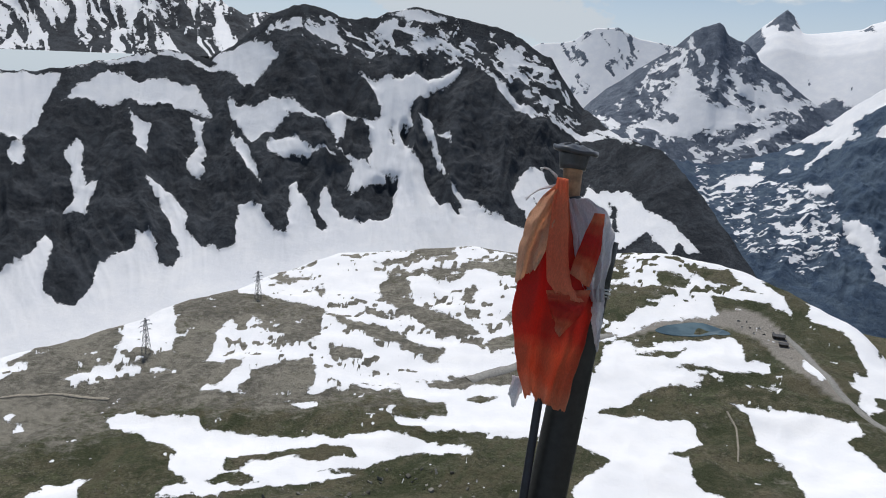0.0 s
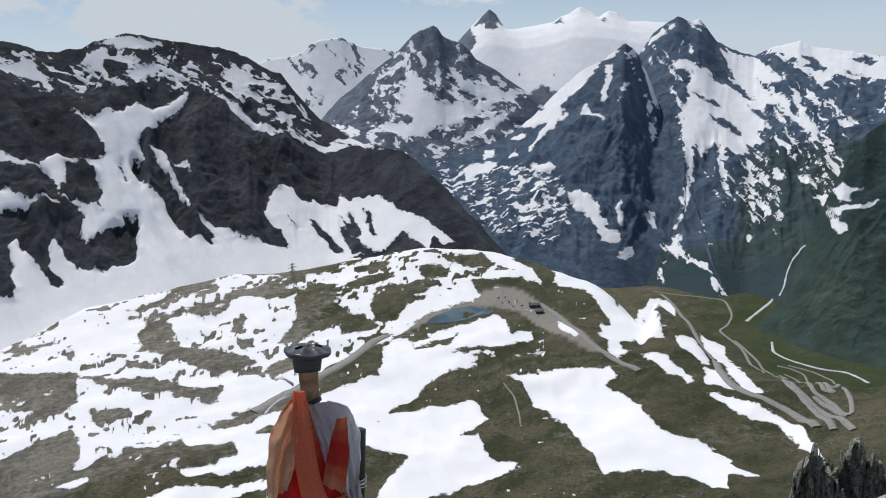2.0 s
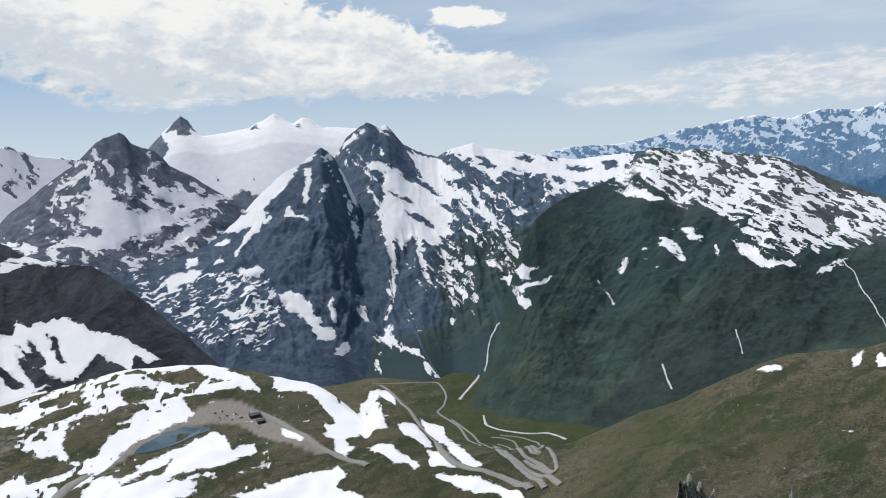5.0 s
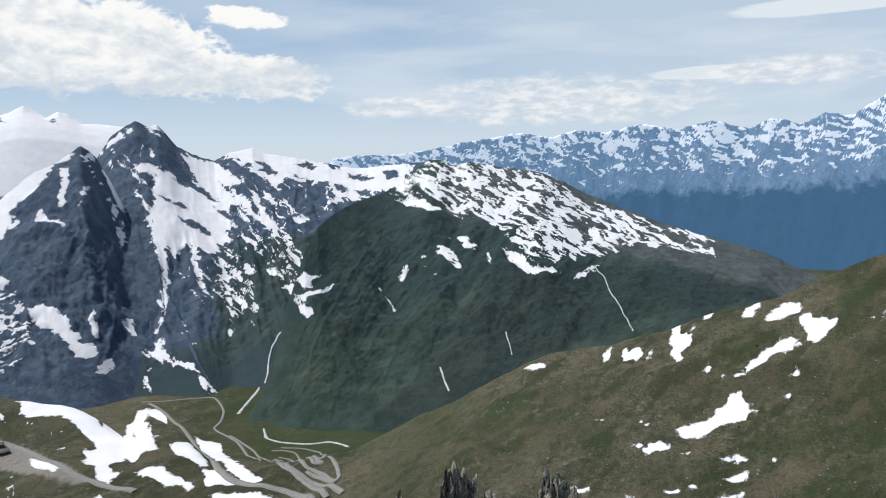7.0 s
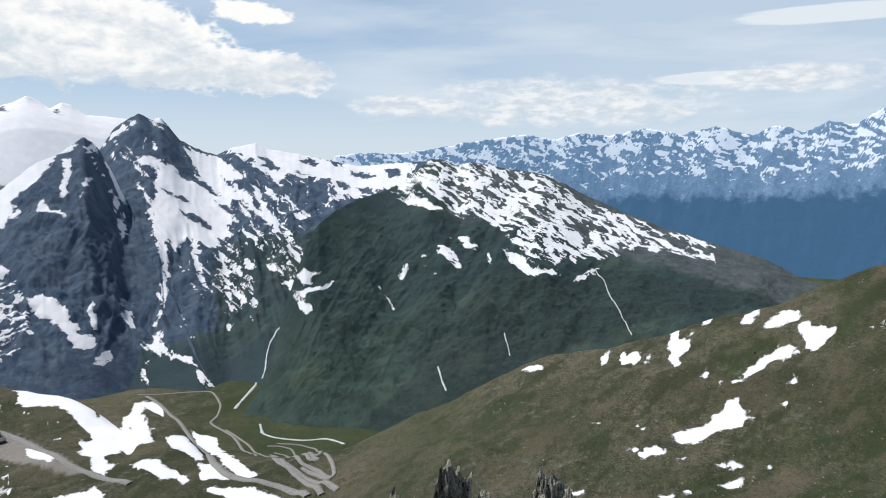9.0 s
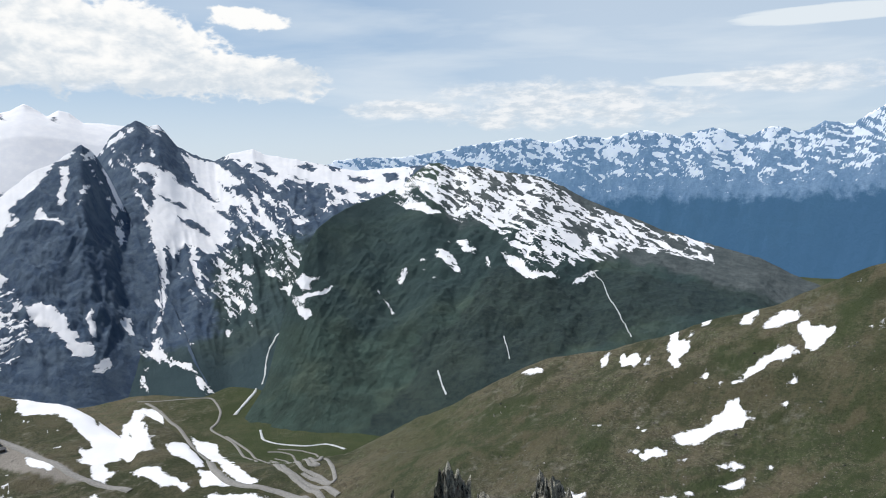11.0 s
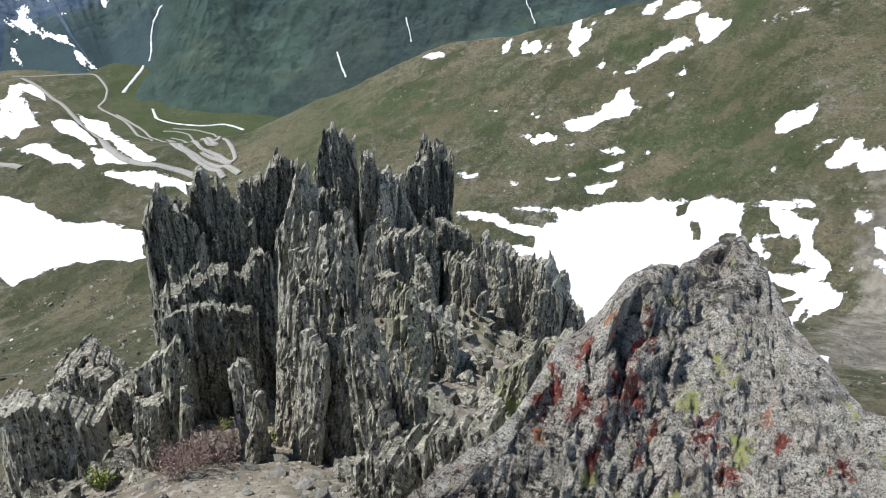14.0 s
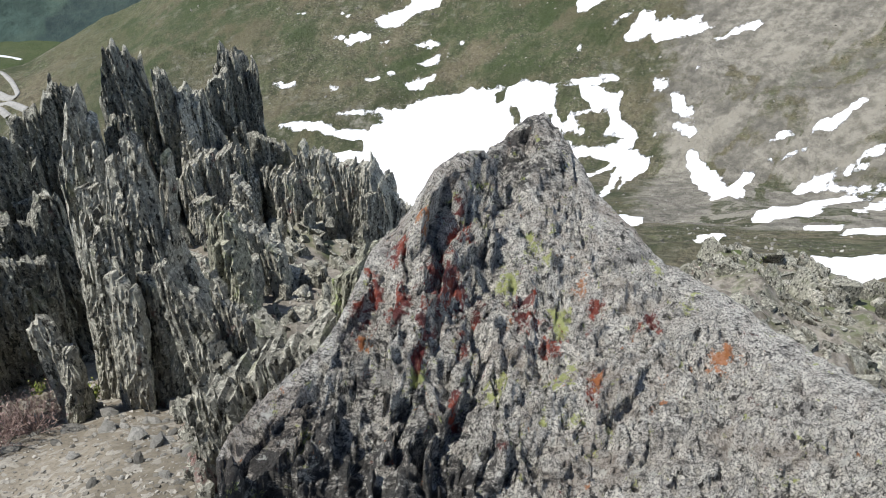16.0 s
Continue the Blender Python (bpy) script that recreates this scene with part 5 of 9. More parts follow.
WHITE_BARE = []
WHITE_BARE.append([35.86, 3540, 36.52, 3540, 36.98, 3540, 37.75, 3435, 38.95, 3540, 39.21, 3417, 40.03, 3315, 40.48, 3243, 39.56, 3222, 38.78, 3238, 37.57, 3231, 36.36, 3240, 35.41, 3340, 34.11, 3481, 35.08, 3445, 36.15, 3454])
WHITE_BARE.append([46.4, 3175, 47.73, 3227, 49.49, 3246, 49.95, 3194, 49.78, 3099, 49.19, 3081, 48.31, 3066, 47.63, 3036, 46.79, 3099])
WHITE_BARE.append([42.65, 3438, 43.5, 3414, 44.38, 3300, 44.51, 3230, 43.85, 3285, 43.04, 3367])
WHITE_BARE.append([38.44, 3054, 39.09, 3107, 39.89, 3081, 39.37, 3050])
WHITE_BARE.append([37.46, 3092, 38.06, 3096, 38.85, 3069, 38.23, 3045])
WHITE_BARE.append([38.86, 2821, 39.37, 2833, 39.65, 2757, 39.44, 2656, 39.08, 2592, 38.84, 2670])
WHITE_BARE.append([40.5, 2770, 41.14, 2787, 41.48, 2684, 41.53, 2587, 41.16, 2540, 40.81, 2644])
WHITE_BARE.append([39.54, 3540, 40.15, 3540, 40.96, 3490, 40.33, 3462])
WHITE_BARE.append([51.89, 3203, 52.78, 3214, 53.52, 3161, 53.19, 3118, 52.31, 3142])
WHITE_BARE.append([44.37, 3418, 45.44, 3418, 46.05, 3351, 45.19, 3353])
WHITE_BARE.append([43.72, 3084, 44.54, 3000, 45.76, 2847, 45.24, 2870, 44.09, 2977])
WHITE_BARE.append([48.27, 3434, 49.56, 3393, 48.67, 3361, 47.38, 3394])
WHITE_BARE.append([51.29, 3348, 53.04, 3313, 53.91, 3253, 52.58, 3264, 51.49, 3297])
WHITE_BARE.append([45.21, 3392, 46.48, 3338, 46.03, 3294, 44.75, 3342])
WHITE_BARE.append([46.91, 3325, 48.64, 3305, 47.76, 3283])
WHITE_BARE.append([53.94, 3322, 55.26, 3313, 55.67, 3233, 54.56, 3217])
WHITE_BARE.append([50.38, 3275, 51.68, 3227, 51.21, 3154, 50.44, 3208])
WHITE_BARE.append([41.52, 3372, 42.53, 3253, 43.54, 3138, 43.11, 3157, 42.02, 3274])
WHITE_BARE.append([40.77, 3188, 42.41, 3073, 43.63, 2939, 43.2, 2950, 41.75, 3062])
WHITE_BARE.append([38.6, 3002, 40.24, 3001, 41.45, 2931, 40.93, 2925, 39.38, 2955])
WHITE_BARE.append([39.19, 3277, 40.83, 3281, 42.45, 3131, 41.94, 3144, 40.18, 3227])
WHITE_OVER = []
WHITE_OVER.append([36.91, 3540, 37.49, 3540, 38.1, 3494, 38.69, 3540, 37.99, 3448, 37.37, 3479])
WHITE_OVER.append([35.88, 3255, 37.0, 3276, 37.99, 3239, 39.27, 3283, 38.75, 3208, 37.55, 3203, 36.32, 3195])
WHITE_OVER.append([48.0, 3232, 48.25, 3208, 48.46, 3108, 48.2, 3122])
WHITE_OVER.append([49.66, 3236, 49.96, 3203, 50.12, 3063, 49.77, 3092])
WHITE_OVER.append([37.07, 3360, 37.37, 3379, 37.64, 3300, 37.38, 3286])
WHITE_OVER.append([36.45, 3336, 36.81, 3387, 36.87, 3365, 36.48, 3283])
WHITE_DAPPLED = []
WHITE_DAPPLED.append([34.08, 3379, 36.4, 3500, 39.12, 3500, 44.4, 3498, 50.59, 3397, 50.43, 2964, 47.78, 2926, 49.17, 2518, 47.21, 2505, 44.75, 2599, 42.79, 2368, 39.76, 2486, 37.98, 2777, 36.24, 2992])
WHITE_DAPPLED.append([43.46, 3500, 58.16, 3300, 56.36, 3099, 51.12, 3114, 47.54, 2974, 45.02, 3219])
GREEN_SNOW = []
GREEN_SNOW.append([55.05, 2280, 55.45, 2342, 56.02, 2330, 55.71, 2248])
GREEN_SNOW.append([57.72, 2412, 59.2, 2412, 60.08, 2302, 59.17, 2328, 58.34, 2346])
GREEN_SNOW.append([59.66, 2496, 61.39, 2410, 61.38, 2379, 60.25, 2392])
GREEN_SNOW.append([63.28, 2374, 64.56, 2353, 65.75, 2278, 68.1, 2276, 67.71, 2258, 65.73, 2217, 64.14, 2276])
GREEN_SNOW.append([68.87, 2266, 70.39, 2374, 70.84, 2366, 69.25, 2256])
GREEN_SNOW.append([62.03, 2339, 62.51, 2292, 62.17, 2281])
GREEN_SNOW.append([56.7, 2374, 57.46, 2318, 57.36, 2312, 56.77, 2348])
GREEN_SNOW.append([53.64, 2233, 54.92, 2139, 54.69, 2136, 53.76, 2203])
GREEN_SNOW.append([55.7, 2775, 58.03, 2623, 59.29, 2608, 57.59, 2577, 55.89, 2698])
GREEN_OVER = []
GREEN_OVER.append([47.84, 2198, 48.26, 2185, 49.33, 2203, 49.21, 2175, 48.23, 2152, 48.74, 2138, 47.75, 2120, 46.89, 2185, 46.75, 2174, 47.37, 2180])
GREEN_OVER.append([46.46, 2141, 47.75, 2116, 49.09, 2134, 50.44, 2188, 50.07, 2149, 48.85, 2104, 47.94, 2089, 48.24, 2073, 47.7, 2072, 46.76, 2124])
GREEN_OVER.append([46.85, 2125, 47.7, 2074, 48.43, 2049, 48.54, 2026, 47.86, 2017, 47.14, 2061, 46.95, 2091])
GREEN_OVER.append([46.99, 2197, 47.61, 2277, 48.5, 2368, 48.48, 2368, 47.8, 2289, 47.15, 2219])
GREEN_OVER.append([63.23, 2383, 64.35, 2298, 65.82, 2249, 67.49, 2269, 68.0, 2334, 67.83, 2289, 66.32, 2230, 64.97, 2246, 63.84, 2292])
GREEN_OVER.append([59.67, 2485, 60.54, 2464, 60.96, 2420, 61.6, 2402, 60.94, 2388, 60.21, 2421])
GREEN_OVER.append([57.76, 2414, 58.55, 2418, 59.63, 2387, 60.04, 2325, 60.32, 2268, 59.8, 2288, 59.03, 2318, 59.6, 2316, 59.18, 2362, 58.54, 2394])
GREEN_OVER.append([55.18, 2271, 55.48, 2323, 55.94, 2337, 55.62, 2254])
GREEN_OVER.append([56.76, 2373, 57.29, 2366, 57.72, 2325, 57.19, 2345])
GREEN_OVER.append([57.73, 2280, 58.13, 2286, 58.39, 2264, 57.94, 2254])
GREEN_OVER.append([54.4, 2167, 55.05, 2135, 54.74, 2143])
GREEN_OVER.append([62.1, 2368, 62.44, 2349, 62.51, 2295, 62.17, 2314])
GREEN_OVER.append([68.72, 2255, 69.14, 2301, 69.95, 2359, 70.76, 2382, 70.15, 2350, 69.46, 2293, 69.13, 2255])
GREEN_OVER.append([71.0, 2746, 71.98, 2756, 72.17, 2717, 71.39, 2718])
GREEN_OVER.append([72.45, 2750, 73.34, 2738, 74.37, 2667, 74.6, 2643, 73.72, 2661, 72.95, 2712])
GREEN_OVER.append([59.0, 2444, 59.37, 2492, 59.45, 2479])
GREEN_OVER.append([73.91, 2647, 74.86, 2645, 75.61, 2587, 75.35, 2575, 74.59, 2610])
# lower stretch of the green flank with the darker tone
GREEN_DEEPENED = [[51.33, 1615, 53.24, 1684, 57.49, 1836, 56.22, 1970, 58.76, 2050, 61.28, 2158, 62.0, 2297, 63.99, 2310, 65.76, 2231, 67.31, 2240, 69.72, 2330, 71.88, 2413, 74.03, 2408, 76.16, 2370, 79.86, 2411, 83.84, 2430, 85.32, 2559, 83.15, 2249, 75.84, 2091, 69.34, 1898, 67.09, 1783, 62.49, 1714, 57.82, 1658, 53.14, 1605]]
GREEN_DAPPLED = []
GREEN_DAPPLED.append([53.35, 2806, 56.44, 2939, 60.87, 2934, 66.28, 2914, 70.07, 2875, 78.02, 2717, 78.03, 2546, 72.25, 2608, 69.65, 2442, 66.53, 2236, 64.56, 2339, 61.35, 2526, 56.31, 2649])
GREEN_DAPPLED.append([71.38, 2852, 75.62, 2765, 79.75, 2680, 79.41, 2519, 73.57, 2543, 69.28, 2359, 65.32, 2273, 63.57, 2400, 67.09, 2658])
HORN_SNOW = []
HORN_SNOW.append([16.44, 3398, 16.94, 3365, 16.59, 3320, 15.94, 3339, 15.07, 3351, 13.98, 3346, 13.33, 3348, 14.22, 3376, 15.53, 3382, 16.29, 3374])
HORN_SNOW.append([19.3, 3345, 20.21, 3327, 20.82, 3297, 21.45, 3313, 22.52, 3345, 23.59, 3346, 24.88, 3418, 26.19, 3474, 25.74, 3421, 24.43, 3314, 23.11, 3234, 21.78, 3150, 20.44, 3064, 19.56, 3044, 18.7, 3038, 17.8, 3006, 16.05, 2990, 14.36, 3021, 13.06, 2980, 13.52, 3031, 14.4, 3078, 15.68, 3064, 16.56, 3080, 16.16, 3103, 15.08, 3111, 15.77, 3158, 15.39, 3207, 16.26, 3206, 15.65, 3265, 16.33, 3272, 16.99, 3283, 17.6, 3253, 17.97, 3188, 18.81, 3154, 20.09, 3171, 21.38, 3196, 22.48, 3260, 21.41, 3238, 20.78, 3236, 20.16, 3259, 19.77, 3307])
HORN_SNOW.append([18.62, 3241, 19.0, 3280, 19.27, 3263, 19.21, 3194, 18.56, 3167])
HORN_SNOW.append([18.44, 3353, 18.75, 3374, 18.84, 3339, 18.53, 3318])
HORN_SNOW.append([15.72, 3187, 16.68, 3191, 17.59, 3157, 17.06, 3139, 17.98, 3102, 16.61, 3112, 16.15, 3091, 15.66, 3132])
HORN_SNOW.append([12.72, 3351, 13.01, 3331, 12.75, 3196, 12.4, 3129, 12.33, 3155])
HORN_SNOW.append([10.59, 3103, 11.86, 3076, 12.69, 3046, 11.83, 3038])
HORN_SNOW.append([19.96, 3012, 21.3, 3066, 22.42, 3135, 23.97, 3235, 24.85, 3293, 24.39, 3216, 22.6, 3082, 20.81, 2986, 19.93, 2976])
HORN_BARE = []
HORN_BARE.append([16.58, 3440, 18.74, 3440, 19.94, 3431, 20.71, 3397, 19.84, 3298, 18.61, 3320, 17.38, 3363])
HORN_BARE.append([7.77, 3440, 10.46, 3440, 13.06, 3440, 14.81, 3431, 13.39, 3259, 11.24, 3190])
HORN_DAPPLED = []
HORN_DAPPLED.append([8.87, 3440, 14.42, 3440, 20.82, 3440, 26.69, 3440, 28.32, 2837, 8.58, 2730])

# roads, paths and streams: kind, sheet, width, then bearing and metres along the way
WAYS = []
WAYS.append(("road", "ground", 8, [(36.03, 2007), (36.87, 1913), (38.1, 1751), (39.31, 1564), (40.34, 826), (41.4, 766), (43.64, 735), (45.89, 713), (47.69, 676)]))
WAYS.append(("road", "ground", 5.5, [(35.45, 2033), (38.13, 2011), (40.68, 2014), (41.32, 1864), (41.03, 1784), (40.38, 1715), (42.61, 1582), (45.27, 790), (47.45, 723), (48.83, 674)]))
WAYS.append(("road", "ground", 4, [(44.66, 1540), (45.64, 1541), (46.81, 1515), (48.06, 779), (48.67, 767), (47.63, 774), (46.27, 1470), (45.21, 1499)]))
WAYS.append(("road", "ground", 4, [(44.91, 1467), (46.89, 771), (48.45, 744), (49.61, 704), (49.88, 714), (49.73, 750), (49.14, 795)]))
WAYS.append(("road", "ground", 4, [(45.43, 1558), (47.15, 1547), (48.75, 1509), (48.86, 779), (47.97, 788)]))
WAYS.append(("road", "ground", 4, [(47.31, 754), (48.4, 734), (49.62, 701)]))
WAYS.append(("road", "ground", 5, [(41.59, 1659), (43.69, 1523), (45.75, 775), (47.77, 727), (50.07, 670)]))
WAYS.append(("road", "ground", 13, [(2.81, 726), (6.39, 759), (9.89, 803), (12.15, 855), (13.97, 890)]))
WAYS.append(("road", "ground", 7, [(26.31, 1007), (28.13, 952), (30.41, 865), (32.02, 830), (34.56, 783)]))
WAYS.append(("footpath", "ground", 1.6, [(23.57, 737), (24.47, 716), (24.77, 680), (25.01, 643)]))
WAYS.append(("footpath", "ground", 4, [(-35.08, 731), (-33.03, 733), (-29.42, 730), (-25.99, 706)]))
WAYS.append(("footpath", "ground", 3, [(39.86, 2307), (41.61, 2221), (43.77, 2096)]))
WAYS.append(("stream", "white_peak", 5, [(48.87, 2444), (48.38, 2396), (47.64, 2354), (46.35, 2317), (45.61, 2290), (45.12, 2240), (44.79, 2177), (44.69, 2117), (44.43, 2077)]))
WAYS.append(("stream", "ground", 7, [(44.23, 2145), (43.87, 2031), (43.04, 1925), (42.32, 1829)]))
WAYS.append(("stream", "ground", 6, [(44.18, 1691), (44.32, 1620), (45.44, 1593), (47.47, 1573), (49.3, 1578), (50.73, 1536)]))
WAYS.append(("stream", "green_mountain", 3, [(70.47, 2368), (71.2, 2303), (71.64, 2199), (72.51, 2080), (73.38, 1960)]))
WAYS.append(("stream", "green_mountain", 3, [(63.53, 1949), (63.76, 1909), (63.98, 1858)]))
WAYS.append(("stream", "green_mountain", 4, [(58.24, 1831), (58.51, 1780), (58.91, 1734)]))
LAKE = [(17.04, 917), (18.29, 949), (19.53, 968), (20.81, 978), (22.08, 975), (23.07, 960), (21.87, 949), (20.76, 933), (19.16, 921)]
PYLONS = [(-23.15, 804), (-14.7, 975), (4.48, 2466), (6.82, 1151)]
CARS = [(23.25, 1015), (23.56, 999), (24.11, 1003), (24.75, 1007), (25.15, 990), (25.76, 1004), (23.8, 1019), (24.46, 987)]
HUTS = [(26.16, 986), (26.57, 969)]


# ---------- sheets of terrain ----------
def grid_mesh(name, x, y, z, mat, layers, closed=False):
    rows, cols = x.shape
    co = np.stack([x, y, z], -1).reshape(-1, 3).astype(np.float32)
    i = np.arange(rows * cols).reshape(rows, cols)
    if closed:
        i = np.concatenate([i, i[:, :1]], 1)
    quads = np.stack([i[:-1, :-1], i[:-1, 1:], i[1:, 1:], i[1:, :-1]], -1).reshape(-1, 4)
    me = bpy.data.meshes.new(name)
    me.vertices.add(len(co))
    me.vertices.foreach_set("co", co.ravel())
    me.loops.add(quads.size)
    me.loops.foreach_set("vertex_index", quads.ravel().astype(np.int32))
    me.polygons.add(len(quads))
    me.polygons.foreach_set("loop_start", (np.arange(len(quads)) * 4).astype(np.int32))
    me.polygons.foreach_set("loop_total", np.full(len(quads), 4, np.int32))
    me.polygons.foreach_set("use_smooth", np.ones(len(quads), bool))
    for layer, v in layers.items():
        a = me.attributes.new(layer, "FLOAT", "POINT")
        a.data.foreach_set("value", np.ascontiguousarray(v, np.float32).ravel())
    me.materials.append(mat)
    me.update()
    me.validate()
    return new(name, me)


def patch_field(patches, az, r, squeeze, ragged=0.012, grain_size=0.02, seed=0):
    """How far inside any patch a place lies: 0.5 on the rim. Patches are outlines in the polar plan; the rim is worn ragged."""
    u, v = np.radians(az), np.log(r) * squeeze
    u = u + ragged * (fbm(u / grain_size, v / grain_size, 4, seed) - 0.5) * 2
    v = v + ragged * (fbm(u / grain_size + 40, v / grain_size, 4, seed + 7) - 0.5) * 1.4
    best = np.full(u.shape, -1.0)
    for patch in patches:
        a = np.array(patch, float).reshape(-1, 2)
        pu, pv = np.radians(a[:, 0]), np.log(a[:, 1]) * squeeze
        pad = 0.02
        near = (u > pu.min() - pad) & (u < pu.max() + pad) & (v > pv.min() - pad) & (v < pv.max() + pad)
        if not near.any():
            continue
        U, V = u[near], v[near]
        inside, dist = np.zeros(U.shape, bool), np.full(U.shape, 9.0)
        for k in range(len(pu)):
            x0, y0, x1, y1 = pu[k - 1], pv[k - 1], pu[k], pv[k]
            inside ^= ((y0 > V) != (y1 > V)) & (U < (x1 - x0) * (V - y0) / (y1 - y0 + 1e-12) + x0)
            t = np.clip(((U - x0) * (x1 - x0) + (V - y0) * (y1 - y0)) / ((x1 - x0) ** 2 + (y1 - y0) ** 2 + 1e-12), 0, 1)
            dist = np.minimum(dist, np.hypot(U - x0 - t * (x1 - x0), V - y0 - t * (y1 - y0)))
        best[near] = np.maximum(best[near], np.where(inside, dist, -dist))
    return np.clip(0.5 + best * 60, 0, 1)


def dapple(A, r, z, seed, size=0.9, angle=-50.0, long=3.0, octaves=6):
    """Melting snow among rocks: flecks drawn out along a direction (degrees above level) on the slope."""
    dip = np.degrees(np.arctan2(z, r))
    c, s = math.cos(radians(angle)), math.sin(radians(angle))
    w = fbm(A / (3 * size), dip / (3 * size), 3, seed + 3) - 0.5
    u, v = (A * c + dip * s) / (size * long) + 0.8 * w, (-A * s + dip * c) / size + 2.0 * w
    return 0.6 * fbm(u, v, octaves, seed, 0.62) + 0.4 * ridged(u * 1.2, v * 1.2, octaves - 1, seed + 8)


SHEETS = {}


def sheet_z(name, az, r):
    """Height of a sheet at a bearing and distance."""
    a, R, Z = SHEETS[name]
    k = int(np.clip(np.searchsorted(a, az), 1, len(a) - 1))
    w = float(np.clip((az - a[k - 1]) / (a[k] - a[k - 1]), 0, 1))
    return float((1 - w) * np.interp(r, R[:, k - 1], Z[:, k - 1]) + w * np.interp(r, R[:, k], Z[:, k]))


def build_ground():
    az = np.concatenate([np.arange(-44, 130, 0.1), np.arange(130, 316, 3.0)])
    lines = [line + [(315.5, line[0][1], line[0][2])] for line in GROUND]
    x, y, r, z = ground_sheet(lines, az, 330)
    SHEETS["ground"] = (az, r, z)
    A = np.ones_like(r) * az[None, :]
    snow = patch_field(GROUND_SNOW, A, r, 0.38, 0.007, 0.016)
    bare = patch_field(GROUND_BARE, A, r, 0.38, 0.006, 0.016)
    snow = np.minimum(snow, 1 - bare)
    flat = r * np.tan(0.38 * np.log(r) - 2.4)
    fleck = dapple(A, r, flat, 140, 0.40, 4.0, 4.0, 4)
    snow = np.minimum(snow, 1 - patch_field(GROUND_DAPPLED, A, r, 0.38, 0.02, 0.05, 6) * step(0.53, 0.75, fleck))
    snow = np.maximum(snow, 0.62 * step(0.62, 0.80, dapple(A, r, flat, 160, 0.40, 3.0, 4.0, 4)) * step(330, 480, r) * (1 - step(30, 36, A)))
    # runs of stones and turf drawn out along the slope
    streak = 0.5 * dapple(A, r, flat, 170, 0.5, 14.0, 9.0) + 0.5 * dapple(A, r, flat, 172, 2.2, 24.0, 3.5)
    island = step(0.56, 0.64, dapple(A, r, flat, 175, 2.2, 12.0, 3.0))
    scree = 0.35 * fbm(x / 60, y / 60, 4, 12) + step(97, 106, A) * step(210, 300, r) * (0.60 - 0.5 * island) + 0.3 * step(560, 700, r) * (1 - step(2, 12, A))
    green = step(36, 46, A) * step(760, 1050, r) * 0.9 * (1 - step(54, 60, A)) + 0.6 * step(50, 58, A) * (1 - step(-300, -255, z)) * step(500, 640, r)
    lush = patch_field(GROUND_VERDANT, A, r, 0.38, 0.03, 0.06, 9)
    green = np.maximum(green, 0.65 * lush * step(0.44, 0.60, streak))
    SHEETS["snow"] = (az, r, snow)
    gravel = patch_field(GROUND_GRAVEL, A, r, 0.38, 0.003) * 1.0
    ob = grid_mesh("ground", x, y, z, GROUND_MAT, dict(snow=snow, scree=scree, streak=streak, green=green, gravel=step(0.45, 0.6, gravel)), closed=True)
    return tagged(ob, "rolling alpine turf with melting snow patches and stones", "ground", kind="structure")


def build_massif(name, mat, label, rows, snow_of, green_of, step_deg=0.1, patches=(), bare=(), dappled=(), over=(), deepened=(), amount=0.0, angle=-60.0, long=3.0, size=0.5, erode=0.12, backdrop=False):
    m = MASSIFS[name]
    az = np.arange(m["crest"][0][0], m["crest"][-1][0], step_deg)
    r, z, s, zf, zc, rc = mountain_base(m, az, rows)
    A = np.ones_like(r) * az[None, :]
    fleck = 0.5 + 2.2 * (dapple(A, r, z, m["seed"] + 50, size, angle, long) - 0.55)
    snow = snow_of(A, s, fleck)
    if dappled:
        snow = np.maximum(snow, patch_field(dappled, A, r, 0.7, 0.02, 0.05, 5) * (fleck + amount))
    if patches:
        snow = np.maximum(snow, patch_field(patches, A, r, 0.7, 0.0035, 0.010))
    # melt runnels: rock showing through along the fall line
    run = 1.25 * dapple(A, r, z, m["seed"] + 90, 0.22, angle, 5.0)
    snow = snow - erode * step(0.60, 0.85, run)
    if bare:
        snow = np.minimum(snow, 1 - patch_field(bare, A, r, 0.7, 0.0035, 0.010) * 0.8)
    if over:
        snow = np.maximum(snow, patch_field(over, A, r, 0.7, 0.0025, 0.008) - 0.10)
    snow = np.clip(snow, 0, 1)
    cover = step(0.30, 0.75, snow)
    for _ in range(3):
        cover[:, 1:-1] = (cover[:, :-2] + 2 * cover[:, 1:-1] + cover[:, 2:]) / 4
        cover[1:-1] = (cover[:-2] + 2 * cover[1:-1] + cover[2:]) / 4
    x, y, lift = mountain_relief(m, az, r, s, zf, zc, rc, 1 - cover)
    z = z + lift
    SHEETS[name] = (az, r[:int(rows * 0.9)], z[:int(rows * 0.9)])
    ob = grid_mesh("backdrop" if backdrop else "mountain", x, y, z, mat, dict(snow=snow, green=np.clip(green_of(A, s), 0, 1), deepen=patch_field(deepened, A, r, 0.7, 0.03, 0.05, 8)))
    return tagged(ob, label, "mountain range" if backdrop else "mountain", "mountains round the pass", "structure" if backdrop else "")


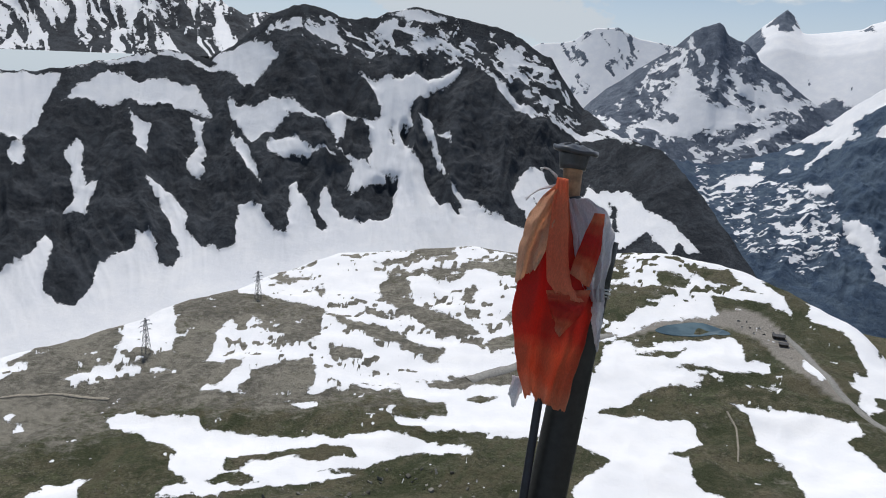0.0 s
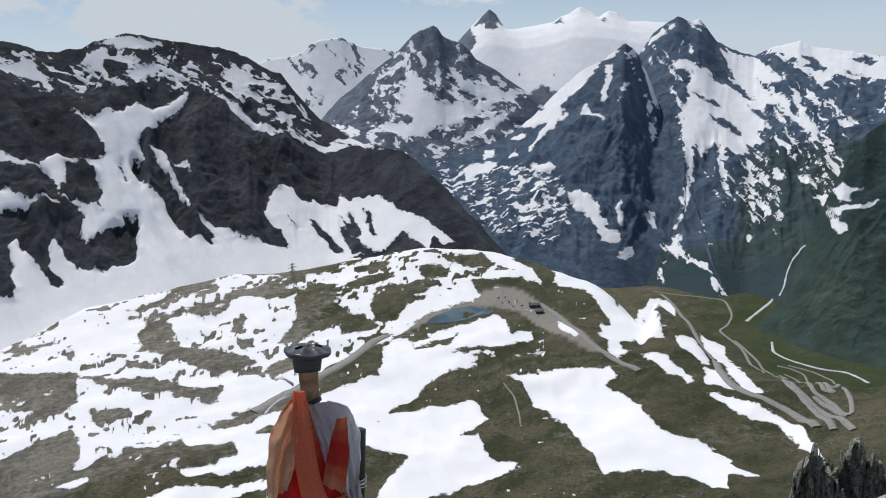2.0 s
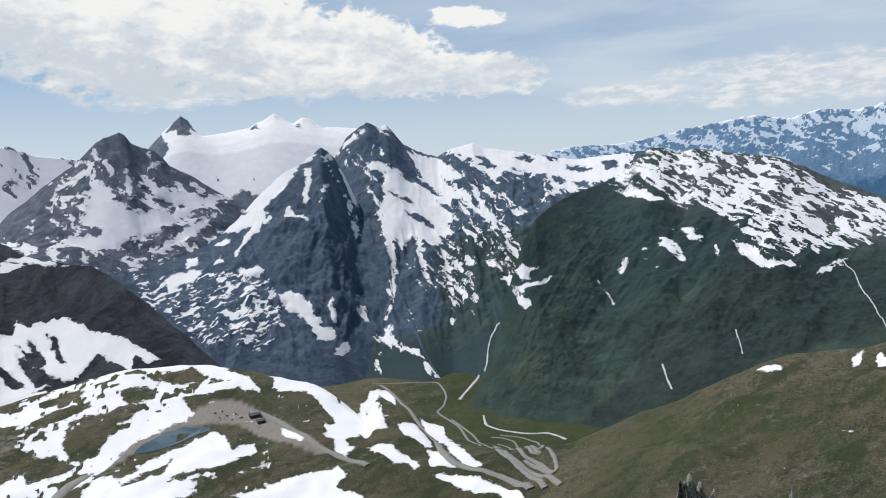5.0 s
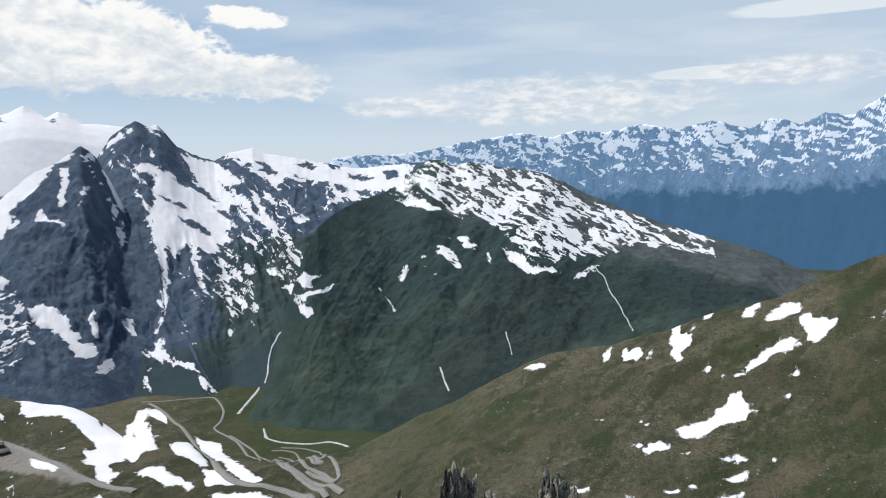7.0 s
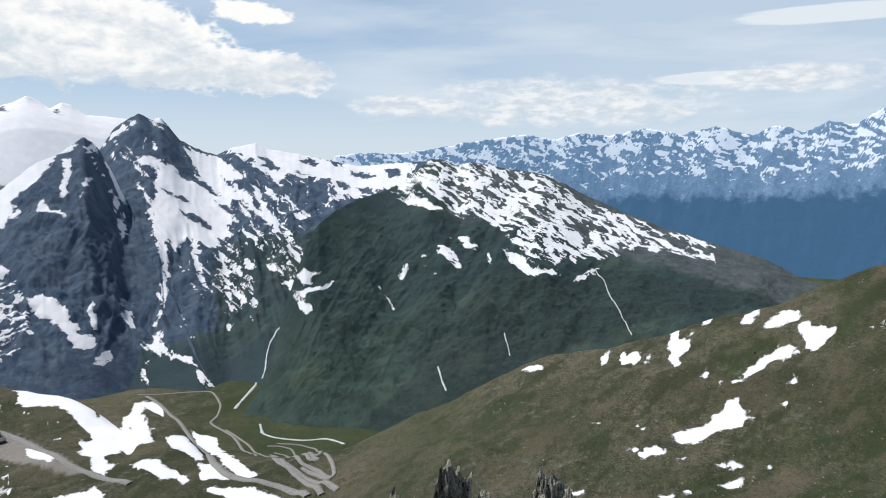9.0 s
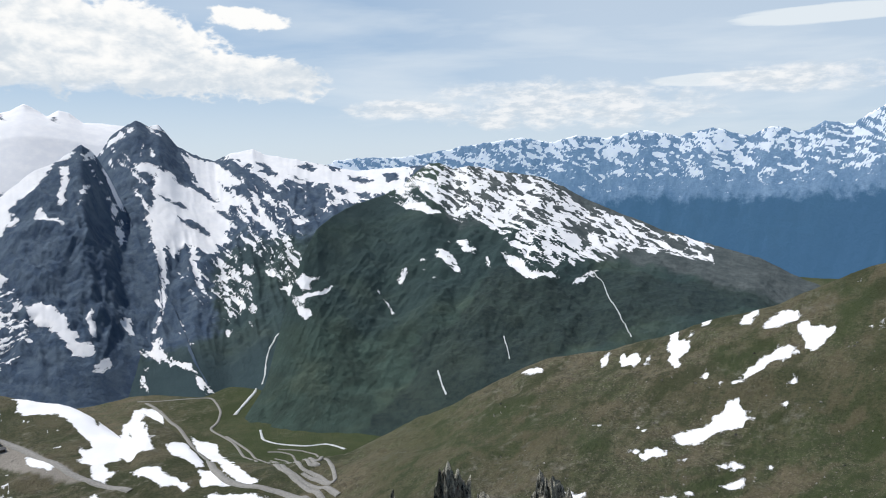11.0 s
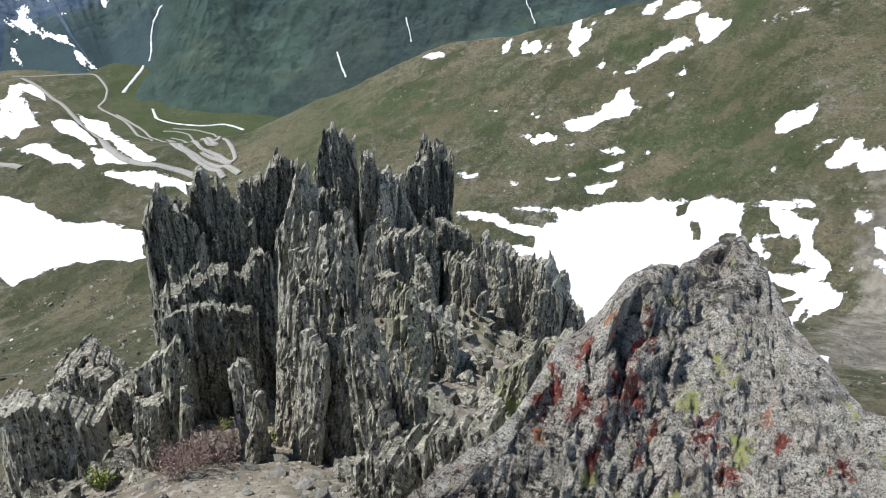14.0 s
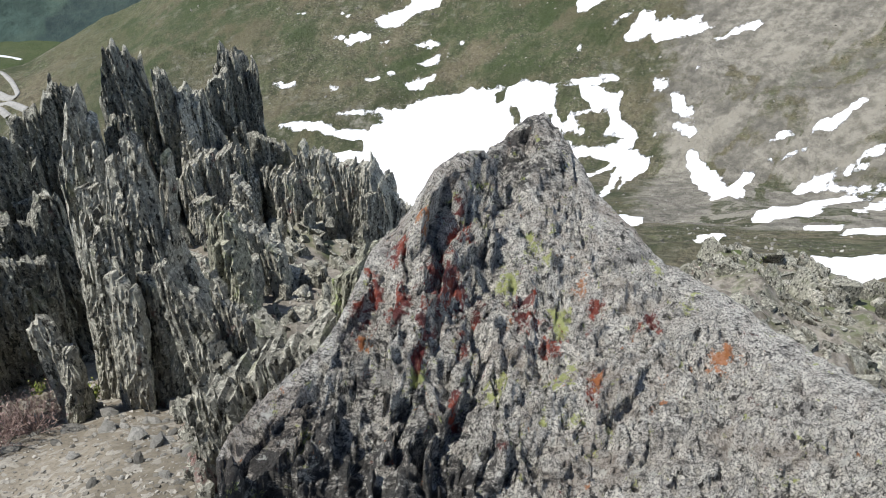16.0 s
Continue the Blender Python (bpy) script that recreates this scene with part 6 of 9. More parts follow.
GROUND_OB = build_ground()
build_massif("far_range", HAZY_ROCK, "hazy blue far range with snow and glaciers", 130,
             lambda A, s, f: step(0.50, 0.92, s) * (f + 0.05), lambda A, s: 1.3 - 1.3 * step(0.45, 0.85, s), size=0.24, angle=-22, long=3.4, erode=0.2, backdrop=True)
build_massif("snow_mountain", FAR_HAZED_SLATE, "white snow-covered mountain with a few rock bands", 90,
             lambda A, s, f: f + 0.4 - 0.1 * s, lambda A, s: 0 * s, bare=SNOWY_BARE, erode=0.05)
build_massif("glacier_dome", FAR_HAZED_SLATE, "wide white glacier with small rocky summits", 110,
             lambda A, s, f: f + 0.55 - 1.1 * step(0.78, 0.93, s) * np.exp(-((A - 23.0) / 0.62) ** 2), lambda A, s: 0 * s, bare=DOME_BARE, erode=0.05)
build_massif("glacier_horn", FAR_HAZED_SLATE, "dark rocky horn above a snowy glacier foot", 170,
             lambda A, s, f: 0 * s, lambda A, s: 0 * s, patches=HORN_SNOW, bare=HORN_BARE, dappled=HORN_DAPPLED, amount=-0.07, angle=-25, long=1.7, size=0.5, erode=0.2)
build_massif("white_peak", HAZED_SLATE, "steep snow-streaked mountain, hazy blue-grey, above the valley", 300,
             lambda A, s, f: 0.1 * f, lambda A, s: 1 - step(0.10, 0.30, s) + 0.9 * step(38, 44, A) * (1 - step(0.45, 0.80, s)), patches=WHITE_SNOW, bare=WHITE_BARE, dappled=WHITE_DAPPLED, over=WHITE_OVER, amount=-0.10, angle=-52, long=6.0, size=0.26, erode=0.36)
build_massif("pyramid_mountain", HAZED_SLATE, "dark pyramid-shaped mountain with snow gullies", 300,
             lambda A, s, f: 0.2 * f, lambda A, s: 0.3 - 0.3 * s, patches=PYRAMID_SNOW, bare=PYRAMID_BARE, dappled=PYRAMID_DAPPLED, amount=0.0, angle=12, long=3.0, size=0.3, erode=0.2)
build_massif("green_mountain", FOREST_SLOPE, "green mountain flank with a snow-patched ridge", 330,
             lambda A, s, f: 0.1 * f, lambda A, s: np.maximum(1 - step(0.6, 0.9, s), 1 - step(57.0, 61.0, A)), patches=GREEN_SNOW, dappled=GREEN_DAPPLED, over=GREEN_OVER, deepened=GREEN_DEEPENED, amount=0.13, angle=-32, long=4.0, size=0.28, erode=0.3)
build_massif("left_back_mountain", SLATE, "steep dark rock wall streaked with snow", 160,
             lambda A, s, f: f + 0.04, lambda A, s: 0 * s, size=0.6, angle=-80, long=3.5)
build_massif("dark_mountain", SLATE, "dark slate mountain with snow couloirs", 330,
             lambda A, s, f: 0.25 * f, lambda A, s: 0.35 - 0.3 * s, patches=DARK_SNOW, bare=DARK_BARE, dappled=DARK_DAPPLED, amount=0.0, angle=-35, long=2.2, size=0.45, erode=0.1)
SLATE_ROCKS = [
    ("tall dark slate pinnacle standing on the ridge", (4.24, 4.12, -2.62), 0.4, 0.5, -44, -0.05, [(0.0, 0.94), (0.23, 1.13), (0.38, 1.24), (0.44, 1.09), (0.77, 1.02), (0.98, 0.95), (1.0, 0.75)], 14),
    ("dark broad slate slab beside a pinnacle", (4.76, 4.02, -2.66), 0.39, 0.35, -48, -0.04, [(0.0, 1.18), (0.28, 1.26), (0.46, 1.19), (0.59, 1.06), (1.0, 0.86), (1.0, 0.57)], 8),
    ("dark jagged slate wall on the ridge", (5.55, 4.17, -2.96), 0.56, 0.45, -51, -0.07, [(0.0, 1.08), (0.11, 1.13), (0.31, 1.15), (0.46, 1.14), (0.55, 1.31), (0.71, 1.33), (0.84, 1.27), (1.0, 1.29), (1.0, 1.18), (1.0, 0.82)], 14),
    ("long grey slate blade with a pale lit edge", (3.19, 2.08, -2.06), 0.28, 0.34, -53, -0.01, [(0.0, 1.27), (0.29, 1.47), (0.47, 1.6), (0.57, 1.62), (0.63, 1.58), (0.65, 1.47), (0.89, 1.43), (0.95, 1.25), (1.0, 1.1)], 12),
    ("leaning slate blade with a sharp tip", (3.04, 1.77, -2.21), 0.26, 0.28, -56, -0.03, [(0.0, 1.47), (0.29, 1.57), (0.56, 1.61), (0.73, 1.56), (0.85, 1.39), (1.0, 1.13)], 9),
    ("small slate blade with reddish lichen", (2.84, 1.8, -1.8), 0.16, 0.2, -54, -0.02, [(0.0, 0.83), (0.53, 0.93), (0.9, 0.91), (1.0, 0.76)], 5),
    ("highest dark slate pinnacle with a split top", (6.42, 3.62, -3.39), 0.64, 0.6, -59, 0.03, [(0.0, 1.35), (0.1, 1.72), (0.18, 1.83), (0.26, 1.8), (0.36, 1.87), (0.55, 1.86), (0.58, 1.71), (0.64, 1.65), (0.72, 1.74), (0.81, 1.71), (0.89, 1.52), (0.95, 1.26), (1.0, 0.86)], 20),
    ("dark broken slate below the highest pinnacle", (5.97, 3.6, -3.16), 0.42, 0.4, -57, 0.03, [(0.0, 0.99), (0.3, 1.14), (0.57, 1.08), (0.91, 0.85), (1.0, 0.38)], 8),
    ("ribbed slate rocks below the highest pinnacle", (6.41, 3.03, -3.0), 0.49, 0.5, -63, 0.05, [(0.0, 1.06), (0.17, 1.09), (0.3, 1.01), (0.44, 0.98), (0.63, 0.95), (0.71, 0.69), (1.0, 0.46)], 11),
    ("dark slate tower with a square top", (7.09, 2.99, -3.29), 0.64, 0.5, -65, 0.05, [(0.0, 1.09), (0.07, 1.25), (0.24, 1.3), (0.42, 1.36), (0.46, 1.52), (0.54, 1.56), (0.62, 1.49), (0.72, 1.52), (0.86, 1.49), (0.9, 1.16), (1.0, 0.68)], 15),
    ("blocky slate step with a shaded front", (6.09, 2.77, -3.0), 0.68, 0.5, -64, 0.13, [(0.0, 0.35), (0.14, 0.52), (0.47, 0.56), (0.81, 0.59), (0.94, 0.5), (1.0, 0.28)], 8),
    ("blocky dark slate beside the square tower", (6.63, 2.3, -3.11), 0.53, 0.5, -69, 0.09, [(0.0, 0.76), (0.17, 0.79), (0.29, 0.66), (0.47, 0.63), (0.65, 0.6), (0.74, 0.47), (1.0, 0.23)], 9),
    ("low slate ridge of thin upright splinters", (6.41, 1.59, -3.64), 1.4, 0.5, -74, 0.11, [(0.0, 0.93), (0.19, 0.99), (0.25, 1.28), (0.3, 1.17), (0.37, 1.14), (0.47, 1.12), (0.55, 1.03), (0.62, 1.04), (0.68, 1.11), (0.76, 1.09), (0.81, 0.96), (0.88, 0.73), (1.0, 0.54)], 30),
    ("pale weathered slate wall above dark clefts", (3.43, 2.94, -2.35), 0.72, 0.5, -46, -0.05, [(0.0, 0.84), (0.13, 0.87), (0.41, 0.92), (0.63, 0.92), (0.73, 0.86), (0.82, 1.0), (0.91, 1.04), (0.96, 1.01), (0.99, 0.88), (1.0, 0.72)], 20),
    ("dark slate columns under the pale wall", (3.15, 2.8, -2.19), 0.58, 0.3, -45, -0.06, [(0.0, 0.66), (0.21, 0.69), (0.5, 0.69), (0.77, 0.61), (1.0, 0.56)], 11),
    ("small weathered slate splinters beside the gravel", (2.42, 2.53, -1.8), 0.19, 0.25, -40, -0.06, [(0.0, 0.38), (0.45, 0.45), (0.93, 0.5), (1.0, 0.34)], 6),
    ("slate splinter covered with pale green lichen", (2.42, 2.4, -1.7), 0.12, 0.2, -41, -0.11, [(0.0, 0.41), (0.49, 0.51), (0.87, 0.52), (1.0, 0.39)], 4),
    ("grey slate slab rising from the gravel", (2.63, 2.05, -1.8), 0.14, 0.2, -48, 0.04, [(0.0, 0.39), (0.4, 0.44), (0.89, 0.38), (1.0, 0.19)], 5),
    ("big leaning slate slab at the edge of the gravel", (2.78, 1.11, -2.02), 0.42, 0.26, -64, 0.17, [(0.0, 0.94), (0.17, 1.02), (0.34, 0.82), (0.58, 0.73), (0.76, 0.61), (1.0, 0.38)], 9),
    ("slate slabs below the leaning blades", (3.31, 1.62, -2.14), 0.33, 0.35, -60, 0.06, [(0.0, 0.86), (0.24, 0.95), (0.49, 0.74), (0.66, 0.56), (1.0, 0.32)], 9),
    ("greenish lichened slate slabs", (4.13, 1.79, -2.73), 0.3, 0.4, -64, 0.07, [(0.0, 0.93), (0.44, 0.98), (0.59, 0.88), (0.81, 0.65), (1.0, 0.32)], 9),
    ("slate block over a dark hollow", (2.99, 1.04, -1.96), 0.26, 0.3, -67, 0.1, [(0.0, 0.51), (0.17, 0.56), (0.52, 0.54), (0.84, 0.45), (1.0, 0.28)], 5),
    ("low broken slate on the saddle", (4.77, 1.83, -2.63), 0.33, 0.4, -66, 0.22, [(0.0, 0.33), (0.28, 0.44), (0.64, 0.36), (1.0, 0.18)], 8),
    ("grey slate heap under the pale wall", (3.4, 3.12, -2.08), 0.29, 0.3, -44, -0.03, [(0.0, 0.28), (0.53, 0.34), (1.0, 0.26)], 6),
    ("heap of grey slate slabs at the edge", (2.33, 3.41, -2.3), 0.51, 0.5, -32, 0.05, [(0.0, 0.51), (0.34, 0.55), (0.57, 0.54), (0.8, 0.35), (1.0, 0.16)], 14),
    ("dark slate tips rising from the gravel", (1.29, 1.76, -1.29), 0.1, 0.15, -31, 0.1, [(0.0, 0.44), (0.39, 0.36), (1.0, 0.16)], 5),
    ("small slate tip rising from the gravel", (1.46, 1.67, -1.41), 0.07, 0.12, -36, 0.1, [(0.0, 0.27), (0.46, 0.29), (1.0, 0.16)], 4),
    ("small slate splinters rising from the gravel", (1.54, 1.56, -1.44), 0.11, 0.12, -39, 0.05, [(0.0, 0.32), (0.42, 0.36), (1.0, 0.22)], 5),
    ("broken slate pieces below the boulder", (2.0, 0.76, -1.43), 0.29, 0.3, -64, 0.25, [(0.0, 0.4), (0.33, 0.5), (0.75, 0.39), (1.0, 0.28)], 9),
    ("small lichened slate slabs beside the boulder", (3.94, 0.69, -2.18), 0.5, 0.4, -77, 0.15, [(0.0, 0.27), (0.27, 0.44), (0.58, 0.57), (1.0, 0.59)], 10),
    ("foliated slate ledge at the foot of the boulder", (2.1, 0.53, -1.55), 0.55, 0.5, -71, 0.3, [(0.0, 0.36), (0.23, 0.61), (0.59, 0.71), (1.0, 0.8)], 18),
    ("heap of grey slate slabs on the edge of the ridge", (3.07, 3.91, -2.72), 0.61, 0.6, -36, 0.05, [(0.0, 0.36), (0.3, 0.57), (0.52, 0.66), (0.76, 0.56), (1.0, 0.28)], 14),
    ("grey slate rubble below the pinnacle", (2.89, 3.27, -2.52), 0.35, 0.4, -39, 0.05, [(0.0, 0.39), (0.3, 0.5), (0.7, 0.4), (1.0, 0.15)], 10),
]
BOULDER_AT = (0.16, -0.15)
BOULDER_CREST = [(62.2, 1.15, -0.23), (66.1, 1.3, -0.24), (70.9, 1.44, -0.24), (74.8, 1.59, -0.24), (77.0, 1.8, -0.22), (78.5, 1.95, -0.2), (81.5, 2.06, -0.14), (83.3, 2.18, -0.04), (85.4, 2.35, -0.05), (87.3, 2.44, -0.09), (88.7, 2.65, -0.12), (89.9, 2.76, -0.12), (91.2, 2.88, -0.12), (92.4, 2.81, -0.13), (93.8, 2.74, -0.16), (95.8, 2.6, -0.2), (97.6, 2.46, -0.24), (101.0, 2.34, -0.26), (104.8, 2.3, -0.34), (109.0, 2.25, -0.33), (113.8, 2.13, -0.32), (118.8, 2.04, -0.28), (124.3, 1.94, -0.23), (129.9, 1.82, -0.14)]
PLANTS = [(2.72, 2.03, -1.71, 0.17), (1.95, 2.51, -1.33, 0.17), (2.81, 2.44, -1.83, 0.11), (2.03, 2.60, -1.40, 0.12), (7.19, -2.90, -3.83, 0.28)]
DRY_SHRUBS = [(2.34, 2.07, -1.71, 0.19), (2.58, 2.11, -1.73, 0.16), (2.15, 2.10, -1.55, 0.18), (2.44, 2.25, -1.66, 0.15), (2.07, 2.11, -1.51, 0.14), (2.28, 2.22, -1.60, 0.17)]


# ---------- the summit: gravel, slate pinnacles, boulders ----------
def part(name, bm, mat, parent=None, label="", smooth=False):
    me = bpy.data.meshes.new(name)
    bm.to_mesh(me)
    bm.free()
    for p in me.polygons:
        p.use_smooth = smooth
    me.materials.append(mat)
    ob = new(name, me)
    if parent is not None:
        ob.parent = parent
    if label:
        ob["label"] = label
    return ob


def mesh_of(name, verts, faces, mat, smooth=False, layers=None):
    me = bpy.data.meshes.new(name)
    me.from_pydata([tuple(v) for v in verts], [], [tuple(f) for f in faces])
    if smooth:
        me.polygons.foreach_set("use_smooth", np.ones(len(me.polygons), bool))
    for layer, v in (layers or {}).items():
        a = me.attributes.new(layer, "FLOAT", "POINT")
        a.data.foreach_set("value", np.ascontiguousarray(v, np.float32).ravel())
    me.materials.append(mat)
    me.update()
    return me


def make_slate_material(name, dark, light, lichen, lichen_amount):
    m, nt, bsdf = material(name, 0.88)
    p = place(nt)
    lines = grain(nt, stretch(nt, p, 34, 34, 6.0, (5, 8, 0)), 1.0, 7, 0.75, 0.4)
    island = nt.nodes.new("ShaderNodeNewGeometry").outputs["Random Per Island"]
    blotch = grain(nt, p, 11, 8, 0.75, 0.4)
    tone = calc(nt, "ADD", calc(nt, "MULTIPLY", lines, 0.42), calc(nt, "ADD", calc(nt, "MULTIPLY", blotch, 0.44), calc(nt, "MULTIPLY", island, 0.14)))
    base = blend(nt, ramp(nt, tone, 0.36, 0.62), dark, light)
    crust = grain(nt, p, 40, 5, 0.72, 0.6)
    base = blend(nt, ramp(nt, crust, 0.53, 0.575, 0.0, 0.9), base, tuple(1.55 * c for c in light))
    base = blend(nt, ramp(nt, grain(nt, stretch(nt, p, 1, 1, 0.45), 34, 5, 0.74), 0.465, 0.41, 0.0, 0.92), base, tuple(0.22 * c for c in dark))
    base = blend(nt, ramp(nt, grain(nt, p, 4.5, 8, 0.75), 0.56, 0.64, 0.0, lichen_amount), base, lichen)
    base = blend(nt, ramp(nt, grain(nt, stretch(nt, p, 1, 1, 0.6, (40, 10, 70)), 3.2, 8, 0.78), 0.61, 0.67, 0.0, 0.6), base, (0.22, 0.085, 0.080))
    link(nt, base, bsdf.inputs["Base Color"])
    h = calc(nt, "ADD", calc(nt, "MULTIPLY", lines, 0.7), calc(nt, "ADD", calc(nt, "MULTIPLY", crust, 0.5), calc(nt, "MULTIPLY", blotch, 0.4)))
    relief(nt, bsdf, h, 0.04, 1.0)
    return m


SLATE_NEAR = make_slate_material("weathered_slate", (0.125, 0.120, 0.098), (0.42, 0.405, 0.34), (0.29, 0.31, 0.19), 0.5)
SLATE_DARK = make_slate_material("dark_slate", (0.085, 0.083, 0.068), (0.32, 0.312, 0.26), (0.20, 0.22, 0.13), 0.4)
SLATE_GREEN = make_slate_material("lichened_slate", (0.11, 0.108, 0.085), (0.40, 0.395, 0.31), (0.33, 0.40, 0.16), 0.9)


def make_gravel_material():
    m, nt, bsdf = material("gravel", 0.95)
    p = place(nt)
    v = nt.nodes.new("ShaderNodeTexVoronoi")
    v.feature = "F1"
    link(nt, p, v.inputs["Vector"])
    v.inputs["Scale"].default_value = 26
    chips = nt.nodes.new("ShaderNodeSeparateColor")
    link(nt, v.outputs["Color"], chips.inputs[0])
    soil = blend(nt, ramp(nt, grain(nt, p, 1.1, 6, 0.65), 0.35, 0.65), (0.11, 0.095, 0.070), (0.205, 0.180, 0.140))
    c = blend(nt, ramp(nt, chips.outputs[0], 0.55, 0.95, 0.0, 0.7), soil, (0.29, 0.275, 0.24))
    c = blend(nt, ramp(nt, grain(nt, p, 60, 4, 0.7), 0.45, 0.7, 0.0, 0.5), c, (0.06, 0.055, 0.05))
    dirt = blend(nt, ramp(nt, grain(nt, p, 7, 7, 0.75), 0.38, 0.62), (0.085, 0.075, 0.062), (0.24, 0.22, 0.19))
    c = blend(nt, calc(nt, "MULTIPLY", mask(nt, "soil"), 0.85), c, dirt)
    grass = ramp(nt, calc(nt, "ADD", mask(nt, "turf"), calc(nt, "MULTIPLY", grain(nt, p, 1.7, 5, 0.7), 0.7)), 0.75, 0.95)
    c = blend(nt, grass, c, blend(nt, grain(nt, p, 20, 4), (0.035, 0.052, 0.016), (0.10, 0.125, 0.04)))
    link(nt, c, bsdf.inputs["Base Color"])
    h = calc(nt, "SUBTRACT", calc(nt, "MULTIPLY", grain(nt, p, 30, 6, 0.7), 0.8), v.outputs["Distance"])
    relief(nt, bsdf, h, 0.008, 0.5)
    return m


GRAVEL_MAT = make_gravel_material()
SUMMIT = [
    [(-5, 0.5, -0.5), (72, 0.5, -0.6), (150, 0.5, -0.5), (270, 0.5, 0.25), (355, 0.5, -0.5)],
    [(-5, 2.2, -1.3), (40, 2.2, -1.30), (60, 2.2, -1.38), (72, 2.2, -1.5), (85, 2.2, -1.7), (100, 2.2, -1.6), (120, 2.2, -1.4), (150, 2.2, -1.0), (230, 2.2, 0.2), (270, 2.2, 0.3), (300, 2.2, -0.2), (355, 2.2, -1.3)],
    [(-5, 3.5, -2.6), (40, 3.5, -2.12), (60, 3.5, -2.36), (72, 3.5, -2.5), (85, 3.5, -2.7), (100, 3.5, -2.6), (120, 3.5, -2.4), (150, 3.5, -1.8), (250, 3.5, -0.3), (355, 3.5, -2.6)],
    [(-5, 5, -4.5), (30, 5, -3.2), (40, 5, -2.95), (60, 5, -2.82), (72, 5, -2.95), (85, 5, -3.2), (98, 5, -3.4), (112, 5, -2.7), (125, 5, -2.6), (150, 5, -3.0), (250, 5, -2.2), (355, 5, -4.5)],
    [(-5, 7, -7), (30, 7, -5.4), (40, 7, -4.3), (50, 7, -3.7), (60, 7, -3.5), (72, 7, -3.5), (85, 7, -3.9), (98, 7, -4.8), (108, 7, -3.5), (120, 7, -3.3), (150, 7, -3.8), (250, 7, -4.4), (355, 7, -7)],
    [(-5, 9.5, -10), (40, 9.5, -7.2), (60, 9.5, -5.6), (72, 9.5, -5.4), (85, 9.5, -6.4), (98, 9.5, -7.7), (108, 9.5, -4.9), (122, 9.5, -4.6), (150, 9.5, -6), (355, 9.5, -10)],
    [(-5, 14, -16), (60, 14, -14), (100, 14, -13.5), (115, 14, -9.5), (150, 14, -11), (355, 14, -16)],
]


def summit_height(az, r):
    R, Z = [], []
    for line in SUMMIT:
        a, b = along(line, az)
        R.append(a), Z.append(b)
    return loft(np.array(R), np.array(Z), r)


def build_summit():
    az = np.concatenate([np.arange(-5, 150, 0.5), np.arange(150, 355, 5.0)])
    r = (0.5 * (14 / 0.5) ** np.linspace(0, 1, 190))[:, None] * np.ones((1, len(az)))
    z = summit_height(az, r)
    for _ in range(4):
        z[1:-1] = (z[:-2] + 2 * z[1:-1] + z[2:]) / 4
    a = np.radians(az)[None, :]
    x, y = BOULDER_AT[0] + r * np.sin(a), BOULDER_AT[1] + r * np.cos(a)
    rough = step(2.6, 6, r)
    z = z + 0.16 * (fbm(x * 1.3, y * 1.3, 5, 4) - 0.5) + rough * 0.5 * (ridged(x * 0.9, y * 0.9, 4, 9) - 0.6) + 0.03 * (fbm(x * 12, y * 12, 3, 14) - 0.5)
    turf = (1 - 0.7 * step(100, 112, az[None, :])) * step(4.0, 6.5, r) * 0.45 + (1 - 0.8 * step(100, 112, az[None, :])) * step(7.5, 10, r) * 0.4 + 0.32 * step(100, 112, az[None, :]) * (1 - step(150, 160, az[None, :]))
    ob = grid_mesh("summit_ground", x, y, z, GRAVEL_MAT, dict(turf=turf, soil=np.maximum(step(2.7, 3.4, r) * step(56, 66, az[None, :]), step(96, 106, az[None, :]))), closed=True)
    return tagged(ob, "grey gravel and bare soil with slate chips", "ground", kind="structure"), (x, y, z)


SUMMIT_OB, _s = build_summit()


SUMMIT_AZ = np.concatenate([np.arange(-5, 150, 0.5), np.arange(150, 355, 5.0)])


def summit_z(x, y):
    """Height of the summit ground at a place."""
    dx, dy = x - BOULDER_AT[0], y - BOULDER_AT[1]
    az = math.degrees(math.atan2(dx, dy))
    az = az if az > -5 else az + 360
    k = int(np.clip(np.searchsorted(SUMMIT_AZ, az), 1, len(SUMMIT_AZ) - 1))
    f = float(np.clip(math.log(max(0.5, math.hypot(dx, dy)) / 0.5) / math.log(28) * 189, 0, 188.99))
    w, i = (az - SUMMIT_AZ[k - 1]) / (SUMMIT_AZ[k] - SUMMIT_AZ[k - 1]), int(f)
    z = _s[2]
    return float((1 - w) * (z[i, k - 1] * (i + 1 - f) + z[i + 1, k - 1] * (f - i)) + w * (z[i, k] * (i + 1 - f) + z[i + 1, k] * (f - i)))


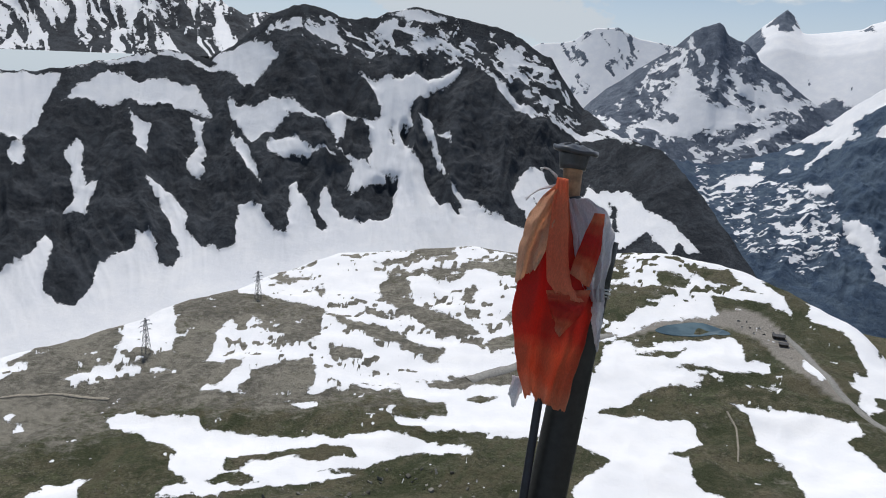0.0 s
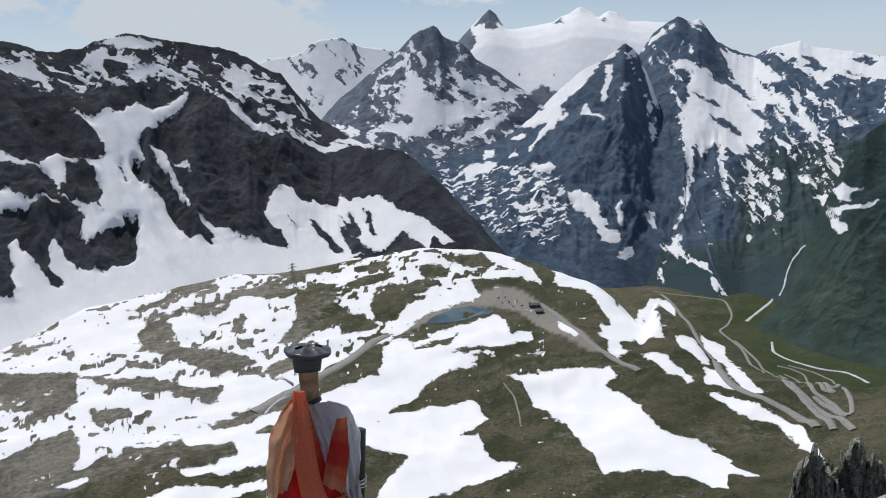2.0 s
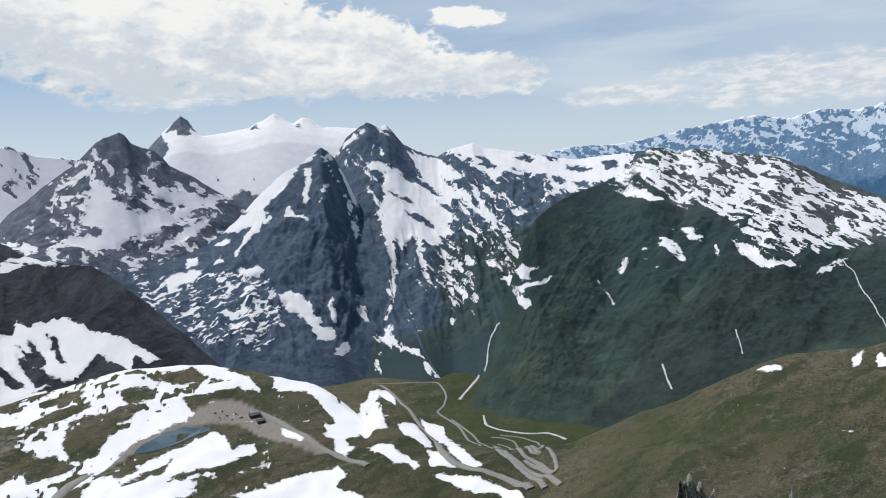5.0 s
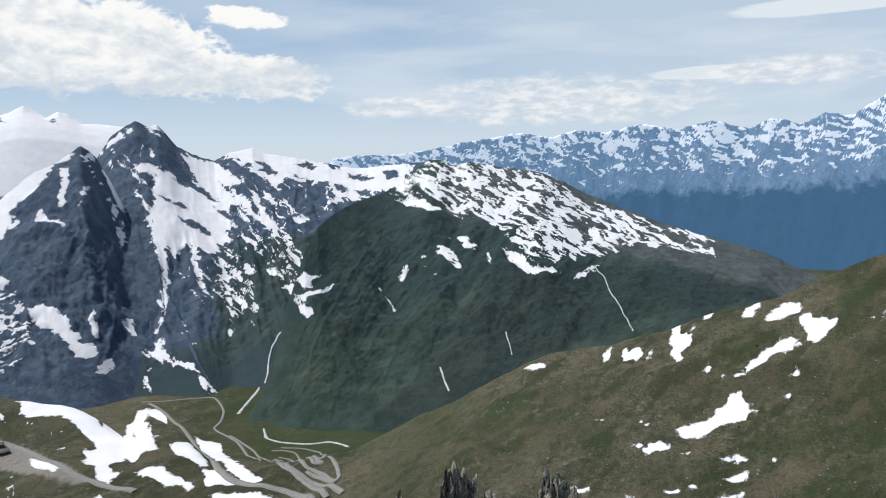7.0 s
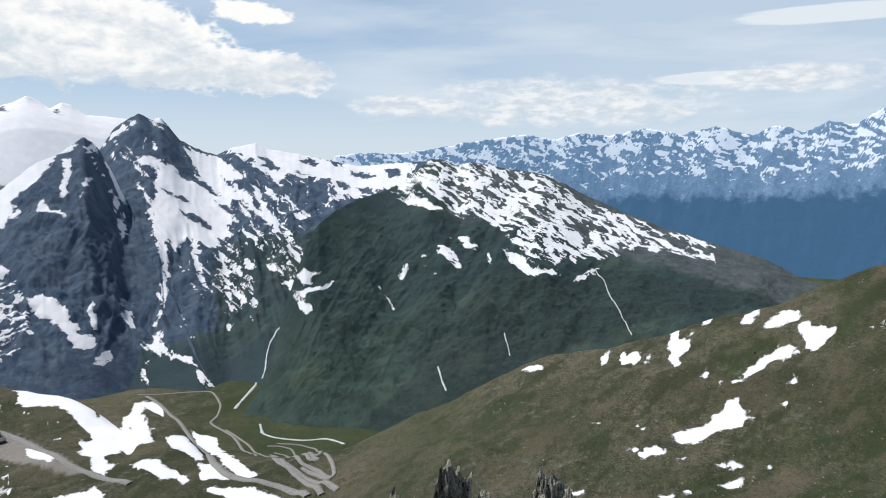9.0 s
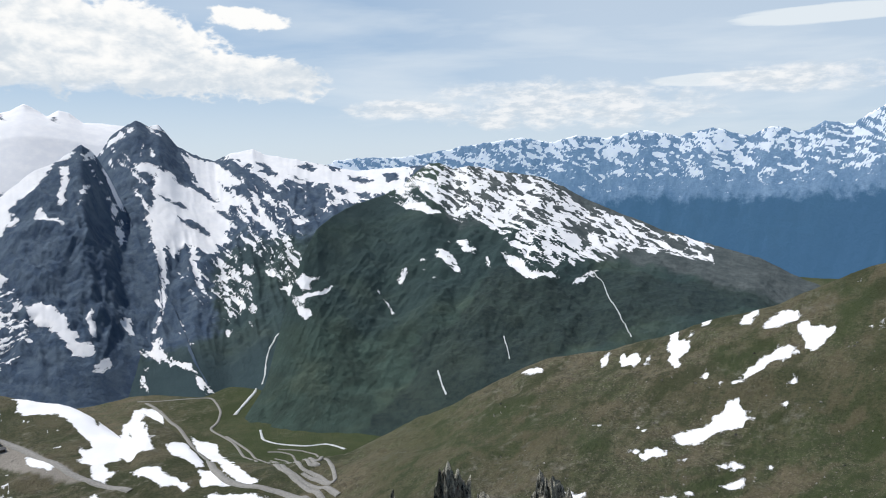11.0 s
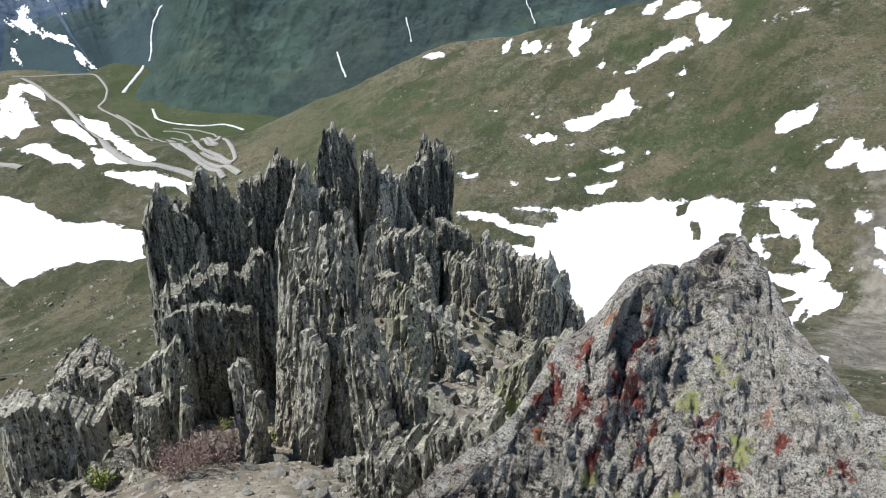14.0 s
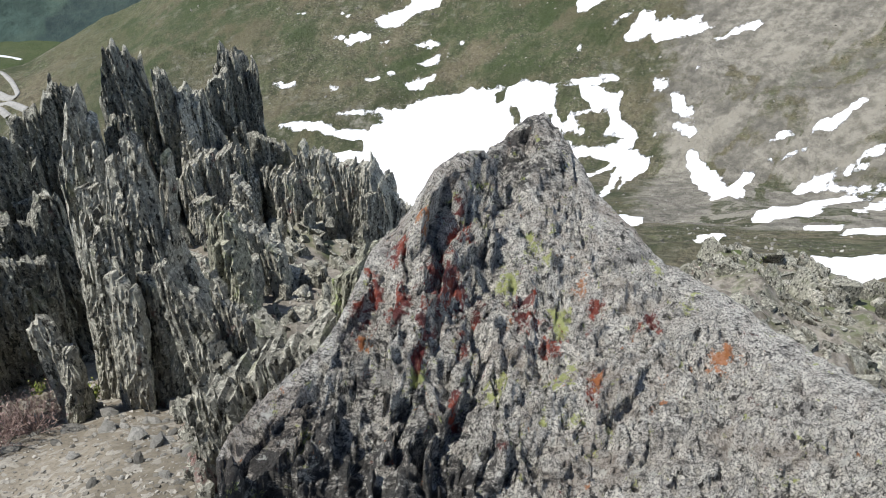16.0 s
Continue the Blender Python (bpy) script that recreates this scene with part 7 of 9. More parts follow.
def angular_block(verts, faces, rg, at, thin, wide, tall, yaw, tilt):
    """One snapped-off piece of slate: six uneven sides, three courses, a slanting broken top."""
    c, sn = math.cos(yaw), math.sin(yaw)
    ring = [(-0.5, -0.5), (rg.uniform(-0.2, 0.2), -0.62), (0.5, -0.5), (0.5, 0.5), (rg.uniform(-0.2, 0.2), 0.6), (-0.5, 0.5)]
    ring = [(p * rg.uniform(0.8, 1.15), q * rg.uniform(0.8, 1.15)) for p, q in ring]
    sx, sy = rg.normal(size=2) * 0.5
    base = len(verts)
    for h, k in ((-0.12, 1.0), (0.45, rg.uniform(0.9, 1.08)), (0.86, rg.uniform(0.75, 1.0)), (1.0, rg.uniform(0.35, 0.8))):
        ox, oy = rg.normal(size=2) * 0.05
        for p, q in ring:
            x, y = (p * k + ox) * thin, (q * k + oy) * wide
            z = h * tall + (sx * x + sy * y if h > 0.5 else 0.0)
            x, y = x - tilt[1] * z, y + tilt[0] * z
            verts.append((at[0] + c * x - sn * y, at[1] + sn * x + c * y, at[2] + z))
    for r in range(3):
        for k in range(6):
            faces.append((base + r * 6 + k, base + r * 6 + (k + 1) % 6, base + (r + 1) * 6 + (k + 1) % 6, base + (r + 1) * 6 + k))
    faces.append(tuple(base + 18 + k for k in range(6)))


def facets(u, v, seed):
    """Broken facets: for each place, its cell's own value (0 to 1) and the tilt of the cell's plane there."""
    iu, iv = np.floor(u), np.floor(v)
    best = np.full(u.shape, 9.0)
    own, tilt = np.zeros(u.shape), np.zeros(u.shape)
    for du in (-1, 0, 1):
        for dv in (-1, 0, 1):
            a, b = iu + du, iv + dv
            pu, pv = u - a - lattice(a, b, seed), v - b - lattice(a, b, seed + 1)
            d = np.maximum(np.abs(pu), np.abs(pv)) + 0.4 * np.minimum(np.abs(pu), np.abs(pv))
            near = d < best
            best = np.where(near, d, best)
            own = np.where(near, lattice(a, b, seed + 2), own)
            tilt = np.where(near, pu * (lattice(a, b, seed + 3) - 0.5) * 2 + pv * (lattice(a, b, seed + 4) - 0.5) * 2, tilt)
    return own, tilt


def slate_slab(at, width, thick, yaw, tilt, outline, sink, seed):
    """One cleaved slab on edge under its own stretch of an outline: both faces broken into flat facets at three sizes, the top snapped off in steps."""
    c, sn = math.cos(yaw), math.sin(yaw)
    high = max(0.08, float(np.max(outline(np.linspace(0, 1, 9)))))
    cols, rows = int(np.clip(width / 0.0095, 9, 42)), int(np.clip((high + sink) / 0.026, 16, 84))
    u, t = np.linspace(0, 1, cols)[None, :], np.linspace(0, 1, rows)[:, None]
    w = u * width
    snap, lean_top = facets(w / 0.075, w * 0 + 0.5, seed + 90)
    chip, chip_lean = facets(w / 0.028, w * 0 + 0.5, seed + 95)
    tall = outline(u) - min(0.11, 0.10 * high) * (0.75 * snap + 0.5 * lean_top) - min(0.035, 0.03 * high) * (chip + 0.7 * chip_lean)
    sheets = []
    for side in (1, -1):
        sd = seed + (0 if side > 0 else 400)
        h = -sink + (tall + sink) * t
        wob = 0.04 * (fbm(w * 5, h * 3, 3, sd + 6) - 0.5)
        b1, t1 = facets((w + wob + 0.10 * h) / 0.10, (h + 0.5 * wob + 0.2 * w) / 0.46, sd + 10)
        b2, t2 = facets((w + wob + 0.05 * h) / 0.040, (h + 0.3 * w) / 0.26, sd + 20)
        b3, t3 = facets((w + 0.5 * wob + 0.06 * h) / 0.019, (h - 0.2 * w) / 0.11, sd + 30)
        e = np.clip(1 - (2 * np.abs(u - 0.5)) ** 6, 0, 1)
        d = thick * 0.5 * (0.55 + 0.45 * e) * (1.15 - 0.45 * t ** 2) + thick * (0.34 * (b1 - 0.5) + 0.18 * t1) + min(0.045, 0.4 * thick) * ((b2 - 0.5) + 0.4 * t2) + 0.022 * (b3 - 0.5) + 0.010 * t3
        d = np.maximum(d, 0.012)
        x = (u - 0.5) * width * (1.06 - 0.14 * t) + 0.03 * (b1 - 0.5) * np.abs(u - 0.5) * 2 + 0.012 * (b3 - 0.5) - tilt[0] * h
        y = -d * side + tilt[1] * h
        sheets.append(np.stack([at[0] + c * x - sn * y, at[1] + sn * x + c * y, at[2] + h], -1).reshape(-1, 3))
    i = np.arange(rows * cols).reshape(rows, cols)
    n = rows * cols
    front = np.stack([i[:-1, :-1], i[:-1, 1:], i[1:, 1:], i[1:, :-1]], -1).reshape(-1, 4)
    lid = np.stack([i[-1, :-1], i[-1, 1:], i[-1, 1:] + n, i[-1, :-1] + n], -1)
    left = np.stack([i[:-1, 0] + n, i[:-1, 0], i[1:, 0], i[1:, 0] + n], -1)
    right = np.stack([i[:-1, -1], i[:-1, -1] + n, i[1:, -1] + n, i[1:, -1]], -1)
    return np.concatenate(sheets), np.concatenate([front, front[:, ::-1] + n, lid, left, right])


def slate_rock(label, at, width, depth, yaw, lean, tops, count, seed, mat):
    """A standing mass of slate: slabs of one cleavage side by side under its outline, with lower ones leaning in front and behind."""
    rg = np.random.RandomState(seed)
    a = radians(yaw)
    ux, uy, vx, vy = math.cos(a), math.sin(a), math.sin(a), -math.cos(a)
    hx, hy = [t[0] for t in tops], [t[1] for t in tops]
    rock = new("slate_rock")
    pale = mat is not SLATE_DARK
    pieces = int(np.clip(round(width / 0.20), 1, 6))
    cuts = np.concatenate([[0], np.sort((np.arange(1, pieces) + rg.uniform(-0.3, 0.3, pieces - 1)) / pieces), [1]])
    plan = [(lo - 0.06, hi + 0.06, rg.uniform(-0.12, 0.12), 1.0) for lo, hi in zip(cuts, cuts[1:])]
    for k in range(int(np.clip(count * 0.5, 2, 9))):
        mid, half = rg.uniform(0.08, 0.92), rg.uniform(0.07, 0.20) / max(width, 0.25) * 0.6
        v = rg.uniform(-0.55, 0.75)
        plan.append((mid - half, mid + half, v, rg.uniform(0.55, 0.92) - 0.35 * max(0.0, v)))
    for k, (lo, hi, v, part_tall) in enumerate(plan):
        wide, mid = (hi - lo) * width, (lo + hi) / 2
        s, d = (mid - 0.5) * width, v * depth
        slope = 0.0 if k < pieces else rg.uniform(-0.45, 0.45)
        outline = lambda q, lo=lo, hi=hi, g=part_tall, b=slope: np.interp(lo + (hi - lo) * q, hx, hy) * g * (1 + b * (q - 0.5))
        thick = float(np.clip(depth * rg.uniform(0.25, 0.5), 0.05, 0.20))
        turn = rg.normal() * 0.14 - ((0.30 if k < pieces else 0.65) if pale else (-0.05 if k < pieces else 0.25))
        verts, faces = slate_slab((at[0] + ux * s + vx * d, at[1] + uy * s + vy * d, at[2]), wide / max(0.8, math.cos(turn)), thick, a + turn, (lean + rg.normal() * 0.035, (0.16 if pale else 0.02) + rg.normal() * 0.05), outline, 0.45, seed * 7 + k)
        slab = new("slab", mesh_of("slab", verts.tolist(), faces.tolist(), mat))
        slab.parent = rock
    return tagged(rock, label, "rock", "slate pinnacles")


for i, (lab, at, w, dep, yaw, lean, tops, count) in enumerate(SLATE_ROCKS):
    mat = SLATE_GREEN if "lichened" in lab or "green lichen" in lab else SLATE_DARK if "dark" in lab else SLATE_NEAR
    if "heap" in lab or "rubble" in lab:
        tops = [(u, 0.62 * h) for u, h in tops]
    slate_rock(lab, at, w, dep, yaw, lean, tops, count, 200 + i, mat)


def make_boulder_material():
    m, nt, bsdf = material("lichen_gneiss", 0.85)
    p = place(nt)
    leaf = stretch(nt, p, 1.0, 0.34, 0.8, (0, 25, 48))
    foliation = grain(nt, leaf, 46, 9, 0.78, 0.6)
    fine = grain(nt, p, 150, 5, 0.75)
    crust = grain(nt, p, 30, 7, 0.78, 0.5)
    base = blend(nt, ramp(nt, crust, 0.38, 0.60), (0.52, 0.495, 0.44), (0.86, 0.83, 0.755))
    base = blend(nt, ramp(nt, grain(nt, p, 11, 6, 0.75), 0.50, 0.62, 0.0, 0.6), base, (0.52, 0.47, 0.41))
    base = blend(nt, ramp(nt, foliation, 0.485, 0.41, 0.0, 0.75), base, (0.10, 0.095, 0.09))
    base = blend(nt, ramp(nt, fine, 0.50, 0.43, 0.0, 0.8), base, (0.07, 0.068, 0.065))
    base = blend(nt, ramp(nt, fine, 0.56, 0.64, 0.0, 0.7), base, (0.84, 0.82, 0.75))
    base = blend(nt, ramp(nt, grain(nt, stretch(nt, p, 1, 0.6, 1, (0, 25, 48)), 3.2, 6, 0.7, 0.5), 0.50, 0.64, 0.0, 0.55), base, (0.30, 0.245, 0.20))
    base = blend(nt, ramp(nt, grain(nt, stretch(nt, p, 1, 0.5, 1, (0, 25, 48)), 5.0, 7, 0.75, 0.5), 0.46, 0.36, 0.0, 0.6), base, (0.16, 0.155, 0.15))
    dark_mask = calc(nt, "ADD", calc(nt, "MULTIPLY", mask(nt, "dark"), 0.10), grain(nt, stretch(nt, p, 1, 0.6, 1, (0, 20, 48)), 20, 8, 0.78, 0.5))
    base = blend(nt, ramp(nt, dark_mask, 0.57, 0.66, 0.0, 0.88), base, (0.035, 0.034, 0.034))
    pits = grain(nt, p, 26, 5, 0.7)
    base = blend(nt, ramp(nt, pits, 0.42, 0.37, 0.0, 0.9), base, (0.025, 0.024, 0.023))
    pale = ramp(nt, grain(nt, p, 17, 6, 0.75), 0.60, 0.64, 0.0, 0.7)
    base = blend(nt, pale, base, (0.66, 0.66, 0.60))
    green = ramp(nt, calc(nt, "ADD", calc(nt, "MULTIPLY", mask(nt, "lime"), 0.135), grain(nt, stretch(nt, p, 1, 1, 1, (70, 20, 10)), 16, 8, 0.78)), 0.60, 0.65, 0.0, 0.85)
    base = blend(nt, green, base, blend(nt, grain(nt, p, 40, 4), (0.34, 0.40, 0.10), (0.58, 0.60, 0.24)))
    red_field = calc(nt, "ADD", calc(nt, "MULTIPLY", mask(nt, "rust"), 0.185), grain(nt, stretch(nt, p, 1, 1, 1, (10, 60, 30)), 16, 9, 0.78, 0.5))
    red = ramp(nt, red_field, 0.62, 0.68, 0.0, 0.88)
    base = blend(nt, red, base, blend(nt, ramp(nt, grain(nt, p, 9, 4), 0.47, 0.58), (0.15, 0.018, 0.019), (0.37, 0.058, 0.028)))
    spot = calc(nt, "ADD", calc(nt, "MULTIPLY", mask(nt, "spot"), 0.19), grain(nt, stretch(nt, p, 1, 1, 1, (33, 12, 80)), 16, 7, 0.75, 0.3))
    base = blend(nt, ramp(nt, spot, 0.64, 0.69, 0.0, 0.85), base, (0.52, 0.20, 0.07))
    link(nt, base, bsdf.inputs["Base Color"])
    h = calc(nt, "ADD", calc(nt, "MULTIPLY", foliation, 0.7), calc(nt, "ADD", calc(nt, "MULTIPLY", fine, 0.3), calc(nt, "MULTIPLY", crust, 0.6)))
    relief(nt, bsdf, h, 0.05, 1.0)
    return m


# patches of lichen on the boulder: bearing, distance and reach in degrees
RED_LICHEN = [(85.3, 1.84, 2.5), (77.5, 1.73, 1.43), (81.1, 1.72, 1.79), (88.8, 1.82, 1.07), (93.4, 1.85, 1.67), (86.1, 2.07, 1.55), (88.0, 1.63, 1.07), (83.9, 1.53, 1.07), (87.9, 1.43, 1.07), (101.5, 1.61, 1.31), (99.6, 1.96, 0.89), (104.7, 2.01, 1.19), (93.8, 1.32, 0.95), (96.4, 1.79, 1.31), (83.9, 1.61, 1.31), (78.7, 1.84, 1.31), (80.8, 1.93, 1.07)]
ORANGE_LICHEN = [(111.6, 1.97, 1.43), (107.8, 1.71, 0.95), (82.7, 1.99, 0.77), (97.9, 2.06, 0.95), (101.4, 1.63, 0.71), (103.6, 1.89, 0.6), (78.0, 1.63, 1.07)]
LIME_LICHEN = [(91.3, 1.95, 1.07), (92.0, 1.53, 1.67), (96.5, 1.88, 1.31), (98.1, 1.59, 1.9), (100.8, 1.49, 1.07), (93.2, 2.11, 1.55), (83.3, 1.49, 1.19), (103.3, 1.49, 1.07), (97.2, 1.46, 0.83), (107.4, 2.19, 0.83), (104.0, 2.31, 0.71)]
GNEISS = make_boulder_material()


def build_boulder():
    az = np.arange(BOULDER_CREST[0][0], BOULDER_CREST[-1][0], 0.16)
    rc, zc = along(BOULDER_CREST, az)
    rc, zc = blur(rc, 8), blur(zc, 3)
    front, behind = 300, 40
    s = np.concatenate([np.linspace(0, 1, front), 1 + np.linspace(0, 1, behind + 1)[1:]])[:, None]
    sf, sb = np.minimum(s, 1), np.maximum(s - 1, 0)
    r0 = 0.62 + 0 * rc
    r = r0 + (rc - r0) * sf + 0.42 * np.sqrt(sb)
    z0 = np.interp(az, [62, 75, 90, 110, 130], [-0.62, -0.55, -0.42, -0.36, -0.30])
    z = z0 + (zc - z0) * sf ** 1.1 - 2.0 * sb ** 1.5
    # a hollow of ground falls away along the near rim of the left flank
    a = np.radians(az)[None, :]
    x, y = BOULDER_AT[0] + r * np.sin(a), BOULDER_AT[1] + r * np.cos(a)
    hold = np.clip(sf * 4, 0, 1) * np.where(s < 1, 1 - sf ** 10 * 0.75, 0.3)
    u, v = x * 0.8 + y * 0.6, -x * 0.6 + y * 0.8
    z = z + hold * (0.17 * (ridged(u * 2.1, v * 1.2, 4, 21) - 0.6) + 0.07 * (ridged(u * 8, v * 3.2, 4, 31) - 0.55) + 0.05 * (ridged(u * 26, v * 14, 3, 41) - 0.5) + 0.02 * (fbm(u * 70, v * 50, 2, 51) - 0.5))
    left = 1 - step(88, 101, az[None, :])
    wob = 0.10 * (fbm(u * 4, v * 4, 3, 60) - 0.5)
    p, q = 0.64 * u + 0.77 * v, -0.77 * u + 0.64 * v
    b1, t1 = facets((p + wob) / 0.13, (q + wob) / 0.42, 63)
    b2, t2 = facets((p + wob) / 0.05, q / 0.15, 66)
    b3, t3 = facets((p + 0.4 * wob) / 0.020, q / 0.05, 69)
    z = z + hold * ((0.006 + 0.06 * left) * (b1 - 0.5) + (0.03 + 0.06 * left) * t1 + (0.014 + 0.03 * left) * (b2 - 0.5) + (0.02 + 0.04 * left) * t2 + 0.010 * (b3 - 0.5) + 0.014 * t3)
    A = az[None, :] + 0 * r
    def patches(spots):
        total = 0.0 * A
        for a0, r0, reach in spots:
            total = np.maximum(total, np.exp(-((A - a0) / reach) ** 2 - ((r - r0) / (0.035 * reach * r0)) ** 2))
        return total

    rust, spot, lime = patches(RED_LICHEN), patches(ORANGE_LICHEN), patches(LIME_LICHEN)
    # dark mottling: at the summit, over the left flank, most towards the near rim
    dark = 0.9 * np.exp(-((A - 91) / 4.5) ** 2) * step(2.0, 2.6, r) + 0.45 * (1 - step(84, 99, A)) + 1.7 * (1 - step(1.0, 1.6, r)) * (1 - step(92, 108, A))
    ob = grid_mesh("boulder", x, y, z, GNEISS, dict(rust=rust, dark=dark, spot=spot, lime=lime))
    return tagged(ob, "large grey gneiss boulder with red, orange and yellow-green lichen", "boulder")


build_boulder()


def make_granite():
    m, nt, bsdf = material("pale_granite", 0.85)
    p = place(nt)
    c = blend(nt, ramp(nt, grain(nt, p, 14, 7, 0.7), 0.32, 0.68), (0.50, 0.49, 0.47), (0.80, 0.79, 0.77))
    c = blend(nt, ramp(nt, grain(nt, p, 90, 4, 0.7), 0.52, 0.64, 0.0, 0.8), c, (0.62, 0.61, 0.59))
    c = blend(nt, ramp(nt, grain(nt, p, 45, 4, 0.7), 0.60, 0.68, 0.0, 0.8), c, (0.06, 0.06, 0.06))
    link(nt, c, bsdf.inputs["Base Color"])
    relief(nt, bsdf, calc(nt, "ADD", grain(nt, p, 40, 7, 0.75), grain(nt, p, 9, 4)), 0.02, 1.0)
    return m


def round_boulder(label, centre, size, seed, mat, name="boulder"):
    """A worn block: a ball of corners pushed towards a box, then roughened."""
    n, mrow = 72, 48
    th = np.linspace(0, 2 * np.pi, n, endpoint=False)[None, :]
    ph = np.linspace(-np.pi / 2, np.pi / 2, mrow)[:, None]
    dx, dy, dz = np.cos(ph) * np.cos(th), np.cos(ph) * np.sin(th), np.sin(ph) * np.ones_like(th)
    k = 1 / (np.abs(dx) ** 4 + np.abs(dy) ** 4 + np.abs(dz) ** 4) ** 0.25
    bump = 1 + 0.16 * (fbm(dx * 2 + seed, dy * 2 + dz * 1.5, 4, seed) - 0.5) + 0.05 * (ridged(dx * 7 + dz * 3, dy * 7 - dz * 4, 4, seed + 3) - 0.5)
    ob = grid_mesh(name, centre[0] + dx * k * bump * size[0], centre[1] + dy * k * bump * size[1], centre[2] + dz * k * bump * size[2], mat, {}, closed=True)
    return tagged(ob, label, "boulder")


round_boulder("pale grey granite block with a flat rounded top", (-0.325, -0.445, 1.045), (0.33, 0.27, 0.74), 5, make_granite())


def make_rubble():
    """Angular slabs and blocks lying between the pinnacles and round the boulder."""
    rg = np.random.RandomState(77)
    for (a0, a1, r0, r1, count) in ((58, 86, 2.6, 6.8, 110), (22, 44, 3.2, 5.6, 60), (104, 130, 3.2, 9.5, 60), (46, 58, 3.6, 5.5, 18)):
        for _ in range(count):
            az, r = rg.uniform(a0, a1), r0 + (r1 - r0) * rg.uniform() ** 0.8
            x, y = BOULDER_AT[0] + r * math.sin(radians(az)), BOULDER_AT[1] + r * math.cos(radians(az))
            size = (0.035 + 0.13 * rg.uniform() ** 2) * (0.6 + 0.09 * r)
            n = 9
            ang = np.sort(rg.uniform(0, 2 * np.pi, n))
            rad = rg.uniform(0.7, 1.1, n)
            rows = []
            for h, k in ((-0.5, 0.9), (-0.1, 1.08), (0.25, 1.0), (0.42, 0.72)):
                rows.append([(math.cos(q) * w * k * size * rg.uniform(0.94, 1.06), math.sin(q) * w * k * size * 0.65, h * size * rg.uniform(0.85, 1.1)) for q, w in zip(ang, rad)])
            verts = [v for row in rows for v in row]
            faces = [(k * n + i, k * n + (i + 1) % n, (k + 1) * n + (i + 1) % n, (k + 1) * n + i) for k in range(3) for i in range(n)] + [tuple(3 * n + i for i in range(n)), tuple(range(n))[::-1]]
            ob = new("rubble_block", mesh_of("rubble_block", verts, faces, RUBBLE[rg.randint(0, 2)]))
            ob.matrix_world = Matrix.LocRotScale((x, y, summit_z(x, y) + 0.12 * size), Euler((rg.uniform(-0.5, 0.5), rg.uniform(-0.5, 0.5), rg.uniform(0, 6.3))), None)
            tagged(ob, "angular grey slate block lying among the rubble", "rock", "rubble between the pinnacles")


RUBBLE = [SLATE_NEAR, SLATE_NEAR, SLATE_GREEN]
make_rubble()


def build_rubble_field():
    """Splinters and slabs too many to count, standing and lying in the saddle and along the edge."""
    rg = np.random.RandomState(81)
    verts, faces = [], []
    for (a0, a1, r0, r1, count, steep) in ((57, 92, 2.7, 8.0, 1500, 0.6), (20, 44, 3.3, 6.4, 800, 0.4), (100, 130, 2.6, 13.5, 2200, 0.25), (58, 80, 1.7, 3.2, 900, 0.7), (44, 60, 4.2, 7.5, 500, 0.8)):
        for _ in range(count):
            az, r = rg.uniform(a0, a1), r0 + (r1 - r0) * rg.uniform() ** 0.8
            x, y = BOULDER_AT[0] + r * math.sin(radians(az)), BOULDER_AT[1] + r * math.cos(radians(az))
            big = (0.018 + 0.085 * rg.uniform() ** 2.5) * (0.4 + 0.14 * r)
            stand = rg.uniform() < steep
            tall = big * rg.uniform(1.0, 2.6) if stand else big * rg.uniform(0.3, 0.8)
            angular_block(verts, faces, rg, (x, y, summit_z(x, y) - 0.03), big * rg.uniform(0.5, 1.0) * (1 if stand else 1.7), big * rg.uniform(1.0, 2.2), tall, radians(-rg.uniform(10, 80)), (rg.normal() * 0.15, 0.2 + rg.normal() * 0.2))
    ob = new("slate_rubble", mesh_of("slate_rubble", verts, faces, SLATE_DARK))
    return tagged(ob, "grey slate splinters and slabs strewn over the saddle", "rubble", kind="stuff")


build_rubble_field()


# loose stones on the gravel
def stone_mesh(seed, mat):
    rng = np.random.RandomState(seed)
    bm = bmesh.new()
    bmesh.ops.create_icosphere(bm, subdivisions=1, radius=1.0)
    flat = rng.uniform(0.35, 0.6)
    for v in bm.verts:
        k = rng.uniform(0.75, 1.2)
        v.co = Vector((v.co.x * k * 1.15, v.co.y * k * rng.uniform(0.75, 1.0), v.co.z * k * flat))
    me = bpy.data.meshes.new("stone")
    bm.to_mesh(me)
    bm.free()
    me.materials.append(mat)
    return me


def make_stone_material():
    m, nt, bsdf = material("loose_slate", 0.9)
    p = place(nt)
    info = nt.nodes.new("ShaderNodeObjectInfo").outputs["Random"]
    c = blend(nt, info, (0.13, 0.125, 0.11), (0.38, 0.37, 0.335))
    c = blend(nt, ramp(nt, grain(nt, p, 3, 6, 0.7), 0.35, 0.65, 0.0, 0.5), c, (0.13, 0.125, 0.11))
    link(nt, c, bsdf.inputs["Base Color"])
    relief(nt, bsdf, grain(nt, p, 6, 6, 0.7), 0.15, 0.6)
    return m


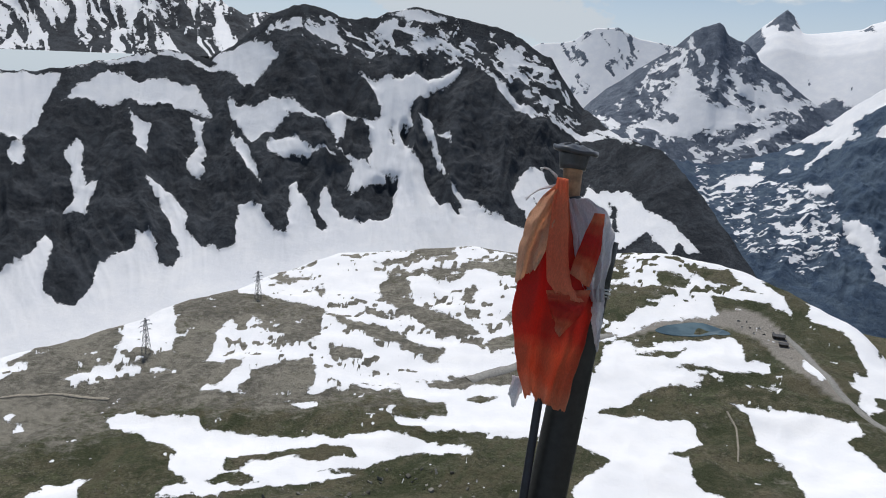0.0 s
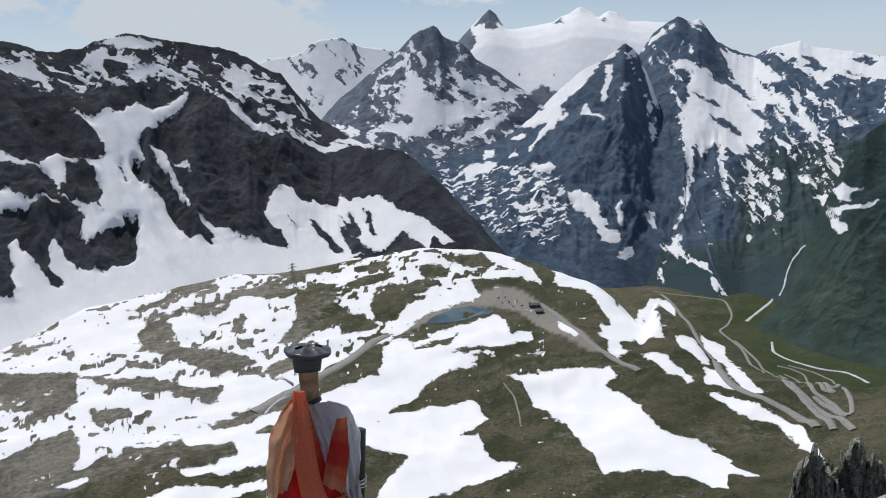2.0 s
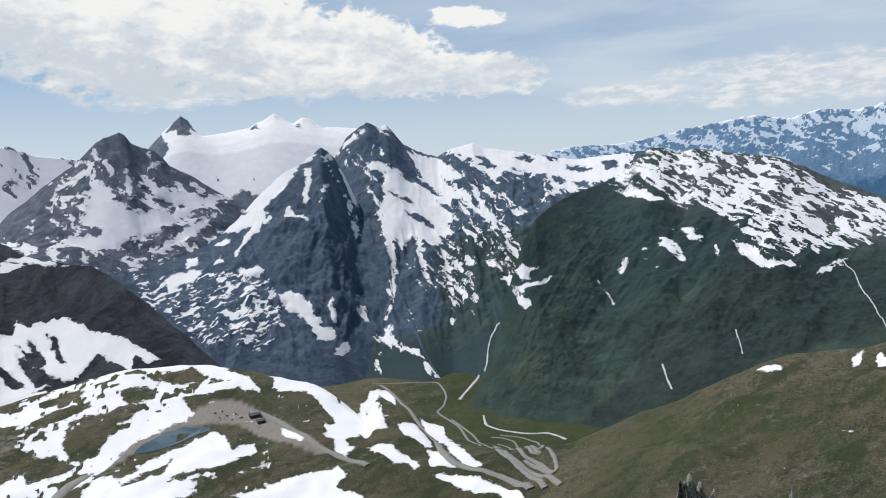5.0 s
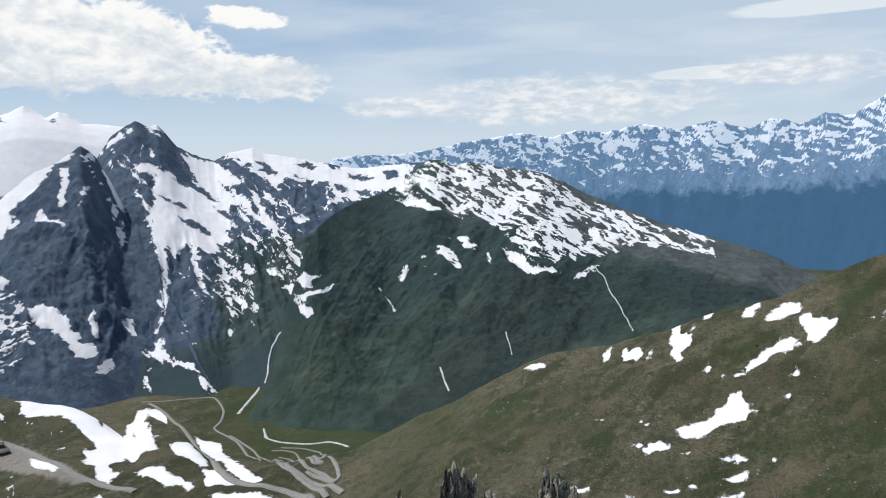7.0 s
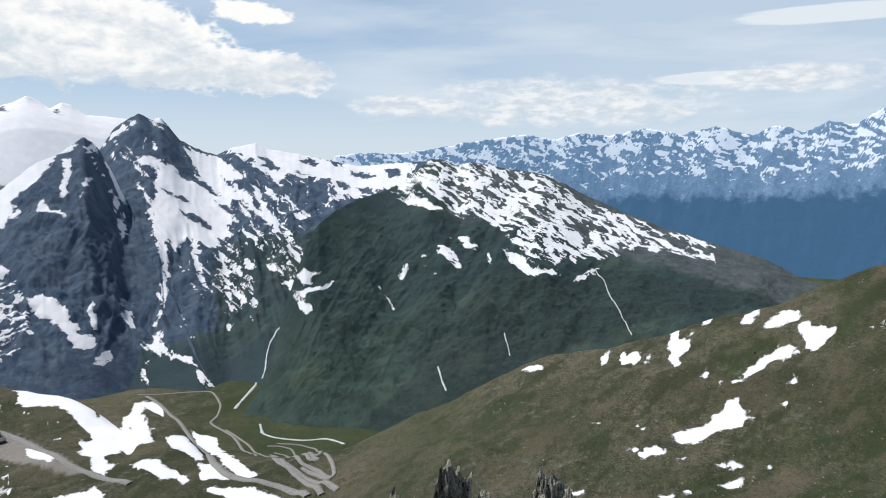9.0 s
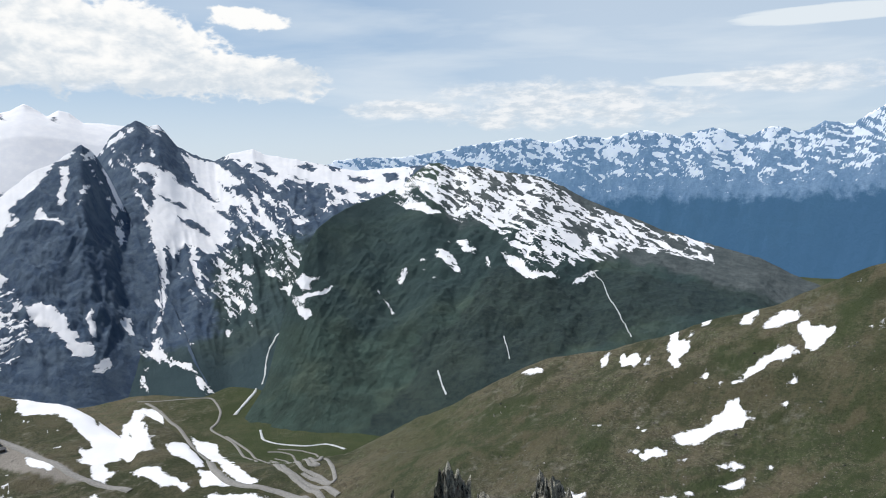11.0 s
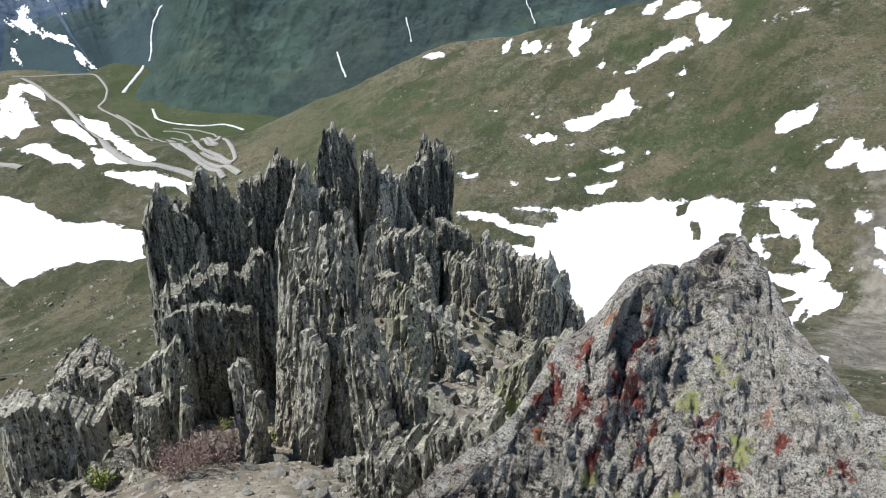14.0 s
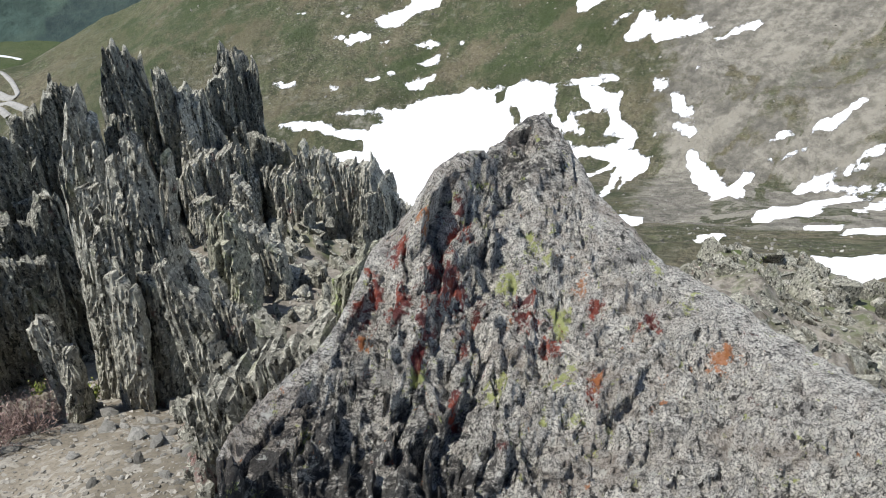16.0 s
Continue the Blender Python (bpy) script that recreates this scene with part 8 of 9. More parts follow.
STONE_MAT = make_stone_material()
STONES = [stone_mesh(60 + i, STONE_MAT) for i in range(8)]
rng = np.random.RandomState(9)
for i in range(270):
    az, r = (rng.uniform(28, 76), rng.uniform(2.0, 4.6)) if i < 130 else (rng.normal() * 7 + 60, rng.normal() * 0.28 + 2.75)
    x, y = BOULDER_AT[0] + r * math.sin(radians(az)), BOULDER_AT[1] + r * math.cos(radians(az))
    size = 0.016 + 0.05 * rng.uniform() ** 2.5
    ob = new("loose_stone", STONES[i % 8])
    ob.matrix_world = Matrix.LocRotScale((x, y, summit_z(x, y) + size * 0.25), Euler((rng.uniform(-0.4, 0.4), rng.uniform(-0.4, 0.4), rng.uniform(0, 6))), (size, size * rng.uniform(0.7, 1.1), size))
    tagged(ob, "loose grey slate stone lying on the gravel", "stone", "loose stones on the gravel")


def build_chips():
    rng = np.random.RandomState(19)
    verts, faces = [], []
    box = np.array([(-1, -1, -1), (1, -1, -1), (1, 1, -1), (-1, 1, -1), (-1, -1, 1), (1, -1, 1), (1, 1, 1), (-1, 1, 1)], float)
    quads = [(0, 3, 2, 1), (4, 5, 6, 7), (0, 1, 5, 4), (1, 2, 6, 5), (2, 3, 7, 6), (3, 0, 4, 7)]
    for i in range(24000):
        az, r = rng.uniform(20, 128), 1.6 + 7.4 * rng.uniform() ** 1.9
        x, y = BOULDER_AT[0] + r * math.sin(radians(az)), BOULDER_AT[1] + r * math.cos(radians(az))
        s = (0.0018 + 0.0055 * rng.uniform() ** 3) * (1 + 0.25 * r * rng.uniform())
        e = Euler((rng.uniform(-0.6, 0.6), rng.uniform(-0.6, 0.6), rng.uniform(0, 6.3))).to_matrix()
        b = box * np.array([s * rng.uniform(0.8, 1.8), s, s * rng.uniform(0.25, 0.6)]) * rng.uniform(0.6, 1.1, (8, 3))
        z = summit_z(x, y)
        base = len(verts)
        verts += [tuple(e @ Vector(q) + Vector((x, y, z + s * 0.3))) for q in b]
        faces += [tuple(base + k for k in q) for q in quads]
    m, nt, bsdf = material("slate_chips", 0.9)
    geo = nt.nodes.new("ShaderNodeNewGeometry").outputs["Random Per Island"]
    link(nt, blend(nt, geo, (0.085, 0.078, 0.064), (0.30, 0.285, 0.25)), bsdf.inputs["Base Color"])
    ob = new("slate_chips", mesh_of("slate_chips", verts, faces, m))
    return tagged(ob, "small grey slate chips scattered over the gravel", "gravel", kind="stuff")


build_chips()


# small plants at the foot of the rocks
def make_leaf_material():
    m, nt, bsdf = material("alpine_leaf", 0.6)
    geo = nt.nodes.new("ShaderNodeNewGeometry").outputs["Random Per Island"]
    link(nt, blend(nt, geo, (0.055, 0.085, 0.015), (0.24, 0.28, 0.055)), bsdf.inputs["Base Color"])
    return m


LEAF = make_leaf_material()
STEM = make_slate_material("dry_stem", (0.06, 0.045, 0.03), (0.16, 0.12, 0.08), (0.2, 0.18, 0.1), 0.2)


def plant(at, size, seed, label):
    rg = np.random.RandomState(seed)
    base = new("alpine_plant")
    verts, faces = [], []
    sv, sf = [], []
    for k in range(26):
        az, out = rg.uniform(0, 6.3), rg.uniform(0.1, 0.5)
        tip = np.array([math.cos(az) * out, math.sin(az) * out, rg.uniform(0.4, 1.0)]) * size
        side = np.array([-math.sin(az), math.cos(az), 0]) * size * 0.012
        i = len(sv)
        sv += [tuple(-side), tuple(side), tuple(tip + side * 0.5), tuple(tip - side * 0.5)]
        sf.append((i, i + 1, i + 2, i + 3))
        for _ in range(12):
            t = rg.uniform(0.3, 1.05)
            c = tip * t + rg.uniform(-0.06, 0.06, 3) * size
            d = rg.normal(size=3)
            d /= np.linalg.norm(d)
            e = np.cross(d, rg.normal(size=3))
            e /= np.linalg.norm(e)
            ln, wd = size * rg.uniform(0.06, 0.12), size * rg.uniform(0.025, 0.05)
            i = len(verts)
            verts += [tuple(c), tuple(c + d * ln * 0.5 + e * wd), tuple(c + d * ln), tuple(c + d * ln * 0.5 - e * wd)]
            faces.append((i, i + 1, i + 2, i + 3))
    for name, v, f, mt in (("foliage", verts, faces, LEAF), ("stalk", sv, sf, STEM)):
        ob = new(name, mesh_of(name, v, f, mt))
        ob.parent = base
    base.location = (at[0], at[1], at[2])
    tagged(base, label, "plant")


for i, (x, y, z, size) in enumerate(PLANTS):
    plant((x, y, min(z, summit_z(x, y) + 0.05)), size, 300 + i, "low yellow-green alpine plant rooted at the foot of the slate")


def make_twig_material():
    m, nt, bsdf = material("dry_twig", 0.85)
    geo = nt.nodes.new("ShaderNodeNewGeometry").outputs["Random Per Island"]
    link(nt, blend(nt, geo, (0.13, 0.085, 0.075), (0.36, 0.27, 0.235)), bsdf.inputs["Base Color"])
    return m


TWIG = make_twig_material()


def dry_shrub(at, size, seed):
    """A cushion of bare forked twigs with a few dead leaves."""
    rg = np.random.RandomState(seed)
    base = new("dry_shrub")
    verts, faces, lv, lf = [], [], [], []

    def twig(a, b, w):
        d = b - a
        n = np.cross(d, rg.normal(size=3))
        n = n / np.linalg.norm(n) * w
        q = np.cross(d / np.linalg.norm(d), n)
        i = len(verts)
        for p, k in ((a, 1.0), (b, 0.5)):
            verts.extend([tuple(p + n * k), tuple(p - n * 0.5 * k + q * 0.87 * k), tuple(p - n * 0.5 * k - q * 0.87 * k)])
        for k in range(3):
            faces.append((i + k, i + (k + 1) % 3, i + 3 + (k + 1) % 3, i + 3 + k))

    for _ in range(46):
        az, out = rg.uniform(0, 6.3), rg.uniform(0.1, 0.75)
        foot = np.array([math.cos(az), math.sin(az), 0.0]) * size * 0.25 * rg.uniform()
        mid = foot + np.array([math.cos(az) * out * 0.6, math.sin(az) * out * 0.6, rg.uniform(0.25, 0.6)]) * size
        twig(foot, mid, size * 0.010)
        for _ in range(4):
            tip = mid + (np.array([math.cos(az) * out, math.sin(az) * out, 1.0]) * rg.uniform(0.15, 0.5) + rg.normal(size=3) * 0.16) * size
            twig(mid, tip, size * 0.006)
            for _ in range(2):
                c = mid + (tip - mid) * rg.uniform(0.4, 1.0)
                d, e = rg.normal(size=3) * size * 0.035, rg.normal(size=3) * size * 0.018
                i = len(lv)
                lv.extend([tuple(c), tuple(c + d * 0.5 + e), tuple(c + d), tuple(c + d * 0.5 - e)])
                lf.append((i, i + 1, i + 2, i + 3))
    for name, v, f in (("twigs", verts, faces), ("dead_leaves", lv, lf)):
        ob = new(name, mesh_of(name, v, f, TWIG))
        ob.parent = base
    base.location = at
    tagged(base, "low reddish-brown dry shrub on the gravel between slates", "shrub")


for i, (x, y, z, size) in enumerate(DRY_SHRUBS):
    dry_shrub((x, y, min(z, summit_z(x, y) + 0.03)), size, 340 + i)


# ---------- the marker post with its ski pole and cloths ----------
POST_AT = Vector((-0.823, 0.717, 1.519))
POST_RIGHT, POST_UP = Vector((0.9976, 0.0176, 0.0669)), Vector((-0.0692, 0.2532, 0.9649))
POST_AWAY = POST_UP.cross(POST_RIGHT)


def post_point(x, y, depth=0.0):
    """A place near the post: metres to the right of, above and behind the basket."""
    return POST_AT + POST_RIGHT * x + POST_UP * y + POST_AWAY * depth


def tube(name, ends, radii, mat, parent=None, sides=20, rings=24, wobble=0.0, seed=0, label=""):
    """A round bar between two places, its radius eased from end to end, with closed ends."""
    a, b = Vector(ends[0]), Vector(ends[1])
    axis = (b - a).normalized()
    p = axis.orthogonal().normalized()
    q = axis.cross(p)
    rg = random.Random(seed)
    verts, faces = [], []
    for k in range(rings + 1):
        t = k / rings
        rad = radii[0] + (radii[1] - radii[0]) * t
        off = Vector((rg.uniform(-1, 1), rg.uniform(-1, 1), 0)) * wobble
        for i in range(sides):
            an = 2 * math.pi * i / sides
            verts.append(a + (b - a) * t + off + (p * math.cos(an) + q * math.sin(an)) * rad * (1 + rg.uniform(-1, 1) * wobble * 4))
    for k in range(rings):
        for i in range(sides):
            j = (i + 1) % sides
            faces.append((k * sides + i, k * sides + j, (k + 1) * sides + j, (k + 1) * sides + i))
    faces += [tuple(range(sides))[::-1], tuple(rings * sides + i for i in range(sides))]
    ob = new(name, mesh_of(name, verts, faces, mat, smooth=True))
    if parent is not None:
        ob.parent = parent
    if label:
        ob["label"] = label
    return ob


def plain(name, colour, rough, metal=0.0, scale=60.0, vary=0.35, bump=0.002):
    m, nt, bsdf = material(name, rough)
    p = place(nt)
    g = grain(nt, p, scale, 6, 0.65)
    link(nt, blend(nt, ramp(nt, g, 0.3, 0.7), tuple(c * (1 - vary) for c in colour), tuple(min(1, c * (1 + vary)) for c in colour)), bsdf.inputs["Base Color"])
    bsdf.inputs["Metallic"].default_value = metal
    bsdf.inputs["Specular IOR Level"].default_value = 0.4
    relief(nt, bsdf, g, bump, 0.5)
    return m


BLACK_PIPE = plain("black_pipe", (0.016, 0.016, 0.015), 0.5)
NAVY_SHAFT = plain("navy_lacquer", (0.010, 0.013, 0.025), 0.3)
BASKET = plain("grey_black_plastic", (0.045, 0.047, 0.052), 0.32)
TAN = plain("tan_resin", (0.30, 0.17, 0.09), 0.5)
WIRE = plain("galvanised_wire", (0.55, 0.55, 0.55), 0.4, 0.8)
STEEL = plain("grey_galvanised_steel", (0.20, 0.21, 0.22), 0.6, 0.5, 2.0)


def cloth_material(name, colours, rough=0.85):
    """Thin woven cloth: light comes through, colour fades along its length."""
    m, nt, bsdf = material(name, rough)
    p = place(nt)
    fade = calc(nt, "ADD", mask(nt, "fade"), calc(nt, "MULTIPLY", calc(nt, "SUBTRACT", grain(nt, p, 14, 5, 0.6), 0.5), 0.35))
    c = colours[0]
    for k, nxt in enumerate(colours[1:]):
        c = blend(nt, ramp(nt, fade, k / (len(colours) - 1) + 0.05, (k + 1) / (len(colours) - 1)), c, nxt)
    weave = grain(nt, stretch(nt, p, 1, 1, 0.4), 420, 2, 0.6)
    c = blend(nt, ramp(nt, weave, 0.3, 0.7, 0.0, 0.18), c, (0.08, 0.05, 0.04))
    link(nt, c, bsdf.inputs["Base Color"])
    relief(nt, bsdf, weave, 0.0015, 0.5)
    t = nt.nodes.new("ShaderNodeBsdfTranslucent")
    link(nt, c, t.inputs["Color"])
    mix = nt.nodes.new("ShaderNodeMixShader")
    mix.inputs[0].default_value = 0.55
    link(nt, bsdf.outputs[0], mix.inputs[1])
    link(nt, t.outputs[0], mix.inputs[2])
    link(nt, mix.outputs[0], nt.nodes["Material Output"].inputs["Surface"])
    return m


def drape(name, left, right, mat, parent, folds, deep, seed, depth=0.0, bulge=0.0, ragged=0.0, label="", cols=46, rows=60):
    """Hanging cloth between a left and a right edge (places near the post, top to bottom), in folds, with a worn hem."""
    def edge(e, t):
        k = np.linspace(0, 1, len(e))
        e = np.array(e, float)
        return np.interp(t, k, e[:, 0]), np.interp(t, k, e[:, 1])
    t = np.linspace(0, 1, rows)[:, None]
    u = np.linspace(0, 1, cols)[None, :]
    lx, ly = edge(left, t[:, 0])
    rx, ry = edge(right, t[:, 0])
    for _ in range(3):
        for v in (lx, ly, rx, ry):
            v[1:-1] = (v[:-2] + 2 * v[1:-1] + v[2:]) / 4
    X = lx[:, None] * (1 - u) + rx[:, None] * u
    Y = ly[:, None] * (1 - u) + ry[:, None] * u
    warp = 0.35 * (fbm(u * 2, t * 2, 3, seed) - 0.5)
    D = deep * np.sin((u + warp + 0.25 * t) * folds * 2 * np.pi) * (0.5 + 0.7 * t) - bulge * np.sin(np.pi * u) * np.sin(np.pi * t) + deep * 1.5 * (fbm(u * 6, t * 8, 4, seed + 4) - 0.5)
    Y = Y - ragged * step(0.8, 1.0, t) * (fbm(u * 9, u * 0, 3, seed + 9) + 0.6 * (ridged(u * 21, u * 0, 2, seed + 2) - 0.5))
    X = X + ragged * 0.5 * (fbm(t * 7, t * 0, 3, seed + 11) - 0.5) * (np.abs(u - 0.5) * 2) ** 2
    grid = []
    for side in (0.0, 0.0012):
        P = [POST_AT[k] + POST_RIGHT[k] * X + POST_UP[k] * Y + POST_AWAY[k] * (D + depth + side) for k in range(3)]
        grid.append(np.stack(P, -1).reshape(-1, 3))
    verts = np.concatenate(grid)
    i = np.arange(rows * cols).reshape(rows, cols)
    n = rows * cols
    f = np.stack([i[:-1, :-1], i[1:, :-1], i[1:, 1:], i[:-1, 1:]], -1).reshape(-1, 4)
    rim = np.concatenate([i[0, :], i[1:, -1], i[-1, -2::-1], i[-2:0:-1, 0]])
    nx = np.roll(rim, -1)
    faces = np.concatenate([f, f[:, ::-1] + n, np.stack([rim, nx, nx + n, rim + n], -1)])
    fade = np.tile((t * np.ones_like(u)).ravel(), 2)
    ob = new(name, mesh_of(name, verts.tolist(), faces.tolist(), mat, smooth=True, layers=dict(fade=fade)))
    if parent is not None:
        ob.parent = parent
    if label:
        ob["label"] = label
    return ob


def build_post():
    post = new("marker_post")
    post.location = (0, 0, 0)
    top, low = post_point(0.052, -0.165, 0.03), post_point(-0.055, -0.67, 0.03)
    base = low + (low - top) * 2.3
    tube("tube", (base, top), (0.044, 0.034), BLACK_PIPE, post, 24, 30)
    for k in range(4):
        a = top + (low - top) * (0.17 + 0.012 * k + 0.004 * (k % 2))
        bm = bmesh.new()
        turn = (low - top).to_track_quat("Z", "Y").to_matrix().to_4x4() @ pose(0, 0, 0, 5 - 4 * k, 3 * k - 4, 0)
        n, mm, R, r2 = 40, 8, 0.0375, 0.0016
        ring = [[bm.verts.new(Matrix.Translation(a) @ turn @ Vector(((R + r2 * math.cos(q)) * math.cos(p), (R + r2 * math.cos(q)) * math.sin(p), r2 * math.sin(q)))) for q in (2 * math.pi * j / mm for j in range(mm))] for p in (2 * math.pi * i / n for i in range(n))]
        for i in range(n):
            for j in range(mm):
                bm.faces.new((ring[i][j], ring[(i + 1) % n][j], ring[(i + 1) % n][(j + 1) % mm], ring[i][(j + 1) % mm]))
        part("wire_tie", bm, WIRE, post, "thin galvanised wire wound round the tube", True)
    tagged(post, "leaning black plastic tube post bound with wire", "post")

    ski = new("ski_pole")
    up, down = post_point(-0.004, -0.02, 0.0), post_point(-0.104, -0.66, 0.0)
    foot = down + (down - up) * 1.7
    tube("shaft", (foot, post_point(-0.012, -0.10)), (0.0095, 0.0075), NAVY_SHAFT, ski, 16, 16)
    tube("ferrule", (post_point(-0.012, -0.105), post_point(-0.006, -0.03)), (0.0155, 0.0185), TAN, ski, 18, 8, 0.0006, 3, "tan worn sleeve below the basket")
    tube("collar", (post_point(-0.009, -0.094), post_point(-0.010, -0.086)), (0.019, 0.019), BASKET, ski, 18, 3)
    hub = tube("hub", (post_point(-0.007, -0.035), post_point(-0.003, -0.004)), (0.024, 0.030), BASKET, ski, 22, 4)
    # the basket: a dished plate with a rolled rim and slots
    bm = bmesh.new()
    rings = [(0.006, 0.010), (0.012, 0.012), (0.026, 0.009), (0.036, 0.004), (0.0425, 0.0045), (0.0435, 0.0), (0.041, -0.004), (0.03, -0.002), (0.012, -0.004)]
    tilt = pose(0, 0, 0, -3, 7, 0)
    n = 44
    R = [[bm.verts.new(post_point(0, 0) + tilt @ Vector((r * math.cos(a) * (1 + 0.04 * math.sin(3 * a)), r * math.sin(a), z + 0.0012 * math.sin(5 * a)))) for a in (2 * math.pi * i / n for i in range(n))] for r, z in rings]
    for k in range(len(R) - 1):
        for i in range(n):
            if k == 1 and i % 22 in (0, 1, 2):
                continue
            bm.faces.new((R[k][i], R[k][(i + 1) % n], R[k + 1][(i + 1) % n], R[k + 1][i]))
    bm.faces.new(R[0][::-1])
    bm.faces.new(R[-1])
    basket = part("basket", bm, BASKET, ski, "worn black plastic basket plate with a pale rim", True)
    tube("tip", (post_point(0, 0.004), post_point(0.001, 0.016)), (0.006, 0.003), STEEL, basket, 12, 4)
    tagged(ski, "upside-down navy ski pole with a black basket tied to the post", "ski pole")

    k = 0.00108
    P = lambda *pts: [((x - 1020) * k, -(y - 268) * k) for x, y in pts]
    red = cloth_material("red_cloth", [(0.80, 0.28, 0.15), (0.74, 0.13, 0.075), (0.70, 0.055, 0.045), (0.70, 0.07, 0.045), (0.78, 0.20, 0.10), (0.82, 0.36, 0.22)])
    tan = cloth_material("faded_orange_cloth", [(0.84, 0.42, 0.24), (0.85, 0.55, 0.36), (0.86, 0.62, 0.44)])
    bright = cloth_material("orange_cloth", [(0.92, 0.34, 0.19), (0.92, 0.30, 0.17), (0.92, 0.36, 0.22)])
    white = cloth_material("white_cloth", [(0.84, 0.78, 0.80), (0.93, 0.92, 0.94), (0.92, 0.92, 0.94)])
    flag = new("cloth_flag")
    drape("panel", P((985, 325), (940, 400), (915, 470), (906, 540), (912, 610), (925, 668)), P((1000, 330), (1012, 420), (1040, 500), (1042, 545), (1022, 620), (992, 705)), red, flag, 2.2, 0.010, 5, -0.035, 0.02, 0.022)
    drape("flap", P((985, 322), (955, 350), (928, 390), (915, 440), (908, 490)), P((998, 330), (985, 370), (970, 410), (960, 440), (945, 462)), tan, flag, 1.6, 0.008, 15, -0.052, 0.008, 0.012, "faded tan-orange outer flap")
    drape("strip", P((978, 318), (968, 380), (960, 440), (962, 490), (985, 520)), P((996, 322), (996, 400), (996, 460), (1002, 500), (1022, 522)), bright, flag, 0.8, 0.006, 25, -0.062, 0.006, 0.004, "bright orange folded strip")
    drape("fold", P((960, 505), (965, 530), (975, 570)), P((1035, 505), (1020, 545), (982, 582)), red, flag, 1.0, 0.008, 35, -0.060, 0.01, 0.004)
    tagged(flag, "torn red and orange cloth flag faded towards its hem", "flag")
    scarf = new("cloth_scarf")
    drape("panel", P((992, 352), (994, 400), (1000, 450), (1018, 490), (1035, 520)), P((1035, 352), (1068, 372), (1078, 420), (1070, 475), (1060, 520)), white, scarf, 3.4, 0.013, 45, -0.030, 0.014, 0.010)
    drape("tail", P((1028, 505), (1036, 540), (1042, 570), (1046, 592)), P((1064, 505), (1062, 540), (1056, 575), (1050, 604)), white, scarf, 1.2, 0.006, 55, -0.032, 0.004, 0.012)
    drape("red_stripe", P((1038, 378), (1018, 425), (998, 475)), P((1056, 380), (1050, 440), (1030, 500)), red, scarf, 1.2, 0.005, 65, -0.068, 0.006, 0.004, "red cloth edge showing through the white")
    for n, (x0, y0, x1, y1) in enumerate(((984, 326, 930, 348), (986, 312, 956, 296))):
        drape("shred", P((x0, y0), ((x0 + x1) / 2, (y0 + y1) / 2 - 5), (x1, y1)), P((x0 - 2, y0 + 6), ((x0 + x1) / 2, (y0 + y1) / 2 - 1), (x1 + 2, y1 + 2)), white, scarf, 1.0, 0.003, 75 + n, -0.02, 0.002, 0.006, "frayed white threads", 8, 24)
    drape("shred", P((908, 650), (900, 680), (905, 695)), P((930, 655), (922, 682), (912, 698)), white, scarf, 1.0, 0.004, 85, -0.03, 0.002, 0.01, "frayed white threads", 16, 20)
    tagged(scarf, "frayed white cloth wound round the post top", "scarf")


build_post()


# ---------- roads, streams, lake, pylons, parked cars and huts at the pass ----------
def polar(az, r, z):
    return Vector((r * math.sin(radians(az)), r * math.cos(radians(az)), z))


def way_strip(name, sheet, width, pts, mat, lift, label, category, kind):
    a = np.array(pts, float)
    k = np.arange(len(a))
    t = np.linspace(0, len(a) - 1, 14 * len(a))
    az, r = np.interp(t, k, a[:, 0]), np.interp(t, k, a[:, 1])
    for v in (az, r):
        for _ in range(12):
            v[1:-1] = (v[:-2] + 2 * v[1:-1] + v[2:]) / 4
    centre = [polar(p, q, 0) for p, q in zip(az, r)]
    verts, faces = [], []
    for i, c in enumerate(centre):
        d = (centre[min(i + 1, len(centre) - 1)] - centre[max(i - 1, 0)]).normalized()
        n = Vector((d.y, -d.x, 0))
        wd = width * (0.45 + 0.9 * float(fbm(np.array([i * 0.35]), np.array([width]), 3, 5)[0]) if name == "water" else 1.0)
        for s in (-0.62, -0.5, 0.0, 0.5, 0.62):
            p = c + n * wd * s
            rr, aa = math.hypot(p.x, p.y), math.degrees(math.atan2(p.x, p.y))
            verts.append((p.x, p.y, max(sheet_z(sheet, aa, rr), sheet_z(sheet, az[i], r[i]) - 1.5) + (lift if abs(s) < 0.6 else -2.0)))
    for i in range(len(centre) - 1):
        for j in range(4):
            q = i * 5 + j
            faces.append((q, q + 1, q + 6, q + 5))
    ob = new(name, mesh_of(name, verts, faces, mat, smooth=True))
    return tagged(ob, label, category, kind=kind)


ASPHALT = plain("grey_road", (0.24, 0.235, 0.22), 0.9, 0, 0.4, 0.2, 0.01)
DIRT = plain("pale_path", (0.26, 0.235, 0.19), 0.95, 0, 0.4, 0.25, 0.01)
FOAM = plain("white_water", (0.52, 0.55, 0.56), 0.5, 0, 0.3, 0.25, 0.05)
for kind, sheet, width, pts in WAYS:
    if kind == "road":
        way_strip("road", sheet, width, pts, ASPHALT, 1.2, "grey pass road winding over the turf", "road", "structure")
    elif kind == "footpath":
        way_strip("footpath", sheet, width, pts, DIRT, 0.8, "pale trodden footpath over the turf", "path", "structure")
    else:
        way_strip("water", sheet, width, pts, FOAM, 1.2, "white mountain stream running down", "stream", "structure")


